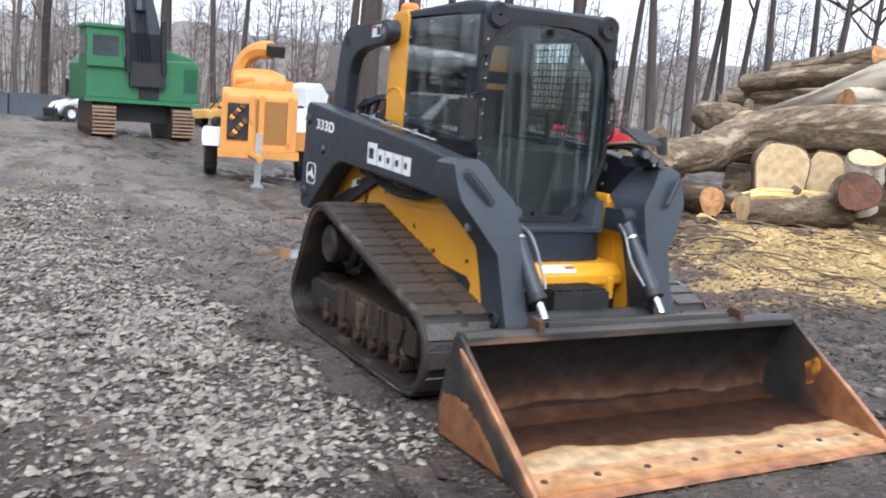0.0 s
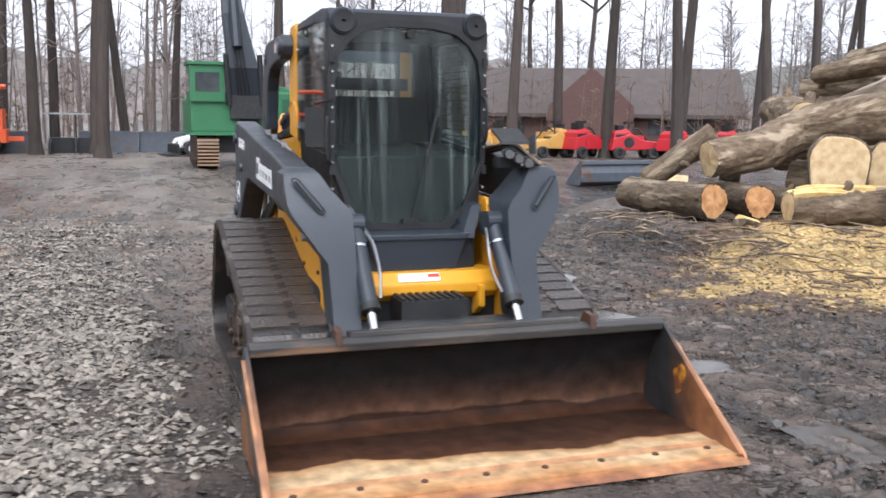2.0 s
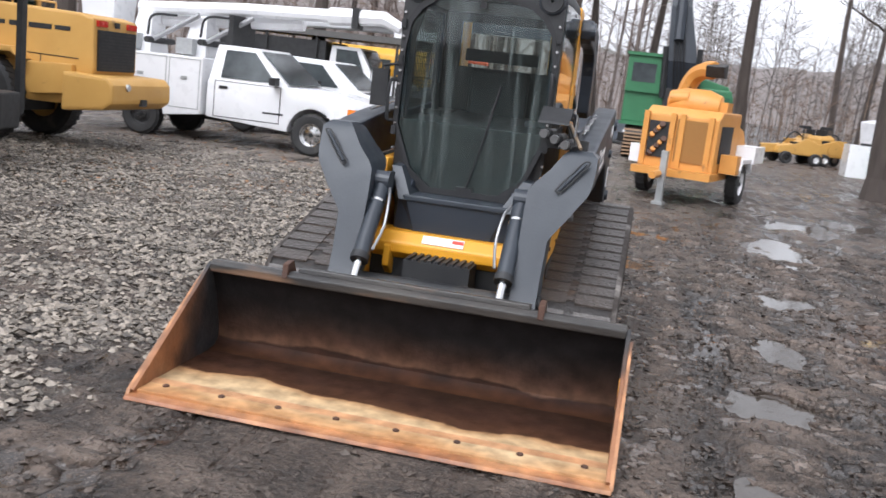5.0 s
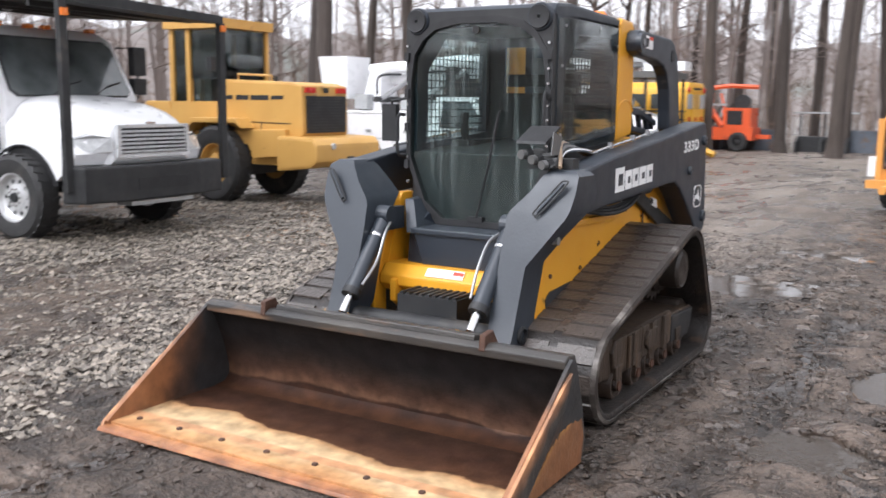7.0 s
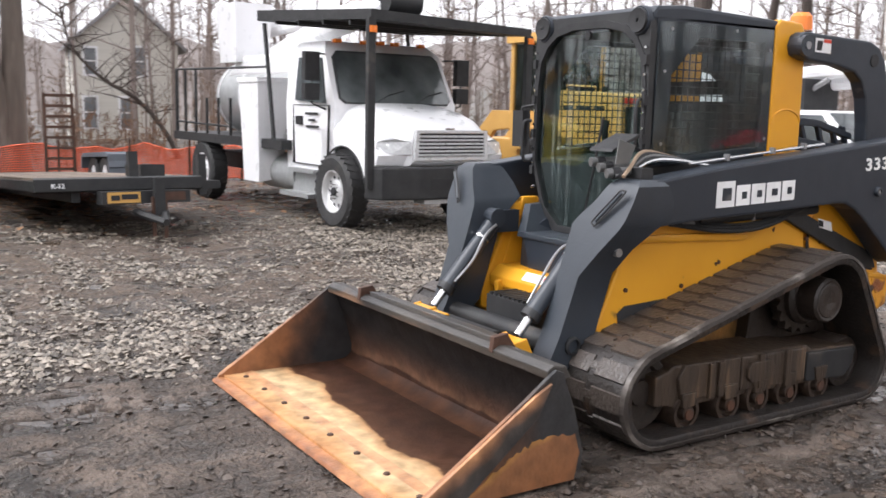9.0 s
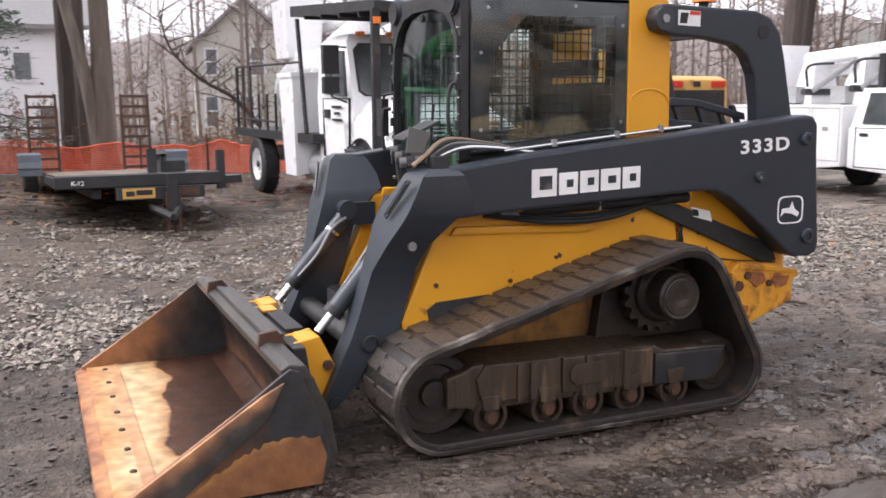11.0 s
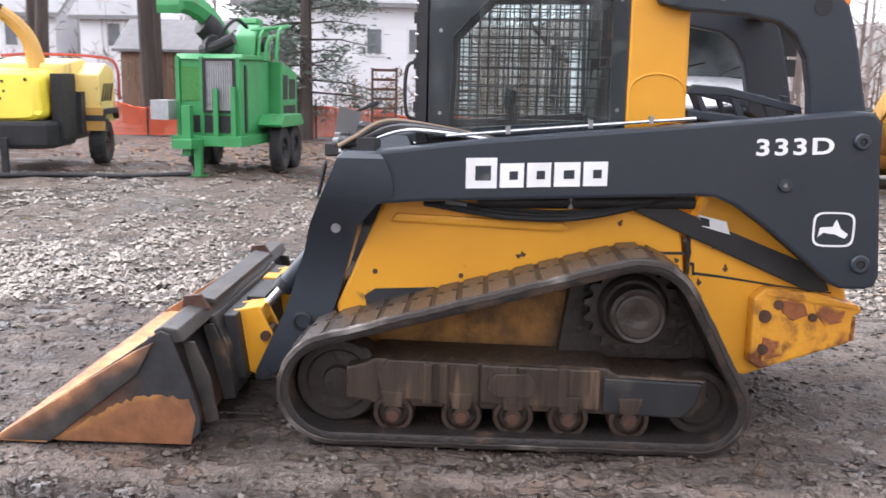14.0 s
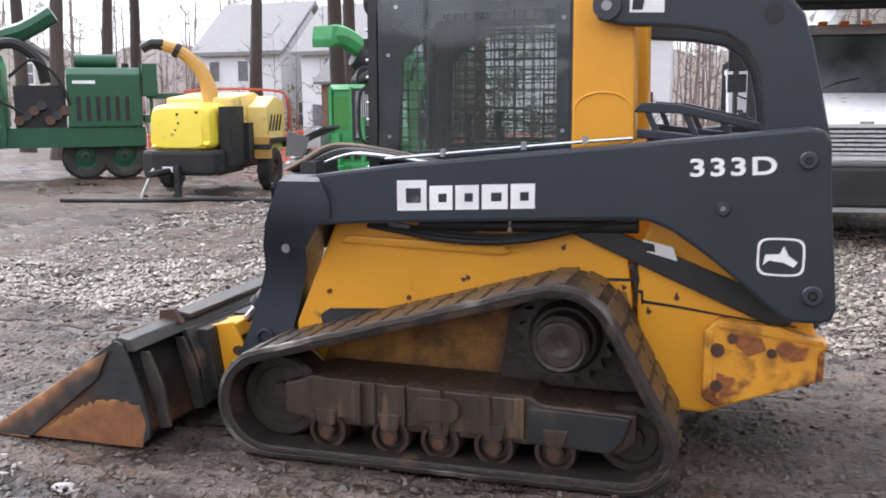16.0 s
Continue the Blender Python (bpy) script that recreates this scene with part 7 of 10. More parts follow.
        part("pivot_pin", cyl((x, -0.5, z), (x, 0.5, z), 0.06, seg=12), black_paint, boom)
    part("boom_clamp", box(0.28, 0.40, -0.08, 0.28, 2.36, 2.74, 0.02), black_paint, boom)
    part("boom_rest", box(-1.95, -1.85, -0.5, 0.5, 1.5, 2.36, 0.02), black_paint, boom)
    part("work_bucket", soften(loft([[(-4.95, -0.45, 1.75), (-4.35, -0.45, 1.75), (-4.35, 0.25, 1.75), (-4.95, 0.25, 1.75)], [(-5.05, -0.5, 2.62), (-4.3, -0.5, 2.62), (-4.3, 0.3, 2.62), (-5.05, 0.3, 2.62)]]), 0.05), white_paint, boom, "white fibreglass work bucket")
    return t


loader_glass = glass("tinted_loader_glass", (0.42, 0.48, 0.47), 0.10, (5, 5, 1.5), 1.7)


def wheel_loader():
    """A yellow articulated wheel loader; its engine end looks along +x."""
    t = thing("wheel_loader", "faded yellow articulated wheel loader parked behind the trucks", "wheel loader", stand(-8.36, 6.35, 2))
    t.scale = (0.86, 0.92, 1.0)
    hood = part("engine_hood", prism([(-0.1, 0.62), (-0.1, 1.98), (1.55, 1.93), (1.80, 1.88), (1.82, 1.15), (1.60, 0.75), (1.2, 0.62)], "y", -0.66, 0.66, 0.04), loader_yellow, t, "yellow engine hood")
    gr = part("grille", box(1.795, 1.85, -0.56, 0.56, 1.14, 1.72, 0.01), black_plastic, hood, "black slatted radiator grille")
    for k in range(12):
        part("grille_slat", box(1.84, 1.862, -0.54, 0.54, 1.165 + 0.046 * k, 1.182 + 0.046 * k), black_paint, gr)
    for y in (-0.45, 0.45):
        part("tail_light", box(1.79, 1.84, y - 0.14, y + 0.14, 1.765, 1.85, 0.01), red_lens, hood)
    part("rear_badge", box(1.79, 1.835, -0.06, 0.06, 1.77, 1.85, 0.006), black_plastic, hood)
    cw = part("counterweight", prism([(1.45, 0.55), (1.45, 1.10), (2.25, 1.08), (2.36, 0.98), (2.36, 0.72), (2.2, 0.62)], "y", -0.95, 0.95, 0.05), loader_yellow, t, "heavy yellow counterweight")
    part("work_lamp", cyl((2.34, -0.5, 0.95), (2.39, -0.5, 0.95), 0.05, seg=14), lens_white, cw)
    part("tow_eye", box(2.34, 2.40, -0.08, 0.08, 0.68, 0.78, 0.01), black_paint, cw)
    part("rear_axle", box(-0.25, 0.25, -0.7, 0.7, 0.42, 0.75, 0.04), black_paint, t)
    for x in (0.0, -2.55):
        for s in (-1, 1):
            road_wheel(t, (x, s * 0.82, 0.62), 0.62, 0.42, 0.34, loader_yellow, s, "y", 0)
    part("front_chassis", box(-3.0, -0.5, -0.42, 0.42, 0.5, 1.1, 0.05), loader_yellow, t)
    part("side_frame", prism([(-0.75, 0.70), (-0.75, 1.15), (1.5, 1.20), (1.5, 0.78), (0.75, 0.72), (0.6, 0.95), (-0.55, 0.95)], "y", -0.76, 0.76, 0.02), loader_yellow, t)
    # cab
    cab = part("cab_lower", box(-1.45, -0.12, -0.62, 0.62, 0.95, 1.62, 0.03), loader_yellow, t)
    for x in (-1.43, -1.0, -0.18):
        for s in (-1, 1):
            part("cab_post", box(x, x + 0.095, *sorted((s * 0.56, s * 0.64)), 1.60, 2.82, 0.01), loader_yellow, cab)
    part("cab_roof", box(-1.52, -0.02, -0.70, 0.70, 2.80, 2.95, 0.05), loader_yellow, cab)
    for s in (-1, 1):
        part("cab_pane", box(-0.90, -0.17, *sorted((s * 0.59, s * 0.60)), 1.98, 2.78), loader_glass, cab)
        part("door_pane", box(-1.35, -0.99, *sorted((s * 0.59, s * 0.60)), 1.30, 2.78), loader_glass, cab)
    part("rear_pane", box(-0.13, -0.125, -0.56, 0.56, 1.98, 2.78), loader_glass, cab)
    part("front_pane", box(-1.40, -1.395, -0.56, 0.56, 1.62, 2.78), loader_glass, cab)
    part("seat", box(-0.75, -0.35, -0.25, 0.25, 1.55, 2.2, 0.06), seat_vinyl, cab)
    part("exhaust", cyl((0.45, 0.2, 1.9), (0.45, 0.2, 2.05), 0.06, seg=14), black_paint, hood)
    part("grab_rail", tube([(0.25, -0.58, 1.96), (0.25, -0.58, 2.06), (1.05, -0.58, 2.03), (1.05, -0.58, 1.94)], 0.018, 6), loader_yellow, hood)
    part("side_mirror", box(-0.20, -0.08, -0.92, -0.80, 2.10, 2.32, 0.02), black_plastic, cab)
    for s in (-1, 1):
        part("lift_arm", prism([(-1.55, 1.30), (-1.7, 1.62), (-2.3, 1.62), (-3.4, 0.75), (-3.4, 0.5), (-3.15, 0.5), (-2.2, 1.25)], "y", *sorted((s * 0.36, s * 0.46)), 0.02), loader_yellow, t)
    part("loader_bucket", prism([(-3.3, 0.2), (-3.4, 1.0), (-3.55, 1.1), (-3.6, 0.3), (-4.3, 0.12), (-4.3, 0.06), (-3.5, 0.08)], "y", -1.15, 1.15, 0.02), loader_yellow, t, "yellow front bucket")
    part("fender", prism([(-0.8, 1.05), (-0.55, 1.36), (0.55, 1.36), (0.7, 1.2), (0.55, 1.28), (-0.5, 1.28)], "y", -1.02, -0.62, 0.015), loader_yellow, t)
    # side stripe and unreadable brand as bars
    for a, b in ((-0.02, 0.18), (1.10, 1.38)):
        part("stripe", prism([(a, 1.66), (b, 1.66), (b, 1.72), (a, 1.72)], "y", -0.668, -0.658), black_plastic, hood)
    bars(hood, [(0.26, 0.56, 1.65), (0.62, 1.04, 1.65)], "y", -0.663, black_plastic, 0.075)
    part("panel_seam", prism([(0.0, 1.30), (1.55, 1.28), (1.55, 1.292), (0.0, 1.312)], "y", -0.667, -0.655), black_plastic, hood)
    part("panel_seam", prism([(0.85, 0.8), (0.865, 0.8), (0.865, 1.3), (0.85, 1.3)], "y", -0.667, -0.655), black_plastic, hood)
    return t


def chipper_orange():
    """An orange-yellow towed wood chipper; its drawbar looks along +x."""
    t = thing("orange_wood_chipper", "orange-yellow towed wood chipper standing on the muddy yard", "wood chipper", stand(1.82, 10.75, 254))
    body = part("engine_house", prism([(-0.75, 0.52), (-0.75, 1.55), (0.72, 1.55), (0.98, 1.42), (1.02, 0.52)], "y", -0.62, 0.62, 0.03), chip_orange, t, "orange sheet-metal engine house")
    part("radiator_screen", box(1.0, 1.035, -0.05, 0.45, 0.66, 1.36, 0.01), material("brown_screen", (0.30, 0.14, 0.03), 0.7, second=(0.2, 0.09, 0.02), scale=90, bump=0.3), body, "brown perforated radiator screen")
    for y in (-0.58, -0.13, 0.03, 0.5):
        part("front_post", box(1.0, 1.06, y - 0.045, y + 0.045, 0.55, 1.45, 0.01), chip_orange, body)
    op = part("open_engine_bay", box(1.0, 1.04, -0.52, -0.18, 0.70, 1.30, 0.006), black_plastic, body, "open bay with a greasy engine")
    for k in range(9):
        a = 0.75 + 0.06 * k
        part("engine_lump", cyl((1.03, -0.46 + 0.05 * (k % 5), a), (1.075, -0.44 + 0.05 * (k % 5), a + 0.03), 0.05 - 0.003 * (k % 4), seg=9), chip_orange if k % 2 else rust_steel, op)
    for s in (-1, 1):
        part("side_opening", box(-0.15, 0.75, *sorted((s * 0.615, s * 0.63)), 0.70, 1.32, 0.006), black_plastic if s > 0 else material("side_louvre", (0.42, 0.2, 0.04), 0.6, bump=0.3), body)
    top = part("top_casing", lathe([(0.05, -0.5), (0.22, -0.46), (0.28, -0.2), (0.28, 0.2), (0.2, 0.42), (0.05, 0.46)], (0.15, 0.0, 1.62), "y", 20), chip_orange, t, "rounded orange top casing", smooth=True)
    part("top_motor", cyl((0.30, -0.42, 1.70), (0.30, -0.1, 1.72), 0.13, seg=14), chip_orange, top, smooth=True)
    part("bolt_box", box(-0.1, 0.3, 0.30, 0.56, 1.55, 1.72, 0.03), chip_orange, top)
    ch = part("discharge_chute", tube(curve_pts([(-0.35, -0.35, 1.50), (-0.35, -0.35, 1.85), (-0.28, -0.22, 2.12), (-0.12, 0.0, 2.24), (0.05, 0.18, 2.24)], 16), 0.155, 8), chip_orange, t, "curved orange discharge chute", smooth=True)
    part("chute_flap", prism([(0.0, 2.12), (0.2, 2.12), (0.28, 2.30), (0.0, 2.36)], "y", 0.08, 0.40, 0.01), black_paint, ch)
    part("frame_rail", box(-1.4, 1.3, -0.66, 0.66, 0.42, 0.54, 0.015), chip_orange, t)
    part("drawbar", tube([(1.2, -0.12, 0.48), (2.3, 0.0, 0.48)], 0.06, 6), chip_orange, t)
    part("jack", box(1.62, 1.72, -0.06, 0.04, 0.02, 0.85, 0.01), galv, t, "grey drawbar jack")
    part("jack_foot", box(1.58, 1.76, -0.10, 0.08, -0.02, 0.03, 0.006), galv, t)
    for s in (-1, 1):
        road_wheel(t, (-0.15, s * 0.80, 0.36), 0.36, 0.22, 0.2, white_paint, s, "y", 6)
        part("fender", prism([(-0.65, 0.62), (-0.55, 0.80), (0.25, 0.80), (0.35, 0.62), (0.28, 0.52), (0.24, 0.72), (-0.5, 0.72), (-0.6, 0.55)], "y", *sorted((s * 0.66, s * 0.95)), 0.01), white_paint, t, "chipped white mudguard")
        part("tool_box", box(0.3, 0.62, *sorted((s * 0.64, s * 0.92)), 0.55, 0.86, 0.03), white_paint if s < 0 else chip_orange, t)
    part("feed_table", prism([(-1.9, 0.75), (-0.7, 0.85), (-0.7, 1.35), (-1.3, 1.25)], "y", -0.6, 0.6, 0.03), chip_orange, t)
    part("feed_wing", box(-1.7, -0.75, 0.55, 0.95, 0.70, 1.0, 0.03), white_paint, t)
    return t


def chipper_green():
    """A bright green chipper with a turned-down spout; its front looks along +x."""
    t = thing("green_wood_chipper", "bright green towed wood chipper beside an orange fence", "wood chipper", stand(-8.3, -4.36, -8))
    t.scale = (0.75, 0.82, 1.0)
    body = part("engine_house", prism([(-1.5, 0.48), (-1.5, 1.62), (0.0, 1.62), (0.02, 0.48)], "y", -0.60, 0.52, 0.03), chip_green, t, "green engine house")
    rad = part("radiator", box(0.02, 0.05, -0.08, 0.40, 0.92, 1.60, 0.01), galv, body, "bare aluminium radiator core")
    part("radiator_frame", ring([(-0.14, 0.88), (0.46, 0.88), (0.46, 1.64), (-0.14, 1.64)], [(-0.08, 0.92), (0.40, 0.92), (0.40, 1.60), (-0.08, 1.60)], "x", 0.015, 0.07), black_plastic, rad)
    for k in range(11):
        part("radiator_fin", box(0.05, 0.058, -0.06 + 0.042 * k, -0.05 + 0.042 * k, 0.93, 1.59), black_plastic, rad)
    part("perforated_panel", box(0.02, 0.035, -0.54, -0.2, 1.05, 1.52, 0.01), material("green_mesh_panel", (0.05, 0.24, 0.04), 0.6, second=(0.02, 0.09, 0.02), scale=70, bump=0.3), body)
    for y in (-0.60, -0.16, 0.50):
        part("corner_post", box(-0.02, 0.06, y - 0.035, y + 0.035, 0.48, 1.66, 0.01), chip_green, body)
    part("roof_cap", prism([(-1.55, 1.62), (-1.5, 1.70), (-0.05, 1.70), (0.06, 1.62)], "y", -0.64, 0.56, 0.02), chip_green, body)
    for y in (0.12,):
        part("push_bar", box(0.10, 0.16, y - 0.04, y + 0.04, 0.5, 1.22, 0.01), chip_green, body)
    part("push_bar", box(0.10, 0.16, 0.40, 0.48, 0.5, 1.25, 0.01), chip_green, body)
    part("side_door", box(-1.3, -0.3, 0.515, 0.545, 0.62, 1.5, 0.01), chip_green, body)
    part("side_gap", box(-0.28, -0.2, 0.518, 0.54, 0.6, 1.55), black_plastic, body)
    part("rear_cabinet", prism([(-2.5, 0.7), (-2.5, 1.45), (-1.6, 1.62), (-1.5, 0.6)], "y", -0.62, 0.75, 0.03), chip_green, t)
    fr = part("frame_rail", box(-2.4, 0.25, -0.66, 0.62, 0.42, 0.56, 0.02), chip_green, t)
    part("drawbar_post", box(0.22, 0.36, -0.42, -0.26, 0.28, 0.98, 0.015), chip_green, t)
    part("jack", box(0.30, 0.42, -0.18, -0.06, 0.0, 0.52, 0.01), chip_green, t, "green drawbar jack")
    part("jack_foot", box(0.24, 0.48, -0.24, 0.0, -0.03, 0.02, 0.006), chip_green, t)
    part("drawbar", box(0.0, 0.7, -0.45, -0.1, 0.40, 0.52, 0.015), chip_green, t)
    part("control_box", box(0.05, 0.42, -0.95, -0.62, 0.78, 1.05, 0.03), galv, t, "grey metal control box")
    part("fender", prism([(-2.1, 0.72), (-1.95, 0.84), (-0.95, 0.84), (-0.75, 0.70), (-0.8, 0.66), (-2.1, 0.66)], "y", 0.55, 1.0, 0.015), chip_green, t, "green mudguard")
    for x in (-1.25, -1.95):
        for s in (-1, 1):
            road_wheel(t, (x, s * 0.80, 0.34), 0.34, 0.22, 0.17, black_paint, s, "y", 6)
    sp = part("spout", tube(curve_pts([(-1.0, -0.05, 1.66), (-0.85, -0.18, 2.0), (-0.6, -0.35, 2.28), (-0.3, -0.55, 2.42), (-0.05, -0.68, 2.40)], 16), 0.19, 8, taper=0.16), chip_green, t, "green discharge spout turned down", smooth=True)
    part("spout_hood", prism([(-0.45, 2.30), (-0.4, 2.58), (0.05, 2.56), (0.12, 2.36), (0.1, 2.24), (-0.05, 2.30)], "y", -0.92, -0.50, 0.02), chip_green, sp)
    part("swivel_motor", cyl((-0.75, -0.3, 1.86), (-0.3, -0.05, 1.80), 0.16, seg=16), black_plastic, t, smooth=True)
    part("black_exhaust", tube(curve_pts([(-0.5, -0.35, 1.76), (-0.25, 0.0, 1.80), (-0.2, 0.35, 1.92)], 10), 0.09, 10), black_plastic, t, smooth=True)
    hop = part("feed_hopper", prism([(-1.85, 1.6), (-1.9, 1.92), (-1.72, 2.12), (-1.30, 2.16), (-1.08, 1.98), (-0.95, 1.68)], "y", 0.02, 0.44, 0.05), chip_green, t, "rounded green feed-roller housing")
    part("hopper_cap", prism([(-1.72, 2.14), (-1.70, 2.24), (-1.36, 2.26), (-1.30, 2.17)], "y", -0.02, 0.36, 0.03), chip_green, hop)
    part("roller_motor", cyl((-1.20, 0.40, 1.86), (-1.20, 0.60, 1.86), 0.11, seg=14), black_plastic, hop, smooth=True)
    for y, top in ((0.50, 2.06), (0.62, 1.96), (0.84, 2.10)):
        part("hopper_bar", tube(curve_pts([(-1.0, y, 1.62), (-1.05, y + 0.02, top - 0.12), (-1.2, y + 0.04, top), (-1.62, y + 0.04, top + 0.04)], 8), 0.032, 6), chip_green, hop)
    part("tie_bar", tube([(-1.2, 0.30, 2.06), (-1.2, 0.90, 2.12)], 0.03, 6), chip_green, hop)
    part("hydraulic_hose", tube(curve_pts([(-1.0, 0.30, 2.10), (-0.70, 0.20, 2.20), (-0.45, 0.05, 2.02), (-0.5, -0.1, 1.85)], 12), 0.03, 8), black_plastic, hop, smooth=True)
    part("flexible_boot", tube(curve_pts([(-0.9, -0.1, 1.72), (-0.72, -0.22, 1.98), (-0.56, -0.36, 2.16)], 8), 0.215, 12), black_plastic, sp, "black flexible boot on the spout", smooth=True)
    part("sill_gap", box(0.022, 0.04, -0.50, 0.46, 0.60, 0.84, 0.004), black_plastic, body)
    for x0, x1, z0, z1 in ((-2.35, -2.0, 1.05, 1.36), (-1.9, -1.62, 1.05, 1.42), (-2.35, -1.66, 0.74, 0.96)):
        part("cabinet_opening", box(x0, x1, 0.742, 0.756, z0, z1, 0.004), black_plastic, t)
    return t


def chipper_yellow():
    """A lemon yellow chipper with a rounded cowl; the cowl looks along +x."""
    t = thing("yellow_wood_chipper", "lemon yellow towed wood chipper with a curved chute", "wood chipper", stand(-7.75, -7.05, 8))
    secs = []
    for x, w, z0, z1, cy in ((0.12, 0.40, 0.76, 1.20, 0.02), (0.08, 0.48, 0.72, 1.34, 0.02), (-0.02, 0.515, 0.70, 1.40, 0.02), (-0.3, 0.53, 0.70, 1.42, 0.02), (-0.62, 0.53, 0.70, 1.43, 0.02)):
        sec = []
        for i in range(24):
            a = 2 * math.pi * i / 24
            c, s_ = math.cos(a), math.sin(a)
            sec.append((x + (0.06 if s_ < -0.5 else 0.0), cy + w * math.copysign(abs(c) ** 0.38, c) * (1.0 if s_ < 0 else 0.95), (z0 + z1) / 2 + (z1 - z0) / 2 * math.copysign(abs(s_) ** 0.42, s_)))
        secs.append(sec)
    cowl = part("cowl", loft(secs), lemon, t, "rounded lemon yellow cowl", smooth=True)
    for dy, dz in ((0.0, 1.25), (0.02, 1.12), (-0.03, 1.02), (0.30, 1.28)):
        part("cowl_scuff", box(0.10, 0.135, dy - 0.012, dy + 0.014, dz - 0.02, dz + 0.015, 0.004), black_plastic, cowl)
    skirt = part("black_skirt", prism([(0.26, -0.36), (0.20, -0.54), (0.0, -0.62), (-0.9, -0.62), (-0.9, 0.66), (0.0, 0.66), (0.20, 0.58), (0.26, 0.40)], "z", 0.34, 0.72, 0.06), black_plastic, t, "black plastic skirt")
    part("plate", box(0.262, 0.27, -0.20, -0.04, 0.40, 0.48), white_mark, skirt)
    part("side_shield", box(-0.75, -0.12, 0.56, 0.72, 0.46, 1.36, 0.03), black_plastic, t, "black side shield over the engine")
    part("shield_rear", box(-1.0, -0.78, 0.60, 0.78, 0.50, 1.10, 0.02), black_plastic, t)
    part("engine_body", prism([(-2.0, 0.60), (-2.15, 1.0), (-1.95, 1.50), (-1.6, 1.58), (-0.6, 1.50), (-0.6, 0.6)], "y", -0.50, 0.62, 0.05), pale_yellow, t, "sun-bleached yellow feed housing")
    part("hopper_wing", prism([(-2.1, 0.62), (-2.1, 1.42), (-1.6, 1.52), (-1.15, 1.35), (-1.15, 0.62)], "y", 0.62, 0.95, 0.03), pale_yellow, t)
    ch = part("chute", tube(curve_pts([(-0.70, 0.20, 1.40), (-0.70, 0.18, 1.66), (-0.66, 0.08, 1.92), (-0.56, -0.16, 2.18), (-0.45, -0.44, 2.31)], 18), 0.135, 10, taper=0.085), loader_yellow, t, "curved yellow discharge chute with black tip", smooth=True)
    part("chute_tip", tube([(-0.46, -0.42, 2.305), (-0.40, -0.58, 2.32), (-0.34, -0.72, 2.24)], 0.092, 8, taper=0.07), black_plastic, ch)
    part("chute_band", tube([(-0.545, -0.20, 2.195), (-0.52, -0.27, 2.235)], 0.115, 10), black_plastic, ch)
    part("red_rail", tube(curve_pts([(-1.1, -0.4, 1.60), (-1.6, -0.1, 1.64), (-2.0, 0.7, 1.62), (-2.1, 0.98, 1.50), (-2.1, 1.02, 0.95)], 16), 0.025, 6), material("red_bar_paint", (0.38, 0.05, 0.03), 0.5), t, "red feed control bar")
    for k in range(4):
        part("hand_lever", tube([(-1.25 - 0.16 * k, 0.96, 0.95), (-1.27 - 0.16 * k, 1.0, 1.22)], 0.014, 6), black_plastic, t)
    part("yellow_corner", box(-1.22, -1.10, 0.72, 1.0, 0.52, 0.86, 0.02), loader_yellow, t)
    part("mudguard", prism([(-1.95, 0.66), (-1.9, 0.84), (-1.12, 0.84), (-1.08, 0.66), (-1.16, 0.76), (-1.86, 0.76)], "y", 0.66, 1.04, 0.015), black_plastic, t)
    for s in (-1, 1):
        road_wheel(t, (-1.5, s * 0.86, 0.34), 0.34, 0.24, 0.17, rust_steel, s, "y", 6)
    part("frame_rail", box(-2.1, 0.2, -0.5, 0.5, 0.36, 0.5, 0.02), black_paint, t)
    part("drawbar", tube([(0.1, -0.1, 0.42), (0.85, -0.15, 0.40)], 0.05, 6), black_paint, t)
    part("jack", box(0.30, 0.38, 0.02, 0.10, -0.02, 0.5, 0.01), black_paint, t)
    part("safety_chain", tube(curve_pts([(0.25, -0.35, 0.45), (0.45, -0.42, 0.15), (0.5, -0.45, 0.02)], 10), 0.018, 6), galv, t)
    return t


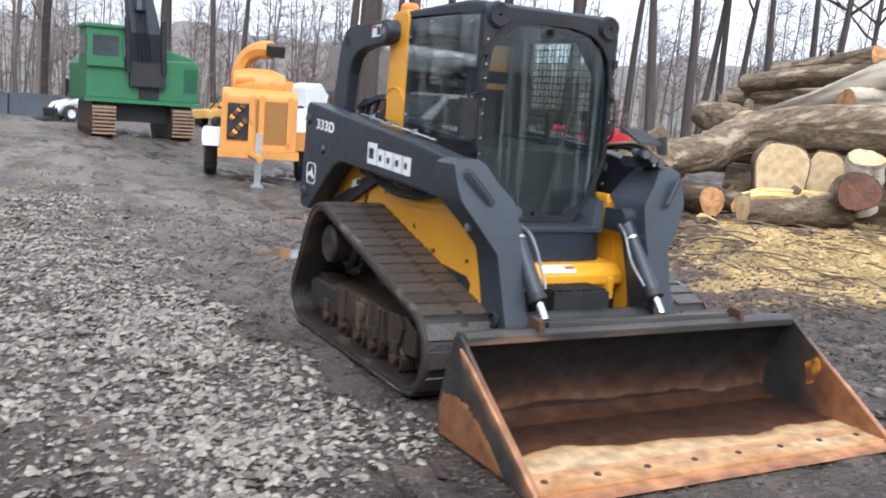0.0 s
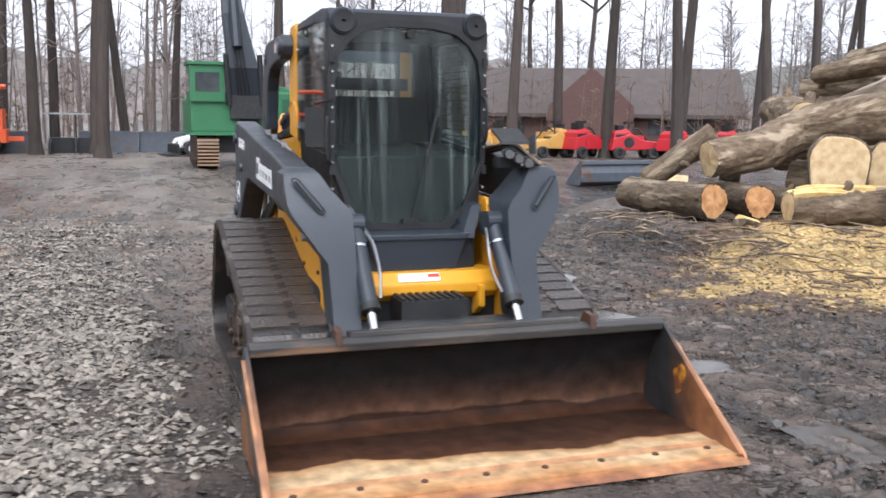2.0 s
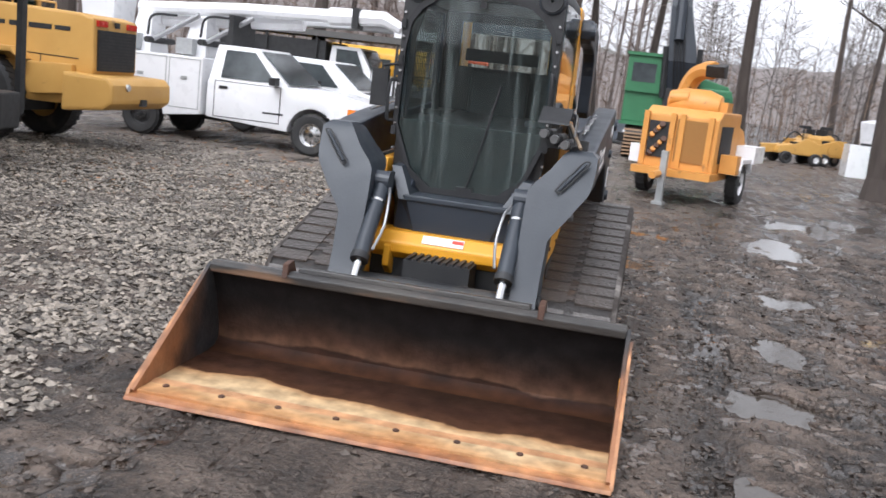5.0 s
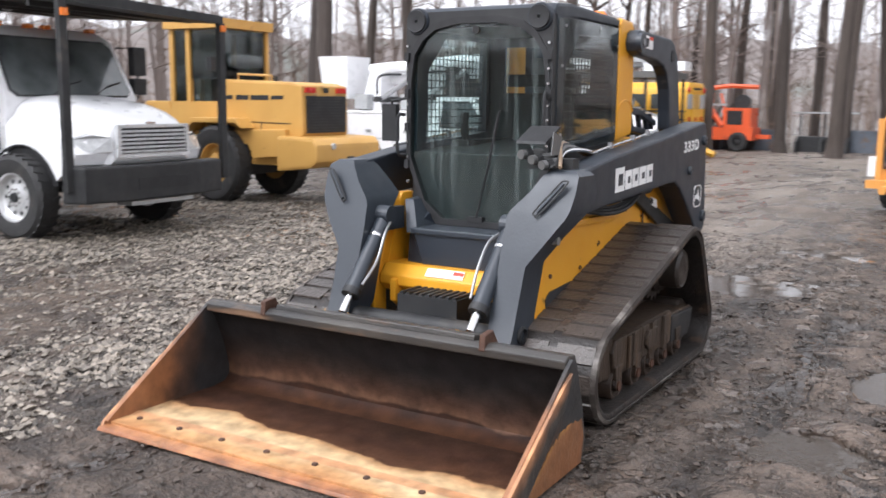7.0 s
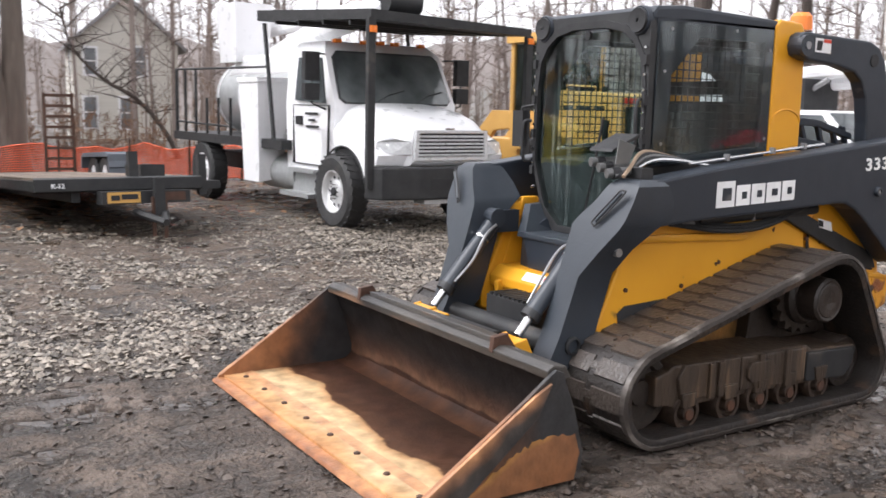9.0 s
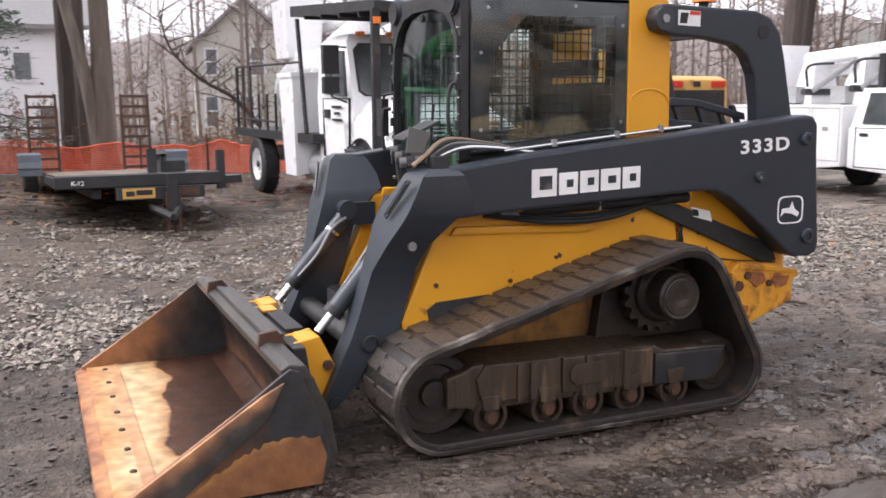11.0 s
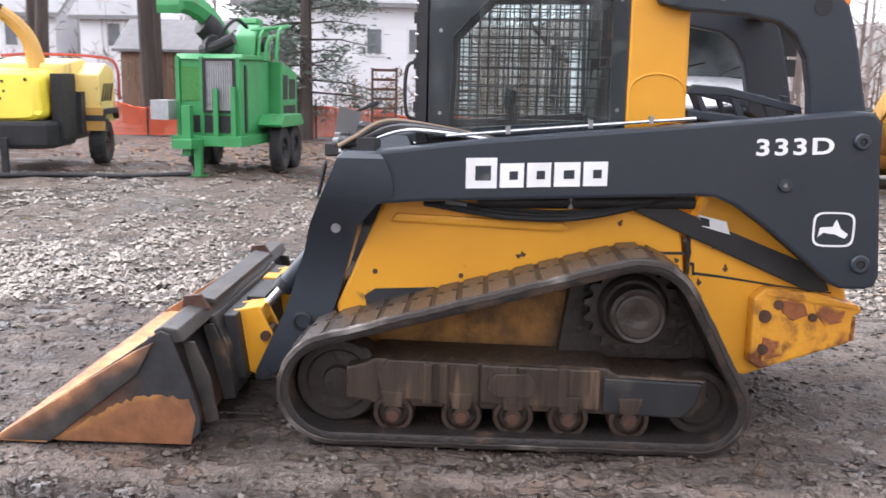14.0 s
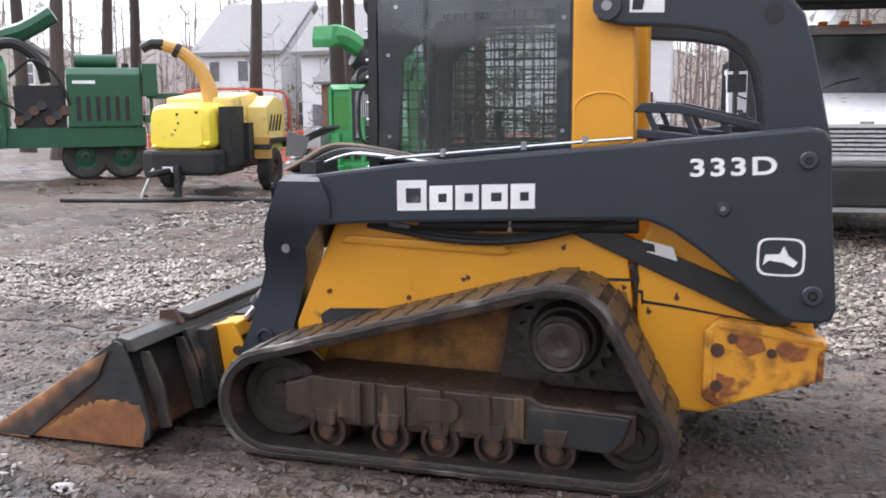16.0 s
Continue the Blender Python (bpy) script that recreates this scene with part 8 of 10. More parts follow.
def chipper_dark():
    """A large dark green chipper, seen broadside from the yard; its near side looks along +x."""
    t = thing("dark_green_chipper", "large dark green wood chipper with a black engine", "wood chipper", stand(-10.6, -10.7, 37))
    part("frame_rail", box(-0.7, 0.45, -3.2, 0.9, 0.62, 0.98, 0.03), deep_green, t)
    eng = part("engine_cover", prism([(-0.62, 0.98), (-0.62, 1.95), (-0.45, 2.08), (0.36, 2.08), (0.5, 1.95), (0.5, 0.98)], "y", -0.45, 0.85, 0.03), deep_green, t, "dark green engine cover")
    part("cover_badge", box(0.495, 0.51, -0.35, 0.05, 1.78, 1.84), white_mark, eng)
    part("engine", box(-0.4, 0.42, -1.35, -0.5, 0.98, 1.75, 0.08), black_plastic, t, "black diesel engine")
    for k in range(7):
        part("engine_lump", cyl((0.38, -1.28 + 0.13 * k, 1.1 + 0.09 * (k % 4)), (0.50, -1.28 + 0.13 * k, 1.12 + 0.09 * (k % 4)), 0.09, seg=10), black_paint if k % 2 else rust_steel, t)
    part("air_cleaner", cyl((0.1, -0.3, 2.2), (0.1, 0.45, 2.2), 0.13, seg=18), deep_green, t, smooth=True)
    part("side_pump", box(0.1, 0.55, 0.88, 1.15, 1.55, 2.15, 0.05), deep_green, t)
    part("feed_tower", prism([(-0.5, 0.98), (-0.5, 2.15), (0.2, 2.3), (0.45, 2.0), (0.48, 0.98)], "y", -2.4, -1.5, 0.04), chip_green, t, "green feed tower")
    part("low_house", box(-0.6, 0.5, -3.3, -2.2, 0.7, 1.75, 0.05), deep_green, t)
    part("spout", tube(curve_pts([(0.0, -1.9, 2.1), (0.05, -1.6, 2.55), (0.1, -1.1, 2.75), (0.15, -0.6, 3.05)], 14), 0.17, 8), deep_green, t, "raised green spout", smooth=True)
    part("black_hose", tube(curve_pts([(0.3, -1.9, 2.4), (0.35, -1.3, 2.5), (0.35, -0.9, 2.2), (0.3, -0.8, 1.8)], 16), 0.10, 8), black_plastic, t, smooth=True)
    part("rear_bed", box(-0.6, 0.4, 0.9, 2.3, 1.05, 1.2, 0.03), deep_green, t)
    for k in range(4):
        part("bed_post", box(0.3, 0.38, 1.0 + 0.35 * k, 1.06 + 0.35 * k, 1.2, 1.55, 0.01), deep_green, t)
    part("bed_rail", box(0.3, 0.38, 0.95, 2.3, 1.5, 1.6, 0.01), deep_green, t)
    for y in (-2.6, -0.2, 0.5):
        road_wheel(t, (0.15, y, 0.42), 0.42, 0.26, 0.22, deep_green, 1, "x", 6)
        road_wheel(t, (-0.55, y, 0.42), 0.42, 0.26, 0.22, deep_green, -1, "x", 6)
    part("jack", box(0.30, 0.40, -1.8, -1.7, 0.0, 0.7, 0.01), rust_steel, t)
    for y in (-3.25, -2.75, -2.25, -1.55):
        part("frame_post", box(0.46, 0.56, y - 0.04, y + 0.04, 0.7, 2.0 - 0.1 * (y < -3), 0.01), deep_green, t)
    part("top_rail", tube([(0.5, -3.3, 1.95), (0.5, -2.2, 2.05), (0.5, -1.5, 2.0)], 0.045, 6), deep_green, t)
    part("feed_ram", tube([(0.52, -2.9, 1.0), (0.55, -2.1, 1.7)], 0.05, 8), chip_green, t)
    part("ram_rod", tube([(0.55, -2.1, 1.7), (0.56, -1.8, 1.95)], 0.028, 8), chrome, t)
    part("control_box", box(0.5, 0.68, -2.65, -2.35, 1.2, 1.6, 0.02), chip_green, t)
    part("decal", box(0.681, 0.686, -2.6, -2.42, 1.42, 1.52), white_mark, t)
    part("hose_loop", tube(curve_pts([(0.55, -2.7, 1.55), (0.7, -2.2, 1.85), (0.62, -1.6, 1.5), (0.55, -1.2, 1.25)], 18), 0.03, 6), black_plastic, t)
    part("hose_loop", tube(curve_pts([(0.5, -1.4, 1.9), (0.62, -1.0, 2.2), (0.55, -0.6, 1.9), (0.5, -0.4, 1.4)], 18), 0.03, 6), black_plastic, t)
    part("stack_hood", prism([(-0.35, 2.55), (-0.1, 2.95), (0.3, 2.9), (0.4, 2.6)], "y", -2.15, -1.75, 0.03), chip_green, t)
    part("folded_arm", tube([(0.2, -2.1, 2.3), (0.25, -2.75, 2.75), (0.25, -3.3, 2.4)], 0.10, 8), deep_green, t)
    for k in range(6):
        part("belt_guard_slot", box(0.495, 0.512, -0.30 + 0.17 * k, -0.22 + 0.17 * k, 1.1, 1.55), black_plastic, eng)
    part("fuel_cap", cyl((0.2, 0.6, 2.05), (0.2, 0.6, 2.16), 0.07, seg=14), black_plastic, eng)
    return t


def trailer():
    """A long low equipment trailer; its drawbar end looks along +x, the ramps stand at the far end."""
    t = thing("equipment_trailer", "long black flatbed equipment trailer with raised loading ramps", "trailer", pose(-7.42, -1.62, 0.15, 0, -3.5, 1))
    L = 7.55
    deck = part("deck_frame", box(-L, 0.0, -0.98, 0.98, 0.38, 0.50, 0.012), black_paint, t, "black steel deck frame")
    part("main_beam", box(-L + 0.3, -0.1, -0.55, -0.45, 0.24, 0.38, 0.008), black_paint, deck)
    part("main_beam", box(-L + 0.3, -0.1, 0.45, 0.55, 0.24, 0.38, 0.008), black_paint, deck)
    for k in range(12):
        y = -0.94 + 0.158 * k
        part("deck_plank", box(-L + 0.05, -0.06, y, y + 0.148, 0.502, 0.535, 0.004), plank, deck)
    part("front_channel", prism([(0.0, 0.36), (0.07, 0.38), (0.07, 0.52), (0.0, 0.54)], "y", -0.98, 0.98, 0.004), black_paint, deck)
    code = Matrix.Translation((0.073, -0.80, 0.415)) @ Matrix.Rotation(radians(90), 4, "Z") @ Matrix.Rotation(radians(90), 4, "X")
    lettering("deck_code", "K-12", 0.075, code, white_mark, t)
    tongue = part("tongue", box(0.05, 0.32, -0.30, 0.74, 0.22, 0.37, 0.01), black_paint, t, "black drawbar box")
    part("sign_plate", box(0.321, 0.328, -0.24, 0.14, 0.235, 0.36), loader_yellow, tongue, "yellow maker's plate")
    part("plain_plate", box(0.321, 0.326, 0.42, 0.68, 0.25, 0.35), rust_steel, tongue)
    bars(t, [(-0.20, -0.10, 0.265), (-0.08, 0.11, 0.275)], "x", 0.331, black_plastic, 0.06)
    part("drawbar_arm", tube([(0.25, 0.10, 0.12), (0.9, 0.26, 0.02)], 0.045, 6), black_paint, tongue)
    part("drawbar_arm", tube([(0.25, 0.44, 0.12), (0.9, 0.26, 0.02)], 0.045, 6), black_paint, tongue)
    jack = part("jack", box(0.34, 0.44, 0.28, 0.40, 0.08, 0.52, 0.01), black_paint, t, "black drawbar jack on two legs")
    for y in (0.27, 0.41):
        part("jack_leg", box(0.37, 0.41, y - 0.02, y + 0.02, -0.20, 0.30, 0.004), rust_steel, jack)
    part("stake_post", box(-0.16, -0.05, 0.12, 0.23, 0.50, 0.84, 0.01), black_paint, t)
    part("stake_post", box(-0.16, -0.05, 0.98, 1.08, 0.30, 0.80, 0.01), black_paint, t)
    part("tool_box", box(-0.9, -0.2, 0.30, 0.60, 0.535, 0.68, 0.02), black_paint, t)
    part("side_extension", box(-2.6, -0.3, 0.98, 1.35, 0.36, 0.46, 0.01), black_paint, t)
    for s in (-1, 1):
        part("fender", prism([(-6.55, 0.62), (-6.5, 0.82), (-6.38, 0.88), (-4.75, 0.88), (-4.62, 0.82), (-4.55, 0.62), (-4.60, 0.60), (-4.68, 0.80), (-6.44, 0.80), (-6.50, 0.60)], "y", *sorted((s * 1.0, s * 1.36)), 0.01), blue_steel, t, "grey steel mudguard")
        part("fender_front", prism([(-4.60, 0.50), (-4.56, 0.50), (-4.60, 0.84), (-4.66, 0.84)], "y", *sorted((s * 1.0, s * 1.36)), 0.004), blue_steel, t)
        for x in (-5.15, -5.95):
            road_wheel(t, (x, s * 1.18, 0.46), 0.37, 0.24, 0.2, white_paint, s, "y", 6)
        rp = part("loading_ramp", box(-L - 0.07, -L, s * 0.86 - 0.28, s * 0.86 - 0.23, 0.48, 2.03, 0.008), rust_steel, t, "rusty raised loading ramp with rungs")
        part("ramp_rail", box(-L - 0.07, -L, s * 0.86 + 0.23, s * 0.86 + 0.28, 0.48, 2.03, 0.008), rust_steel, rp)
        for k in range(8):
            part("ramp_rung", box(-L - 0.09, -L + 0.02, s * 0.86 - 0.25, s * 0.86 + 0.25, 0.56 + 0.2 * k, 0.61 + 0.2 * k, 0.006), rust_steel, rp)
    return t


def excavator():
    """A green tracked machine seen from the front, its dark boom standing upright; front along -y."""
    t = thing("green_excavator", "green tracked log loader with its dark boom raised", "excavator", stand(1.68, 21.9, 0))
    t.scale = (0.87, 0.9, 0.92)
    for s in (-1, 1):
        tr = part("crawler", prism([(-1.75, 0.45), (-1.6, 0.12), (-1.35, 0.0), (1.35, 0.0), (1.65, 0.15), (1.75, 0.5), (1.5, 0.92), (1.2, 1.0), (-1.2, 1.0), (-1.5, 0.90)], "x", *sorted((s * 0.85, s * 1.5)), 0.03), mud_steel, t, "steel crawler track")
        for k in range(8):
            part("grouser", box(*sorted((s * 0.84, s * 1.51)), -1.80 + 0.0, -1.70, 0.10 + 0.105 * k, 0.15 + 0.105 * k, 0.01), material("worn_tan_steel", (0.30, 0.19, 0.11), 0.6) if k == 0 and s < 0 else bpy.data.materials["worn_tan_steel"], tr)
        for k in range(7):
            part("carrier_wheel", cyl((s * 1.50, -1.2 + 0.4 * k, 0.25), (s * 1.54, -1.2 + 0.4 * k, 0.25), 0.16, seg=14), mud_steel, tr)
    part("undercarriage", box(-0.9, 0.9, -1.0, 1.0, 0.45, 1.02, 0.05), black_paint, t)
    up = part("house", prism([(-1.68, 1.08), (-1.68, 2.05), (-1.5, 2.3), (1.6, 2.32), (1.68, 2.1), (1.68, 1.08)], "y", -1.5, 2.4, 0.06), exc_green, t, "green machine house")
    part("deck_plate", box(-1.72, 1.75, -1.55, 2.45, 1.0, 1.10, 0.03), exc_green, up)
    part("engine_side", prism([(0.55, 2.2), (0.6, 2.62), (1.5, 2.42), (1.62, 2.2)], "y", -1.4, 2.3, 0.04), exc_green, up)
    cab = part("cab", box(-1.68, -0.62, -1.62, 0.1, 2.0, 3.12, 0.06), exc_green, t, "green operator's cab")
    part("cab_window", box(-1.52, -0.78, -1.635, -1.60, 2.30, 2.86), dark_glass, cab)
    part("cab_side_window", box(-1.69, -1.66, -1.45, -0.1, 2.28, 2.86), dark_glass, cab)
    part("cab_roof", box(-1.74, -0.56, -1.7, 0.15, 3.08, 3.17, 0.03), exc_green, cab)
    part("front_panel", box(-0.15, 0.45, -1.54, -1.49, 1.15, 1.75, 0.02), black_plastic, up)
    part("side_grille", box(1.2, 1.6, -1.52, -1.49, 1.4, 2.1, 0.02), deep_green, up)
    boom = part("boom", loft([[(-0.38, -1.55, 1.7), (0.55, -1.55, 1.7), (0.55, -0.85, 1.7), (-0.38, -0.85, 1.7)], [(-0.48, -1.8, 3.0), (0.42, -1.8, 3.0), (0.42, -1.1, 3.0), (-0.48, -1.1, 3.0)], [(-0.62, -1.6, 4.6), (0.02, -1.6, 4.6), (0.02, -1.0, 4.6), (-0.62, -1.0, 4.6)], [(-0.62, -0.9, 6.4), (-0.22, -0.9, 6.4), (-0.22, -0.4, 6.4), (-0.62, -0.4, 6.4)]]), slate, t, "dark steel boom standing upright")
    part("boom_foot", box(-0.45, 0.6, -1.7, -0.8, 1.5, 2.2, 0.08), black_paint, boom)
    for s in (-0.5, 0.55):
        part("boom_ram", tube([(s, -1.7, 1.9), (s - 0.1, -1.85, 3.4)], 0.09, 8), black_paint, boom)
    for k in range(4):
        part("boom_hose", tube([(-0.2 + 0.12 * k, -1.72, 2.2), (-0.3 + 0.1 * k, -1.9, 3.0), (-0.45 + 0.08 * k, -1.7, 4.6)], 0.03, 6), black_plastic, boom)
    part("boom_stick", tube([(-0.42, -0.65, 6.3), (-0.3, -1.6, 5.0), (-0.25, -1.9, 3.6)], 0.16, 8), slate, boom)
    return t


def small_grinder(x, y, turn, paint, seed, label, big=1.0):
    """A small wheeled yard machine: hull, cowl, seat or controls, wheels and a cutter arm."""
    rnd = random.Random(seed)
    t = thing("stump_grinder", label, "stump grinder", stand(x, y, turn), group="small machines in a row at the yard's edge")
    L = rnd.uniform(1.5, 2.1) * big
    part("hull", prism([(-L / 2, 0.32), (-L / 2 + 0.1, 0.78), (-0.15, 0.95), (0.3, 0.72), (L / 2, 0.62), (L / 2 + 0.08, 0.35)], "y", -0.42, 0.42, 0.05), paint, t)
    part("cowl", soften(loft([[(-L / 2 + 0.1, -0.36, 0.62), (-0.12, -0.38, 0.62), (-0.12, 0.38, 0.62), (-L / 2 + 0.1, 0.36, 0.62)], [(-L / 2 + 0.14, -0.34, 0.95), (-0.16, -0.35, 1.0), (-0.16, 0.35, 1.0), (-L / 2 + 0.14, 0.34, 0.95)], [(-L / 2 + 0.26, -0.24, 1.06), (-0.3, -0.26, 1.12), (-0.3, 0.26, 1.12), (-L / 2 + 0.26, 0.24, 1.06)]]), 0.05, 2, 20), paint, t, smooth=True)
    part("engine", box(-L / 2 + 0.32, -0.4, -0.22, 0.2, 1.05, 1.24 + 0.1 * rnd.random(), 0.05), black_plastic, t, "black engine top")
    part("side_tank", box(-0.1, 0.34, -0.40, -0.05, 0.55, 0.86 + 0.12 * rnd.random(), 0.06), paint, t)
    part("hydraulic_box", box(0.02, 0.30, 0.05, 0.40, 0.55, 0.80, 0.03), black_paint, t)
    part("engine_grille", box(-L / 2 + 0.2, -0.35, -0.385, -0.35, 0.68, 0.92, 0.01), black_plastic, t)
    part("belt_cover", cyl((-0.25, -0.44, 0.62), (-0.25, -0.36, 0.62), 0.2, seg=18), paint if rnd.random() < 0.5 else black_paint, t)
    part("lift_hose", tube(curve_pts([(-0.1, 0.1, 1.0), (0.25, 0.15, 1.15), (0.5, 0.05, 0.85), (0.7, 0.0, 0.6)], 12), 0.03, 6), black_plastic, t)
    part("cutter_arm", prism([(0.2, 0.45), (0.3, 0.7), (L / 2 + 0.5, 0.62), (L / 2 + 0.62, 0.4), (L / 2 + 0.4, 0.3)], "y", -0.13, 0.13, 0.03), paint, t)
    part("cutter_wheel", cyl((L / 2 + 0.42, -0.06, 0.34), (L / 2 + 0.42, 0.06, 0.34), 0.26, seg=20), black_paint, t)
    part("control_post", tube([(-0.05, 0.3, 0.8), (0.0, 0.32, 1.35)], 0.03, 6), black_paint, t)
    part("control_panel", box(-0.18, 0.12, 0.18, 0.5, 1.30, 1.40, 0.02), black_plastic, t)
    for sx in (-L / 2 + 0.3, L / 2 - 0.25):
        for s in (-1, 1):
            road_wheel(t, (sx, s * 0.48, 0.22), 0.22, 0.2, 0.11, white_paint if rnd.random() < 0.4 else black_paint, s, "y", 0, False)
    return t


bucket_truck()
pickup()
wheel_loader()
chipper_orange()
chipper_green()
chipper_yellow()
chipper_dark()
trailer()
excavator()
for k, (x, y, turn) in enumerate(((15.3, 26.2, 15), (16.9, 25.6, -10), (18.6, 24.8, 20), (20.3, 23.8, 0))):
    small_grinder(x, y, turn, machine_red, 40 + k, "red compact stump grinder parked in a row", 1.1)
for k, (x, y, turn) in enumerate(((6.3, 29.6, 200), (7.6, 30.4, 30), (9.3, 29.2, 10), (10.9, 27.2, 160), (12.4, 27.2, 20), (13.9, 26.6, 190))):
    small_grinder(x, y, turn, loader_yellow, 60 + k, "yellow compact stump grinder parked in a row")

# ---------- logs ----------
log_bark = material("rough_log_bark", (0.19, 0.135, 0.085), 0.88, second=(0.026, 0.017, 0.011), scale=20, mix=0.8, bump=1.0, fine=26, dirt=(0.30, 0.235, 0.16), dirt_scale=6, dirt_part=0.40, stretch=(1, 1, 0.34), vary=0.25)
pale_log = material("barkless_pale_log", (0.50, 0.43, 0.34), 0.75, second=(0.30, 0.245, 0.18), scale=4, bump=0.5, fine=24, dirt=(0.17, 0.13, 0.095), dirt_scale=3, dirt_part=0.36, stretch=(1, 1, 0.2))


def cut_face(name, light, dark):
    m = bpy.data.materials.new(name)
    m.use_nodes = True
    n, l = m.node_tree.nodes, m.node_tree.links
    b = n["Principled BSDF"]
    tc, nz, mp = n.new("ShaderNodeTexCoord"), n.new("ShaderNodeTexNoise"), n.new("ShaderNodeMapping")
    mp.inputs["Scale"].default_value = (5, 5, 5)
    nz.inputs["Scale"].default_value, nz.inputs["Detail"].default_value = 1.5, 7
    l.new(tc.outputs["Object"], mp.inputs[0])
    l.new(mp.outputs[0], nz.inputs["Vector"])
    x = n.new("ShaderNodeMix")
    x.data_type = "RGBA"
    x.inputs[6].default_value, x.inputs[7].default_value = (*light, 1), (*dark, 1)
    r = n.new("ShaderNodeMapRange")
    r.inputs["From Min"].default_value, r.inputs["From Max"].default_value = 0.4, 0.65
    l.new(nz.outputs["Fac"], r.inputs["Value"])
    l.new(r.outputs[0], x.inputs[0])
    l.new(x.outputs[2], b.inputs["Base Color"])
    b.inputs["Roughness"].default_value = 0.8
    return m


fresh_cut = cut_face("fresh_orange_cut", (0.55, 0.30, 0.13), (0.36, 0.16, 0.06))
dark_cut = cut_face("weathered_red_cut", (0.17, 0.075, 0.045), (0.09, 0.042, 0.028))
pale_cut = cut_face("pale_cut_wood", (0.62, 0.47, 0.27), (0.45, 0.30, 0.15))


def log(points, r0, r1, mat, face, label, seed, seg=36):
    """A felled trunk through the points, uneven and knotty, with sawn ends."""
    rnd = random.Random(seed)
    pts = curve_pts(points, 48)
    c = sum(pts, Vector()) / len(pts)
    base = Matrix.Translation(c) @ (pts[-1] - pts[0]).to_track_quat("Z", "Y").to_matrix().to_4x4()
    t = thing("log", label, "log", base, group="pile of logs")
    back = base.inverted()
    pts = [back @ p for p in pts]
    c = Vector()
    bm = bmesh.new()
    loops = []
    ph = [rnd.uniform(0, 6.28) for _ in range(6)]
    for k, p in enumerate(pts):
        d = (pts[min(k + 1, len(pts) - 1)] - pts[max(k - 1, 0)]).normalized()
        q = Vector((0, 0, 1)).rotation_difference(d)
        f = k / (len(pts) - 1)
        r = r0 + (r1 - r0) * f
        loop = []
        for i in range(seg):
            a = 2 * math.pi * i / seg
            w = 1 + 0.06 * math.sin(2 * a + ph[0] + 1.5 * f) + 0.05 * math.sin(3 * a + ph[1] + 3 * f) + 0.022 * math.sin(9 * a + ph[2] + 5 * f) + 0.05 * math.sin(11 * f + ph[3] + a) + 0.02 * math.sin(15 * a + ph[4] + 4 * math.sin(9 * f)) + rnd.gauss(0, 0.026)
            loop.append(bm.verts.new(p - c + q @ Vector((math.cos(a), math.sin(a), 0)) * r * w))
        loops.append(loop)
    for p, q in zip(loops, loops[1:]):
        for i in range(seg):
            j = (i + 1) % seg
            bm.faces.new((p[i], p[j], q[j], q[i]))
    ends = [[v.co.copy() for v in loops[0]], [v.co.copy() for v in loops[-1]]]
    part("bark", bm, mat, t, smooth=True)
    for e, far in ((ends[0], pts[1]), (ends[1], pts[-2])):
        fb = bmesh.new()
        mid = sum(e, Vector()) / seg
        outw = (mid + c - far).normalized()
        rim = [fb.verts.new(v.lerp(mid, 0.03) + outw * 0.002) for v in e]
        inner = [fb.verts.new(v.lerp(mid, 0.55) + outw * (0.012 + rnd.uniform(-0.01, 0.01))) for v in e]
        hub = fb.verts.new(mid + outw * 0.008)
        for i in range(seg):
            j = (i + 1) % seg
            fb.faces.new((rim[i], rim[j], inner[j], inner[i]))
            fb.faces.new((inner[i], inner[j], hub))
        part("sawn_end", fb, face, t, smooth=True)
    # broken stubs of side branches
    for _ in range(rnd.randint(0, 2)):
        k = rnd.randint(6, len(pts) - 7)
        a = rnd.uniform(0, 6.28)
        r = r0 + (r1 - r0) * k / (len(pts) - 1)
        d = Vector((math.cos(a), math.sin(a), 0.5))
        part("branch_stub", tube([pts[k] + d * r * 0.7, pts[k] + d * (r + 0.06), pts[k] + d * (r + 0.11)], r * 0.3, 10, taper=r * 0.2), mat, t)
    return t


BARKY, SAWN = "brown barked log with fresh sawn ends", "grey-brown barked trunk on the log pile"
log([(5.66, 4.18, 0.48), (5.48, 5.0, 0.47), (5.30, 5.75, 0.46)], 0.235, 0.225, log_bark, fresh_cut, BARKY, 1)
log([(6.31, 4.10, 0.46), (6.45, 4.9, 0.46), (6.6, 5.7, 0.45)], 0.215, 0.21, log_bark, fresh_cut, BARKY, 2)
log([(6.95, 4.15, 0.42), (7.4, 5.5, 0.42)], 0.17, 0.19, log_bark, fresh_cut, BARKY, 3)
SPLIT = (Vector((6.20, 3.42, 0.46)), Vector((7.62, 2.98, 0.49)))
split = log([SPLIT[0], SPLIT[0].lerp(SPLIT[1], 0.5), SPLIT[1]], 0.20, 0.25, log_bark, pale_cut, "split brown log with torn pale wood on top", 4)
log([(5.98, 4.82, 0.98), (6.75, 4.78, 1.13), (7.55, 4.75, 1.42), (8.3, 3.6, 1.62), (9.2, 2.6, 1.65)], 0.235, 0.37, log_bark, pale_cut, "thick forked trunk lying across the log pile", 5)
log([(7.65, 4.85, 1.46), (8.15, 5.9, 1.60), (8.6, 6.85, 1.66)], 0.33, 0.24, log_bark, pale_cut, "stub of a forked trunk", 6)
log([(5.50, 5.62, 0.66), (6.35, 5.22, 1.30)], 0.16, 0.19, log_bark, pale_cut, SAWN, 7)
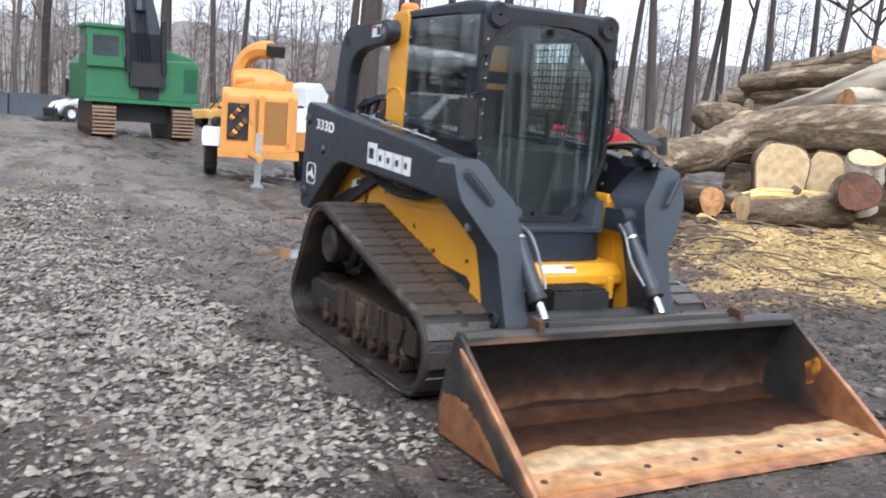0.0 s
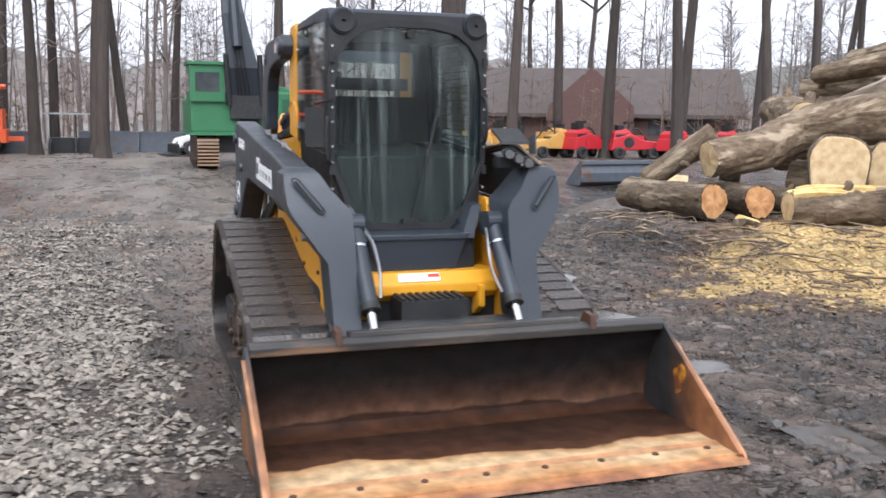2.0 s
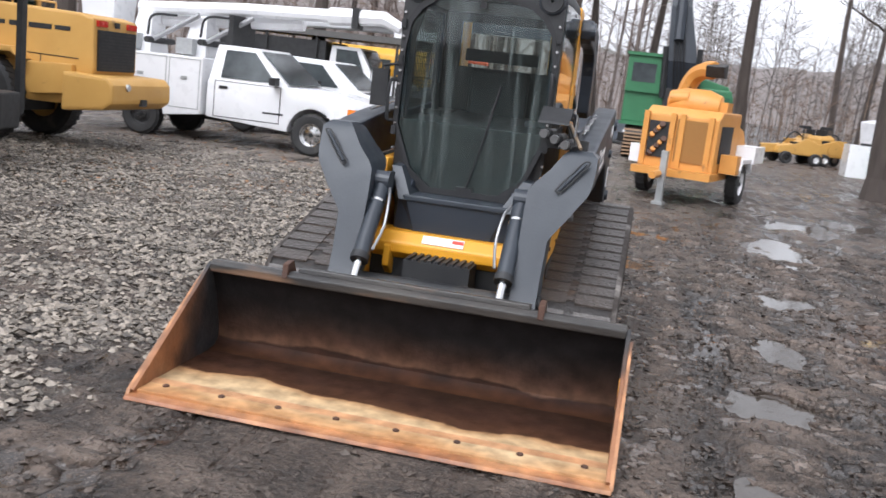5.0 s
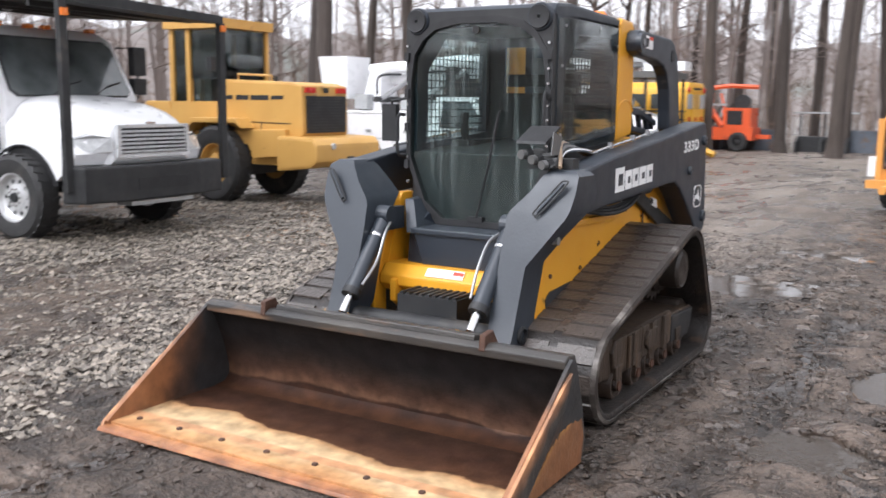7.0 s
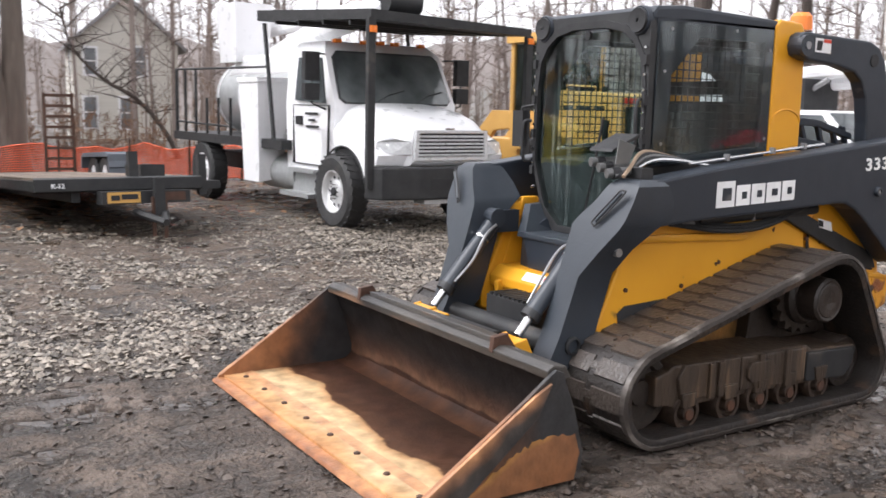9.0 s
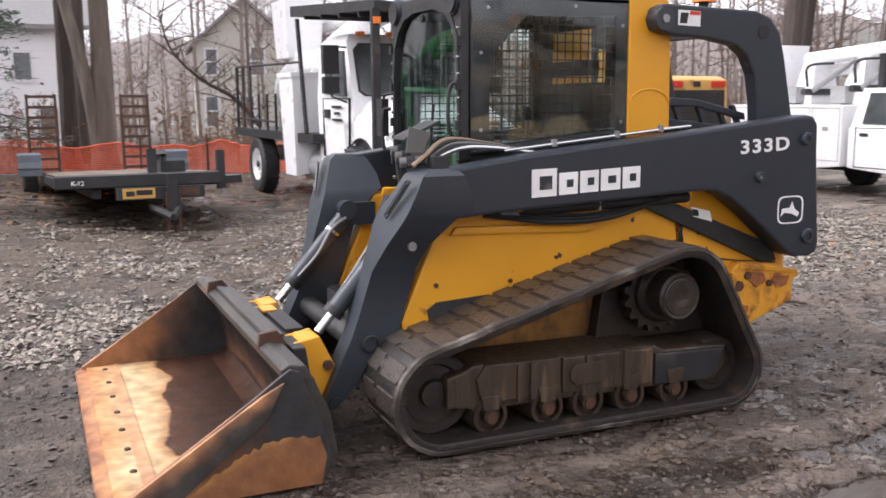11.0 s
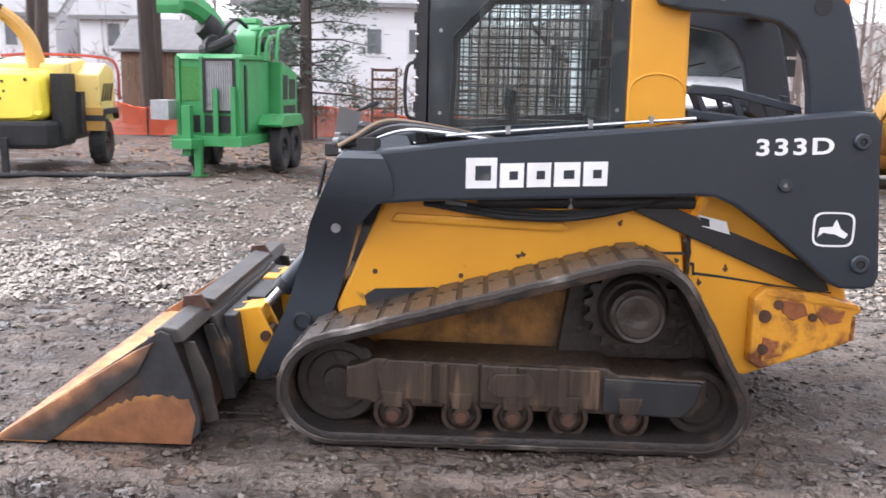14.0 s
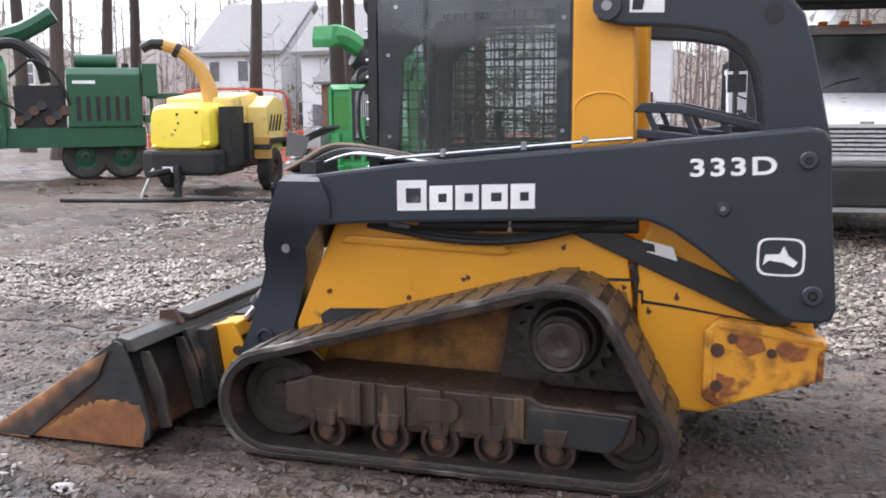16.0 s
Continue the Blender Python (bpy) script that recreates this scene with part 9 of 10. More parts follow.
log([(8.75, 5.7, 1.72), (8.95, 4.9, 1.98), (9.25, 3.9, 2.40), (9.7, 2.9, 2.75)], 0.11, 0.27, pale_log, pale_cut, "pale barkless trunk slanting over the pile", 8)
log([(8.72, 4.07, 1.97), (9.6, 3.9, 2.05), (10.8, 3.9, 2.1)], 0.22, 0.27, pale_log, fresh_cut, "thick pale log with an orange sawn end", 9)
log([(9.4, 7.15, 2.0), (9.9, 6.3, 2.02), (10.6, 5.0, 2.1)], 0.20, 0.24, log_bark, pale_cut, SAWN, 10)
log([(9.26, 6.65, 2.27), (9.42, 5.3, 2.42), (9.6, 4.0, 2.56), (9.9, 3.0, 2.7)], 0.155, 0.20, log_bark, fresh_cut, BARKY, 11)
log([(9.75, 6.4, 2.50), (9.6, 5.2, 2.62), (9.48, 4.2, 2.74)], 0.17, 0.16, log_bark, fresh_cut, BARKY, 12)
log([(7.27, 2.52, 0.80), (7.75, 3.0, 0.78)], 0.26, 0.26, log_bark, dark_cut, "short round of reddish sawn wood", 13)
log([(7.62, 2.75, 1.24), (7.9, 2.98, 0.55)], 0.23, 0.24, pale_log, pale_cut, "pale short log leaning on the pile", 14)
log([(8.3, 2.6, 1.35), (9.6, 3.1, 1.1)], 0.27, 0.3, log_bark, dark_cut, BARKY, 15)
log([(7.6, 1.85, 0.50), (8.7, 2.3, 0.52)], 0.28, 0.30, log_bark, dark_cut, BARKY, 16)
log([(7.9, 5.4, 0.60), (9.0, 3.6, 0.62), (9.8, 2.8, 0.62)], 0.36, 0.38, log_bark, fresh_cut, SAWN, 17)
log([(8.3, 6.4, 1.10), (9.4, 4.8, 1.15), (10.6, 3.4, 1.15)], 0.38, 0.40, log_bark, fresh_cut, SAWN, 18)
log([(9.3, 6.6, 1.62), (10.4, 4.6, 1.66)], 0.30, 0.32, log_bark, fresh_cut, SAWN, 19)
log([(9.6, 5.6, 0.7), (11.0, 3.2, 0.7)], 0.45, 0.45, log_bark, fresh_cut, SAWN, 20)
torn = cut_face("torn_yellow_wood", (0.72, 0.53, 0.22), (0.50, 0.33, 0.12))
rnd = random.Random(31)
span = (SPLIT[1] - SPLIT[0]).length
for k in range(13):
    a = radians(52 + 76 * k / 12)
    up = split.matrix_world.inverted().to_3x3() @ Vector((0, 0, 1))
    across = Vector((0, 0, 1)).cross(up).normalized()
    out_ = (up.normalized() * math.sin(a) + across * math.cos(a)).normalized()
    z0 = -span / 2 + rnd.uniform(0.0, 0.35)
    z1 = z0 + rnd.uniform(0.6, 1.15)
    side = out_.cross(Vector((0, 0, 1))).normalized() * rnd.uniform(0.022, 0.05)
    lo_, hi_ = 0.18, 0.235 + rnd.uniform(0, 0.05)
    secs = [[out_ * lo_ - side + Vector((0, 0, z)), out_ * lo_ + side + Vector((0, 0, z)), out_ * (hi_ * h) + side * 0.5 + Vector((0, 0, z)), out_ * (hi_ * h) - side * 0.6 + Vector((0, 0, z))] for z, h in ((z0, 0.9), (z0 + 0.12, 1.0), ((z0 + z1) / 2, 1.03), (min(z1, span / 2), 0.92))]
    part("torn_splinter", loft(secs), torn, split)
for k, (x, y, w, h, turn) in enumerate(((7.42, 3.98, 0.36, 1.04, -35), (7.95, 3.62, 0.25, 0.98, -52))):
    t = thing("wood_slab", "upright pale slab of sawn trunk", "wood slab", stand(x, y, turn), group="pile of logs")
    outl = []
    for i in range(26):
        a = 2 * math.pi * i / 26
        c, s_ = math.cos(a), math.sin(a)
        outl.append((w * math.copysign(abs(c) ** 0.6, c) * (1 + 0.05 * math.sin(5 * a)), 0.26 + (h - 0.26) / 2 * 1.05 + (h - 0.2) / 2 * math.copysign(abs(s_) ** 0.7, s_) * (1 + 0.04 * math.sin(4 * a))))
    part("sawn_slab", prism(outl, "y", -0.14, 0.14, 0.02), pale_cut, t)
    part("bark_rim", ring([(a * 1.05, 0.26 + (b - 0.26) * 1.03) for a, b in outl], [(a * 0.995, b) for a, b in outl], "y", -0.13, 0.135), log_bark, t)

# split chunks tumbled against the pile
rnd = random.Random(12)
for k, (x, y, z, l_, r, turn) in enumerate(((6.15, 6.5, 0.0, 0.7, 0.2, 20), (6.9, 5.6, 0.42, 0.8, 0.16, -35), (6.5, 6.6, 0.25, 0.6, 0.18, 60), (8.15, 1.55, 0.0, 0.7, 0.2, -15), (7.75, 1.35, 0.0, 0.55, 0.15, 40), (8.6, 1.6, 0.0, 0.8, 0.22, 10), (7.0, 3.55, 0.0, 0.5, 0.12, 75), (5.75, 3.6, 0.0, 0.45, 0.1, 120), (6.9, 1.55, 0.0, 0.5, 0.09, 25))):
    t = thing("split_wood", "split chunk of trunk with pale torn wood", "split wood", pose(x, y, float(height(x, y)) + z + r * 0.5, rnd.uniform(-12, 12), rnd.uniform(-10, 10), turn), group="pile of logs")
    arc = [(r * math.cos(a), r * math.sin(a) * 0.9) for a in [math.pi * (1.05 + 0.9 * i / 8) for i in range(9)]]
    part("bark", prism(arc + [(r * 0.7, r * 0.02), (-r * 0.7, r * 0.02)], "y", -l_ / 2, l_ / 2, 0.006), log_bark, t)
    top = [(-r * 0.93, -0.02), (-r * 0.5, r * (0.3 + 0.3 * rnd.random())), (r * 0.1, r * (0.45 + 0.3 * rnd.random())), (r * 0.6, r * 0.25), (r * 0.93, -0.02)]
    part("torn_face", prism(top, "y", -l_ * 0.48, l_ * 0.49, 0.01), torn if k % 2 else pale_cut, t)

# branches and bark litter by the logs
rnd = random.Random(4)
bm = bmesh.new()
for _ in range(330):
    x, y = rnd.uniform(4.4, 9.2), rnd.uniform(-0.2, 5.4)
    a, l_ = rnd.uniform(0, 6.28), rnd.uniform(0.15, 0.9)
    z = float(height(x, y)) + 0.015
    tube([(x, y, z), (x + math.cos(a) * l_ * 0.5, y + math.sin(a) * l_ * 0.5, z + rnd.uniform(0, 0.05)), (x + math.cos(a + 0.3) * l_, y + math.sin(a + 0.3) * l_, z)], rnd.uniform(0.004, 0.014), 4, bm)
tagged(part("bark_litter", bm, log_bark), "twigs and bark strips littering the sawdust", "litter", kind="stuff")

# ---------- other vehicles further back ----------


def school_bus():
    t = thing("school_bus", "yellow school bus parked with its rear to the yard", "bus", stand(-6.3, 25.2, 0))
    t.scale = (0.95, 0.95, 0.88)
    body = part("body", prism([(-1.12, 0.75), (-1.15, 1.9), (-1.05, 2.45), (-0.8, 2.68), (0.8, 2.68), (1.05, 2.45), (1.15, 1.9), (1.12, 0.75)], "x", -8.0, 0.0, 0.04), bus_yellow, t, smooth=True)
    for k in range(8):
        part("side_window", box(-7.5 + 0.9 * k, -6.78 + 0.9 * k, -1.165, -1.13, 1.72, 2.25, 0.01), dark_glass, body)
    for z in (0.95, 1.3, 1.6):
        part("rub_rail", box(-7.9, -0.02, -1.165, -1.14, z, z + 0.06, 0.01), black_paint, body)
    part("rear_door", box(-0.01, 0.02, -0.4, 0.4, 0.85, 2.3, 0.01), bus_yellow, body)
    for y in (-0.72, 0.0, 0.72):
        part("rear_window", box(0.0, 0.03, y - 0.28, y + 0.28, 1.72, 2.25, 0.01), lens_white if y else clear_glass, body)
        part("rear_lamp", cyl((0.0, y, 1.35), (0.04, y, 1.35), 0.09, seg=14), red_lens, body)
    for y in (-0.9, 0.9):
        part("warning_lamp", cyl((0.0, y, 2.40), (0.05, y, 2.40), 0.10, seg=14), red_lens, body)
    part("name_board", box(0.0, 0.04, -0.55, 0.55, 2.36, 2.54, 0.01), bus_yellow, body)
    bars(t, [(-0.45, 0.45, 2.41)], "x", 0.043, black_plastic, 0.08)
    part("bumper", box(0.0, 0.12, -1.15, 1.15, 0.5, 0.72, 0.02), black_paint, t)
    for x in (-1.8, -6.6):
        for s in (-1, 1):
            road_wheel(t, (x, s * 0.98, 0.48), 0.48, 0.28, 0.27, black_paint, s, "y", 6, False)
    part("slide", tube([(0.2, -1.3, 0.9), (0.7, -1.35, 0.3), (1.1, -1.35, 0.12)], 0.12, 6), bus_yellow, t)
    return t


def canopy_truck():
    """A second white truck with a dark canopy, further back."""
    t = thing("canopy_truck", "white utility truck with a dark canopy, parked further back", "truck", stand(-6.9, 22.0, 0))
    t.scale = (0.9, 0.9, 0.88)
    part("bonnet", soften(loft([[(-0.6, -0.95, 0.8), (-0.6, 0.95, 0.8), (-0.6, 0.85, 1.75), (-0.6, -0.85, 1.75)], [(0.75, -0.85, 0.8), (0.75, 0.85, 0.8), (0.75, 0.7, 1.4), (0.75, -0.7, 1.4)]]), 0.08), white_paint, t, smooth=True)
    cab = part("cab", soften(loft([[(-2.0, -1.0, 0.8), (-0.55, -1.0, 0.8), (-0.55, 1.0, 0.8), (-2.0, 1.0, 0.8)], [(-2.0, -1.0, 1.75), (-0.5, -1.0, 1.75), (-0.5, 1.0, 1.75), (-2.0, 1.0, 1.75)], [(-1.95, -0.92, 2.5), (-0.95, -0.92, 2.5), (-0.95, 0.92, 2.5), (-1.95, 0.92, 2.5)]]), 0.05), white_paint, t, smooth=True)
    part("windscreen", loft([[(-0.5, -0.85, 1.8), (-0.5, 0.85, 1.8), (-0.9, 0.8, 2.42), (-0.9, -0.8, 2.42)], [(-0.46, -0.85, 1.8), (-0.46, 0.85, 1.8), (-0.86, 0.8, 2.42), (-0.86, -0.8, 2.42)]]), dark_glass, cab)
    part("side_window", prism([(-1.75, 1.75), (-0.75, 1.72), (-1.05, 2.38), (-1.75, 2.4)], "y", -1.01, -0.96), dark_glass, cab)
    part("grille", box(0.74, 0.78, -0.5, 0.5, 0.95, 1.35, 0.01), galv, t)
    part("bumper", box(0.6, 0.9, -1.1, 1.1, 0.45, 0.9, 0.03), black_paint, t)
    for x in (-0.2, -4.6):
        for s in (-1, 1):
            road_wheel(t, (x, s * 0.98, 0.5), 0.5, 0.28, 0.28, steel_rim, s, "y", 8, False)
    can = part("canopy", box(-6.2, 1.0, -1.3, 1.3, 2.75, 2.95, 0.03), material("weathered_canopy", (0.10, 0.095, 0.09), 0.6), t, "weathered dark canopy")
    for x in (0.9, 0.4, -2.4, -4.2):
        for y in (-1.2, 1.2):
            part("canopy_post", box(x - 0.04, x + 0.04, y - 0.04, y + 0.04, 0.8, 2.78, 0.01), black_paint, can)
    part("boom", tube([(-6.0, 0, 3.1), (-2.5, 0, 3.25), (0.6, 0, 3.3)], 0.17, 8), white_paint, t)
    part("boom_head", box(0.0, 1.4, -0.35, 0.35, 3.0, 3.3, 0.08), white_paint, t)
    part("boom_frame", box(-1.6, 0.2, -0.4, 0.4, 3.3, 3.5, 0.05), galv, t)
    part("chip_body", box(-6.4, -2.1, -1.15, 1.15, 0.95, 2.6, 0.03), black_paint, t)
    return t


def estate_car():
    t = thing("white_van", "white van with dark side window parked behind the pickup", "van", stand(-5.2, 13.9, 0))
    body = part("body", prism([(-3.2, 0.45), (0.9, 0.45), (1.0, 0.95), (0.1, 1.15), (-0.6, 1.72), (-3.1, 1.78), (-3.2, 1.0)], "y", -0.92, 0.92, 0.06), white_paint, t, smooth=True)
    part("side_window", prism([(-2.9, 1.18), (-0.35, 1.18), (-0.75, 1.62), (-2.8, 1.66)], "y", -0.935, -0.9), dark_glass, body)
    part("windscreen", loft([[(0.06, -0.8, 1.18), (0.06, 0.8, 1.18), (-0.55, 0.72, 1.68), (-0.55, -0.72, 1.68)], [(0.10, -0.8, 1.18), (0.10, 0.8, 1.18), (-0.51, 0.72, 1.69), (-0.51, -0.72, 1.69)]]), dark_glass, body)
    part("bonnet_black", prism([(0.05, 1.16), (0.95, 0.98), (1.02, 0.8), (1.02, 0.5), (0.7, 0.5)], "y", -0.80, 0.80, 0.02), black_plastic, body)
    for x in (0.2, -2.5):
        for s in (-1, 1):
            road_wheel(t, (x, s * 0.82, 0.36), 0.36, 0.22, 0.2, steel_rim, s, "y", 6, False)
    return t


def lift_machine(x, y, turn, paint, label):
    t = thing("yard_crane", label, "lift machine", stand(x, y, turn))
    part("chassis", box(-1.2, 1.2, -0.6, 0.6, 0.4, 0.85, 0.04), paint, t)
    part("tower", prism([(-1.2, 0.8), (-1.3, 1.9), (-0.9, 2.3), (-0.5, 2.1), (-0.5, 0.8)], "y", -0.45, 0.45, 0.05), paint, t)
    part("engine_box", box(0.1, 1.1, -0.55, 0.55, 0.85, 1.55, 0.03), paint, t)
    part("open_bay", box(0.25, 0.8, -0.565, -0.54, 0.95, 1.45), black_plastic, t)
    part("jib", tube([(-1.1, 0, 2.2), (0.2, 0, 2.35), (1.2, 0, 2.3)], 0.09, 6), paint, t)
    part("side_arm", tube([(-0.7, -0.55, 2.1), (-0.2, -0.6, 1.3), (0.1, -0.6, 0.9)], 0.10, 6), paint, t)
    part("tow_beam", box(1.1, 1.7, -0.12, 0.12, 0.45, 0.6, 0.02), paint, t)
    for sx in (-0.8, 0.7):
        for s in (-1, 1):
            road_wheel(t, (sx, s * 0.68, 0.34), 0.34, 0.24, 0.17, black_paint, s, "y", 0, False)
    rnd_ = random.Random(int(100 * abs(x)))
    for k in range(9):
        a, b = rnd_.uniform(-1.2, 0.9), rnd_.uniform(-0.5, 0.5)
        part("frame_bar", tube([(a, b, 0.8), (a + rnd_.uniform(-0.5, 0.6), b * 0.6, rnd_.uniform(1.3, 2.2))], 0.04, 6), paint if k % 3 else black_paint, t)
    part("hose_reel", lathe([(0.28, -0.1), (0.28, 0.1), (0.12, 0.12)], (0.75, -0.3, 1.75), "y", 18), black_paint, t, smooth=True)
    part("lamp_bar", box(-0.5, 0.2, -0.5, -0.46, 1.62, 1.70, 0.01), galv, t)
    return t


school_bus()
canopy_truck()
estate_car()
lift_machine(-8.6, 28.2, 0, machine_orange, "orange-red lifting machine among the parked trucks")
lift_machine(-6.5, 29.6, 0, machine_orange, "orange towed machine with an open engine bay")


def work_box(name, x, y, turn, w, d, h, mat, label, cat):
    t = thing(name, label, cat, stand(x, y, turn))
    b = part("shell", ring([(-w / 2, -d / 2), (w / 2, -d / 2), (w / 2, d / 2), (-w / 2, d / 2)], [(-w / 2 + 0.05, -d / 2 + 0.05), (w / 2 - 0.05, -d / 2 + 0.05), (w / 2 - 0.05, d / 2 - 0.05), (-w / 2 + 0.05, d / 2 - 0.05)], "z", 0.0, h), mat, t)
    part("base", box(-w / 2 + 0.04, w / 2 - 0.04, -d / 2 + 0.04, d / 2 - 0.04, 0.02, 0.08), mat, t)
    part("rim", ring([(-w / 2 - 0.03, -d / 2 - 0.03), (w / 2 + 0.03, -d / 2 - 0.03), (w / 2 + 0.03, d / 2 + 0.03), (-w / 2 - 0.03, d / 2 + 0.03)], [(-w / 2 + 0.02, -d / 2 + 0.02), (w / 2 - 0.02, -d / 2 + 0.02), (w / 2 - 0.02, d / 2 - 0.02), (-w / 2 + 0.02, d / 2 - 0.02)], "z", h - 0.05, h + 0.02), mat, t)
    return t


for x, y, w in ((-7.6, 30.6, 1.8), (-5.6, 31.2, 1.7), (-2.0, 31.4, 2.0), (0.1, 31.6, 2.1), (-9.8, 30.4, 1.8)):
    work_box("steel_skip", x, y, 0, w, 1.2, 0.75, blue_steel, "worn blue-grey steel skip at the yard's edge", "skip")
# a black attachment with a tall frame among the skips
t = thing("grapple_attachment", "black grapple attachment with a tall bar frame", "attachment", stand(-3.15, 30.8, 0))
part("body", box(-0.9, 0.9, -0.4, 0.4, 0.0, 0.55, 0.06), black_paint, t)
part("top_bar", box(-1.1, 1.1, -0.04, 0.04, 1.38, 1.44, 0.01), galv, t)
for x in (-0.85, 0.0, 0.85):
    part("upright", box(x - 0.03, x + 0.03, -0.03, 0.03, 0.5, 1.4, 0.008), black_paint, t)
    part("claw", tube([(x, -0.4, 0.5), (x, -0.75, 0.35), (x, -0.8, 0.0)], 0.06, 6), black_paint, t)
# a small white loader beside the excavator
t = thing("skid_steer", "small white skid steer beside the green excavator", "skid steer", stand(0.95, 28.3, 195))
t.scale = (0.75, 0.75, 0.8)
part("hull", prism([(-0.9, 0.35), (-0.9, 1.0), (-0.3, 1.15), (0.7, 0.75), (0.9, 0.35)], "y", -0.45, 0.45, 0.04), white_paint, t)
part("cage", box(-0.55, 0.35, -0.4, 0.4, 1.0, 1.75, 0.05), black_paint, t)
for s in (-1, 1):
    part("lift_arm", prism([(-0.95, 1.05), (-0.9, 1.2), (0.9, 0.75), (1.2, 0.3), (1.1, 0.25), (0.8, 0.62)], "y", *sorted((s * 0.48, s * 0.56)), 0.01), white_paint, t)
    for x in (-0.55, 0.5):
        road_wheel(t, (x, s * 0.66, 0.34), 0.34, 0.22, 0.18, white_paint, s, "y", 0, False)
part("bucket", prism([(1.0, 0.1), (1.1, 0.55), (1.2, 0.5), (1.2, 0.15), (1.7, 0.1), (1.7, 0.05)], "y", -0.7, 0.7, 0.01), black_paint, t)
# spare bucket lying on the mud by the logs
t = thing("spare_bucket", "dark blue-grey loader bucket lying on the mud", "loader bucket", stand(9.3, 13.2, 186))
part("shell", prism(shell([(-0.55, 0.02), (0.0, 0.02), (0.14, 0.10), (0.18, 0.3), (0.12, 0.52)], 0.03), "x", -1.05, 1.05, 0.004), blue_steel, t)
for s in (-1, 1):
    part("side_plate", prism([(-0.5, 0.02), (0.1, 0.02), (0.2, 0.2), (0.14, 0.55), (0.0, 0.5)], "x", *sorted((s * 1.05, s * 1.08)), 0.004), blue_steel, t)
part("top_lip", box(-1.08, 1.08, 0.06, 0.2, 0.5, 0.58, 0.02), blue_steel, t)
# tanks by the thick tree
t = thing("white_tank", "white plastic tank beside a thick tree", "tank", stand(7.7, 25.2, 0))
part("shell", soften(box(-0.55, 0.55, -0.5, 0.5, 0.0, 1.0), 0.08, 3), white_paint, t, smooth=True)
part("cap", cyl((0, 0, 1.0), (0, 0, 1.08), 0.16, seg=16), black_plastic, t)
t = thing("green_tank", "small bright green plastic bin", "bin", stand(8.25, 24.4, 0))
part("shell", soften(loft([[(-0.33, -0.3, 0), (0.33, -0.3, 0), (0.33, 0.3, 0), (-0.33, 0.3, 0)], [(-0.4, -0.36, 0.82), (0.4, -0.36, 0.82), (0.4, 0.36, 0.82), (-0.4, 0.36, 0.82)]]), 0.04), chip_green, t)
part("rim", box(-0.43, 0.43, -0.39, 0.39, 0.78, 0.84, 0.02), chip_green, t)
t = thing("white_dumper", "small white mini dumper in the machine row", "mini dumper", stand(8.6, 27.0, 30))
part("skip", prism([(-0.5, 0.9), (-0.65, 1.75), (0.2, 1.9), (0.65, 1.5), (0.5, 0.9)], "y", -0.5, 0.5, 0.05), white_paint, t)
part("hull", box(-0.7, 0.7, -0.45, 0.45, 0.3, 0.95, 0.05), white_paint, t)
for sx in (-0.5, 0.5):
    for s in (-1, 1):
        road_wheel(t, (sx, s * 0.5, 0.3), 0.3, 0.2, 0.15, white_paint, s, "y", 0, False)
t = thing("white_tarp_heap", "white tarpaulin thrown over a low heap", "tarpaulin", stand(10.1, 27.4, 20))
part("sheet", soften(loft([[(-0.9, -0.6, 0), (0.9, -0.6, 0), (0.9, 0.6, 0), (-0.9, 0.6, 0)], [(-0.7, -0.3, 0.75), (0.3, -0.35, 0.55), (0.5, 0.3, 0.5), (-0.6, 0.35, 0.8)]]), 0.08, 2), white_paint, t)
t = thing("work_gear", "orange rope and cone heap on the ground", "gear heap", stand(9.2, 24.2, 0))
part("cone", cyl((0, 0, 0.02), (0, 0, 0.4), 0.16, 0.03, 14), machine_orange, t)
part("coil", lathe([(0.2, 0.0), (0.34, 0.05), (0.3, 0.12), (0.2, 0.1)], (0.4, 0, 0.0), "z", 18), loader_yellow, t)

# ---------- orange safety fence ----------
net = material("orange_fence_net", (0.75, 0.13, 0.05), 0.6, second=(0.62, 0.10, 0.04), scale=3, bump=0.1)
line = [(-15.0, -13.0), (-15.4, -9.0), (-16.0, -7.2), (-16.3, -4.5), (-16.3, -2.0), (-16.2, 0.0), (-15.8, 1.6), (-15.2, 2.9)]
run = curve_pts([(x, y, 0) for x, y in line], 300)
bm = bmesh.new()
for k, p in enumerate(run):
    z = float(height(p.x, p.y))
    top = z + 0.72 - 0.09 * abs(math.sin(k * 0.066)) - 0.03 * math.sin(k * 0.23)
    p.z = z + 0.04
    cyl((p.x, p.y, z + 0.04), (p.x + 0.03 * math.sin(k), p.y, top), 0.008, seg=4, bm=bm)
for row in range(15):
    f = row / 14
    pts = []
    for k, p in enumerate(run):
        top = 0.72 - 0.09 * abs(math.sin(k * 0.066)) - 0.03 * math.sin(k * 0.23)
        pts.append((p.x + 0.03 * math.sin(k) * f, p.y, p.z + (top - 0.04) * f))
    tube(pts, 0.010 if row not in (0, 14) else 0.018, 4, bm)
fence = thing("safety_fence", "sagging orange plastic safety fence behind the trailer", "fence")
tagged(part("netting", bm, net, fence), kind="stuff")
for k in range(0, 300, 33):
    p = run[k]
    part("stake", box(p.x - 0.02, p.x + 0.02, p.y - 0.02, p.y + 0.02, p.z - 0.1, p.z + 0.82, 0.004), rust_steel, fence)

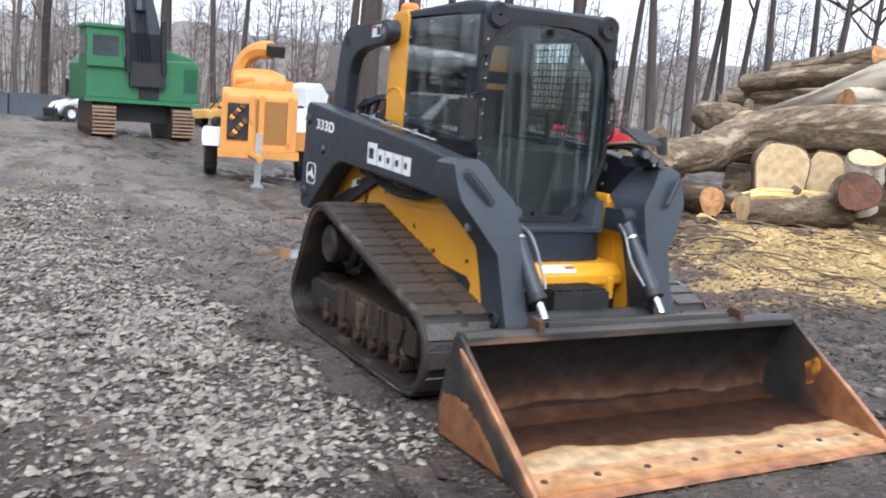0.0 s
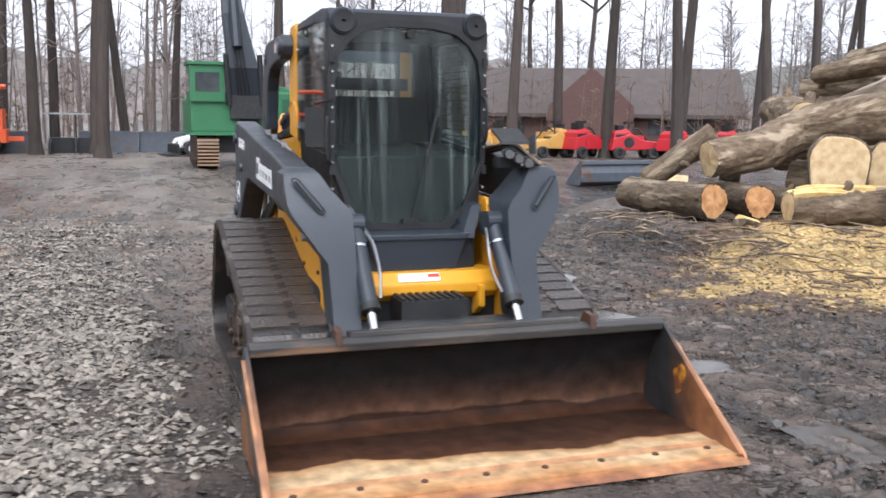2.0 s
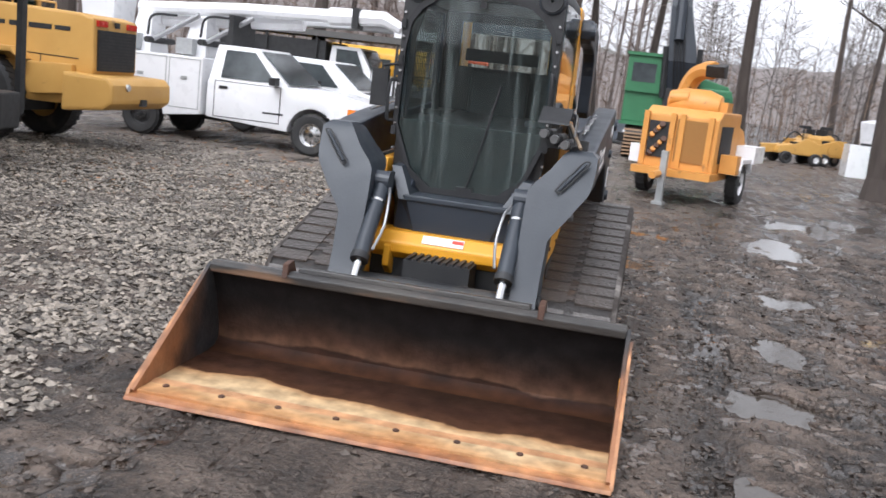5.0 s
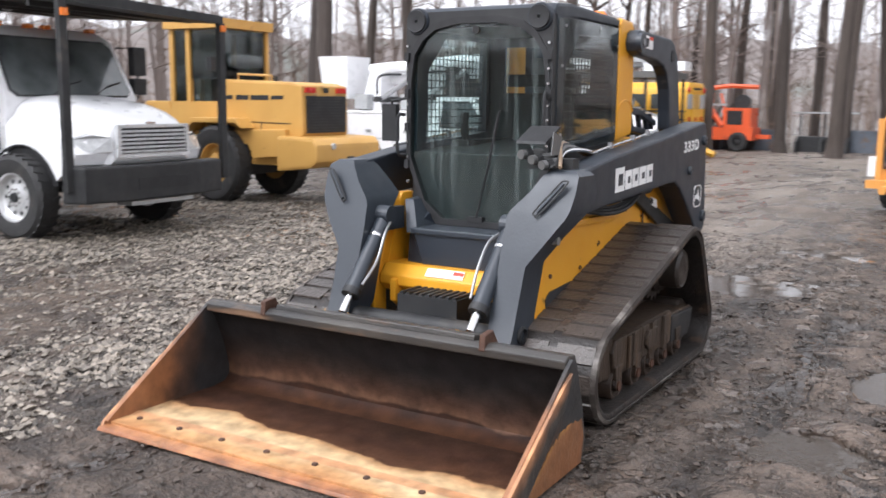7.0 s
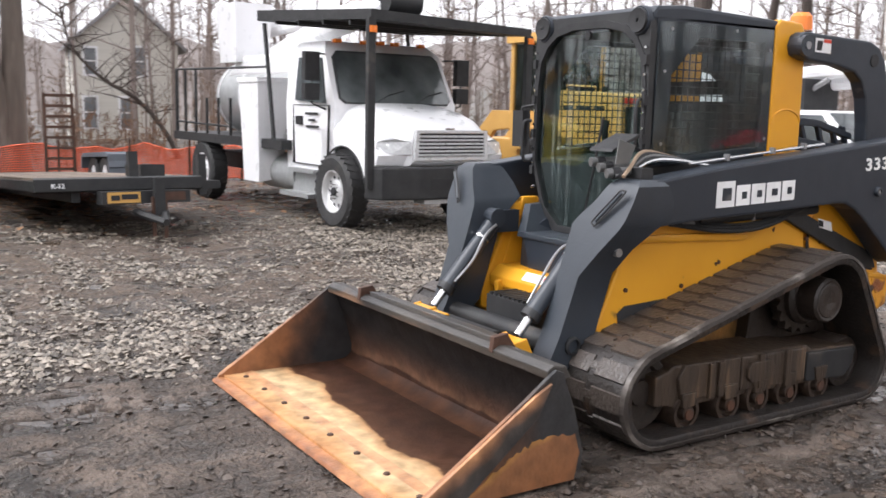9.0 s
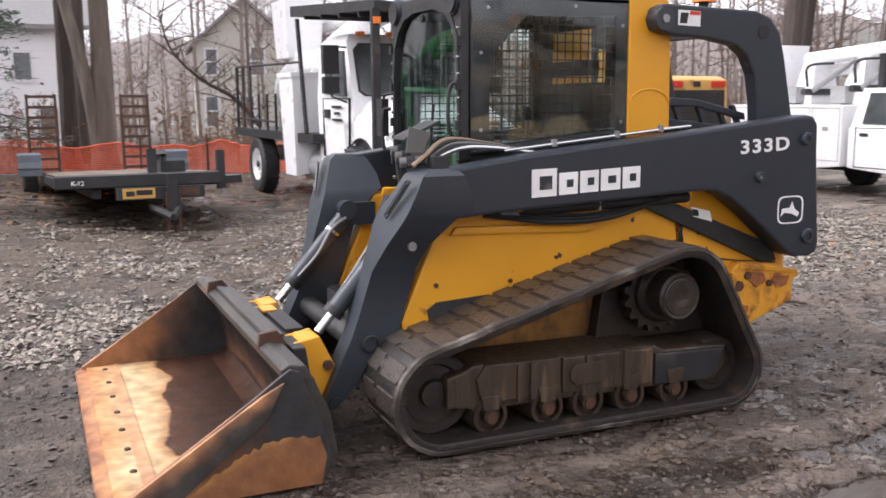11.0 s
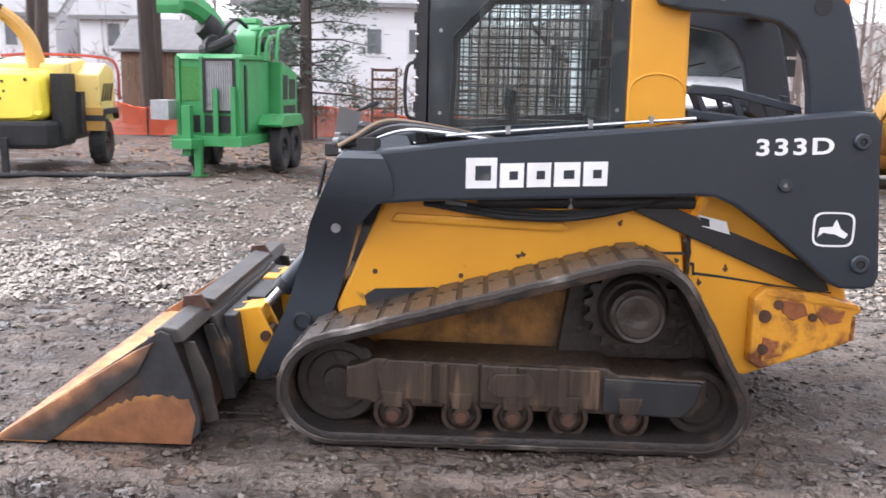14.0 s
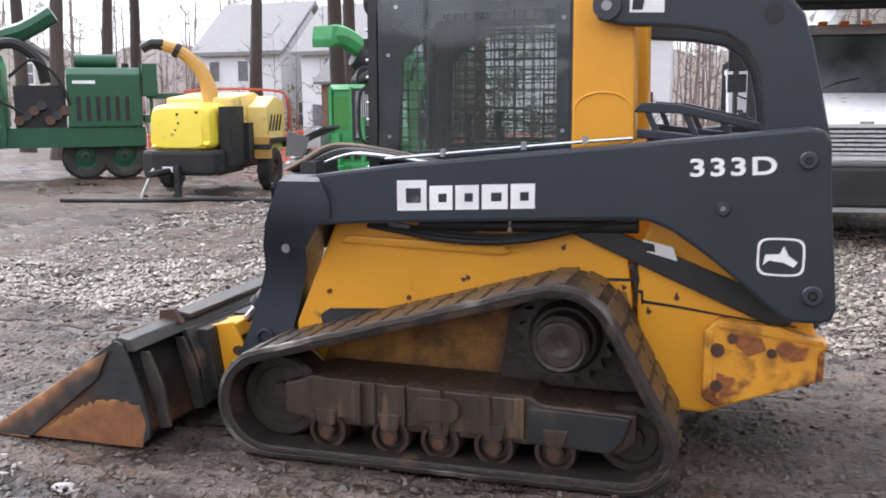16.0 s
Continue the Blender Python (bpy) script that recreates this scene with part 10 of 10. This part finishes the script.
# ---------- black drainage hose on the ground ----------
pts = [(x, y, float(height(x, y)) + 0.03) for x, y in ((-6.9, -8.6), (-7.0, -7.4), (-7.3, -6.3), (-7.6, -5.4), (-8.0, -4.6))]
t = thing("black_hose", "black hose lying across the gravel", "hose")
part("hose_run", tube(curve_pts(pts, 30), 0.035, 8), black_plastic, t, smooth=True)

# ---------- houses ----------
siding = material("white_house_siding", (0.82, 0.82, 0.83), 0.7, second=(0.76, 0.76, 0.77), scale=1.5, bump=0.1, fine=6, stretch=(0.2, 0.2, 6))
# tan paled in the base colour for the haze of distance
tan_siding = material("haze_paled_tan_siding", (0.60, 0.575, 0.52), 0.75, second=(0.53, 0.505, 0.45), scale=1.5, bump=0.1, stretch=(0.2, 0.2, 6))
roofing = material("grey_shingles", (0.27, 0.265, 0.27), 0.85, second=(0.21, 0.205, 0.205), scale=5, bump=0.2, stretch=(1, 1, 4))


# panes greyer than near glass: distance haze put into the colour
house_pane = material("haze_paled_house_glass", (0.13, 0.14, 0.15), 0.12, second=(0.28, 0.29, 0.30), scale=1.5, bump=0)


def house(x, y, turn, w, d, eave, ridge, wall_mat, label, wins):
    """A gabled house; its gable wall looks along +x. wins: across, sill height, width, height on the gable; then on the side."""
    t = thing("house", label, "house", stand(x, y, turn, -0.2))
    wall = part("wall", prism([(-w / 2, 0), (w / 2, 0), (w / 2, eave), (0, ridge), (-w / 2, eave)], "x", -d, 0.0, 0.0), wall_mat, t)
    for s in (-1, 1):
        a = [(0, ridge + 0.02), (s * (w / 2 + 0.35), eave - 0.30), (s * (w / 2 + 0.35), eave - 0.14), (0, ridge + 0.22)]
        part("roof", prism(a, "x", -d - 0.3, 0.35, 0.0), roofing, t)
    for face, u, z, ww, hh in wins:
        if face == "g":
            fr = part("window", box(0.0, 0.05, u - ww / 2 - 0.1, u + ww / 2 + 0.1, z - 0.1, z + hh + 0.1, 0.0), white_paint, t)
            part("pane", box(0.05, 0.065, u - ww / 2, u + ww / 2, z, z + hh), house_pane, fr)
            part("sash_bar", box(0.065, 0.08, u - ww / 2, u + ww / 2, z + hh * 0.48, z + hh * 0.54), white_paint, fr)
        else:
            s = 1 if face == "l" else -1
            fr = part("window", box(u - ww / 2 - 0.1, u + ww / 2 + 0.1, *sorted((s * w / 2, s * (w / 2 + 0.05))), z - 0.1, z + hh + 0.1), white_paint, t)
            part("pane", box(u - ww / 2, u + ww / 2, *sorted((s * (w / 2 + 0.05), s * (w / 2 + 0.065))), z, z + hh), house_pane, fr)
    return t


WS = [("r", -1.9, 2.55, 0.5, 0.85), ("r", -3.4, 2.55, 0.5, 0.85), ("r", -1.2, 0.7, 0.55, 0.9), ("g", 0.7, 2.6, 0.55, 0.9), ("g", -0.9, 0.6, 0.6, 1.0)]


def garden_shed():
    """A low brown board shed behind the orange fence; its long side looks along +x."""
    t = thing("garden_shed", "low brown board shed with a grey shingle roof", "shed", pose(-20.1, -8.15, float(height(-20.1, -8.15))))
    boards = material("brown_shed_boards", (0.20, 0.125, 0.085), 0.85, second=(0.13, 0.08, 0.055), scale=4, bump=0.3, fine=20, stretch=(4, 4, 0.3), vary=0.2)
    shingle = material("grey_shed_shingles", (0.21, 0.205, 0.205), 0.9, second=(0.15, 0.147, 0.147), scale=5, bump=0.3, fine=20)
    top = 2.0
    wall = part("wall", prism([(-2.5, -0.2), (0.0, -0.2), (0.0, top), (-1.25, top + 0.72), (-2.5, top)], "y", -2.05, 2.05), boards, t)
    for k in range(20):
        y = -2.04 + 0.205 * k
        part("board", box(0.0, 0.022, y, y + 0.19, -0.1, top - 0.02), boards, wall)
    for a, b in ((0.18, -1.25), (-2.68, -1.25)):
        out = [(a, top - 0.10), (b, top + 0.74), (b, top + 0.82), (a, top - 0.02)]
        part("roof", prism(out, "y", -2.22, 2.22, 0.01), shingle, t)


garden_shed()
house(-35.05, -17.33, 84, 5.0, 4.2, 3.95, 5.9, siding, "white two-storey house with a grey shingle roof", WS)
house(-34.15, -13.50, 84, 4.6, 2.7, 3.85, 5.6, siding, "white gabled house with a grey shingle roof", [("r", -1.25, 2.55, 0.5, 0.85), ("r", -1.9, 0.6, 0.55, 0.9), ("g", 0.4, 2.4, 0.5, 0.85)])
house(-31.8, -30.9, 70, 6.5, 8.0, 3.0, 4.8, tan_siding, "low tan house with a brown shingle roof", WS)
house(-32.0, -1.15, 92, 5.2, 8.2, 4.45, 6.5, siding, "white house with a broad grey roof behind a pine", WS)
house(-38.6, 6.3, -8, 4.4, 6.0, 4.35, 6.3, tan_siding, "tan weathered two-storey gabled house", [("g", 0.55, 3.0, 0.55, 1.2), ("g", -1.5, 3.0, 0.45, 1.1), ("g", -1.55, 0.7, 0.5, 1.3), ("g", 0.0, 0.7, 0.6, 1.3), ("r", -2.0, 3.0, 0.8, 1.3)])
barn_red = material("brick_red_barn", (0.125, 0.066, 0.056), 0.8, second=(0.095, 0.052, 0.046), scale=2, bump=0.2)
brown_roof = material("brown_barn_roof", (0.10, 0.08, 0.073), 0.85, second=(0.07, 0.057, 0.052), scale=2, bump=0.2)
t = thing("barn", "low brick-red barn with a long brown roof beyond the trees", "barn", stand(23.5, 41.5, -28))
part("wall", box(-7.5, 7.5, -3.0, 4.0, 0.0, 1.9), barn_red, t)
part("roof", prism([(-3.6, 1.6), (0.5, 4.1), (4.6, 1.6), (4.6, 1.8), (0.5, 4.35), (-3.6, 1.8)], "x", -8.0, 8.0), brown_roof, t)
part("gable_wing", prism([(-2.2, 0.0), (-2.2, 2.2), (0.0, 4.2), (2.2, 2.2), (2.2, 0.0)], "y", -4.2, 0.0), barn_red, t)
for x in (-6.0, -4.0, 3.5, 5.5):
    part("barn_window", box(x - 0.5, x + 0.5, -3.05, -2.98, 0.7, 1.5), dark_glass, t)

# ---------- evergreen ----------
# needle green lightened and greyed, with haze put into the colour
needle = material("haze_paled_green_needles", (0.17, 0.205, 0.175), 0.8, second=(0.10, 0.135, 0.11), scale=2, bump=0, islands=0.4)


def pine(x, y, high, wide, seed):
    rnd = random.Random(seed)
    t = thing("pine_tree", "tall dark grey-green pine with open drooping boughs", "tree", stand(x, y, 0))
    tr = bmesh.new()
    tube([(0, 0, -0.2), (0.03, 0.02, high * 0.5), (0.0, 0.05, high)], 0.17, 8, tr, taper=0.03)
    V, F = [], []
    z = 0.7
    while z < high:
        f = 1 - z / high
        for _ in range(rnd.randint(3, 5)):
            a = rnd.uniform(0, 6.28)
            l_ = wide * (0.25 + 0.75 * f) * rnd.uniform(0.6, 1.1)
            tip = Vector((math.cos(a) * l_, math.sin(a) * l_, z - 0.12 * l_ + rnd.uniform(-0.1, 0.3)))
            base = Vector((0, 0, z))
            tube([base, base.lerp(tip, 0.5) + Vector((0, 0, 0.08)), tip], 0.025, 4, tr, taper=0.006)
            for _ in range(int(120 * (0.4 + f))):
                u = rnd.uniform(0.25, 1.0)
                p = base.lerp(tip, u) + Vector((rnd.gauss(0, 0.16), rnd.gauss(0, 0.16), rnd.gauss(-0.07, 0.08)))
                d = Vector((math.cos(a) + rnd.gauss(0, 0.7), math.sin(a) + rnd.gauss(0, 0.7), rnd.gauss(0, 0.3))).normalized() * rnd.uniform(0.10, 0.20)
                s = d.orthogonal().normalized() * 0.016
                i = len(V)
                V.extend([tuple(p - s), tuple(p + s), tuple(p + d + s * 0.3), tuple(p + d * 0.6 - s * 1.3 + Vector((0, 0, 0.03)))])
                F.append((i, i + 1, i + 2, i + 3))
        z += rnd.uniform(0.22, 0.38)
    part("trunk", tr, bark, t, smooth=True)
    me = bpy.data.meshes.new("crown")
    me.from_pydata(V, [], F)
    me.materials.append(needle)
    ob = new("crown", me)
    ob.parent = t
    return t


pine(-15.4, -4.35, 7.6, 2.1, 3)
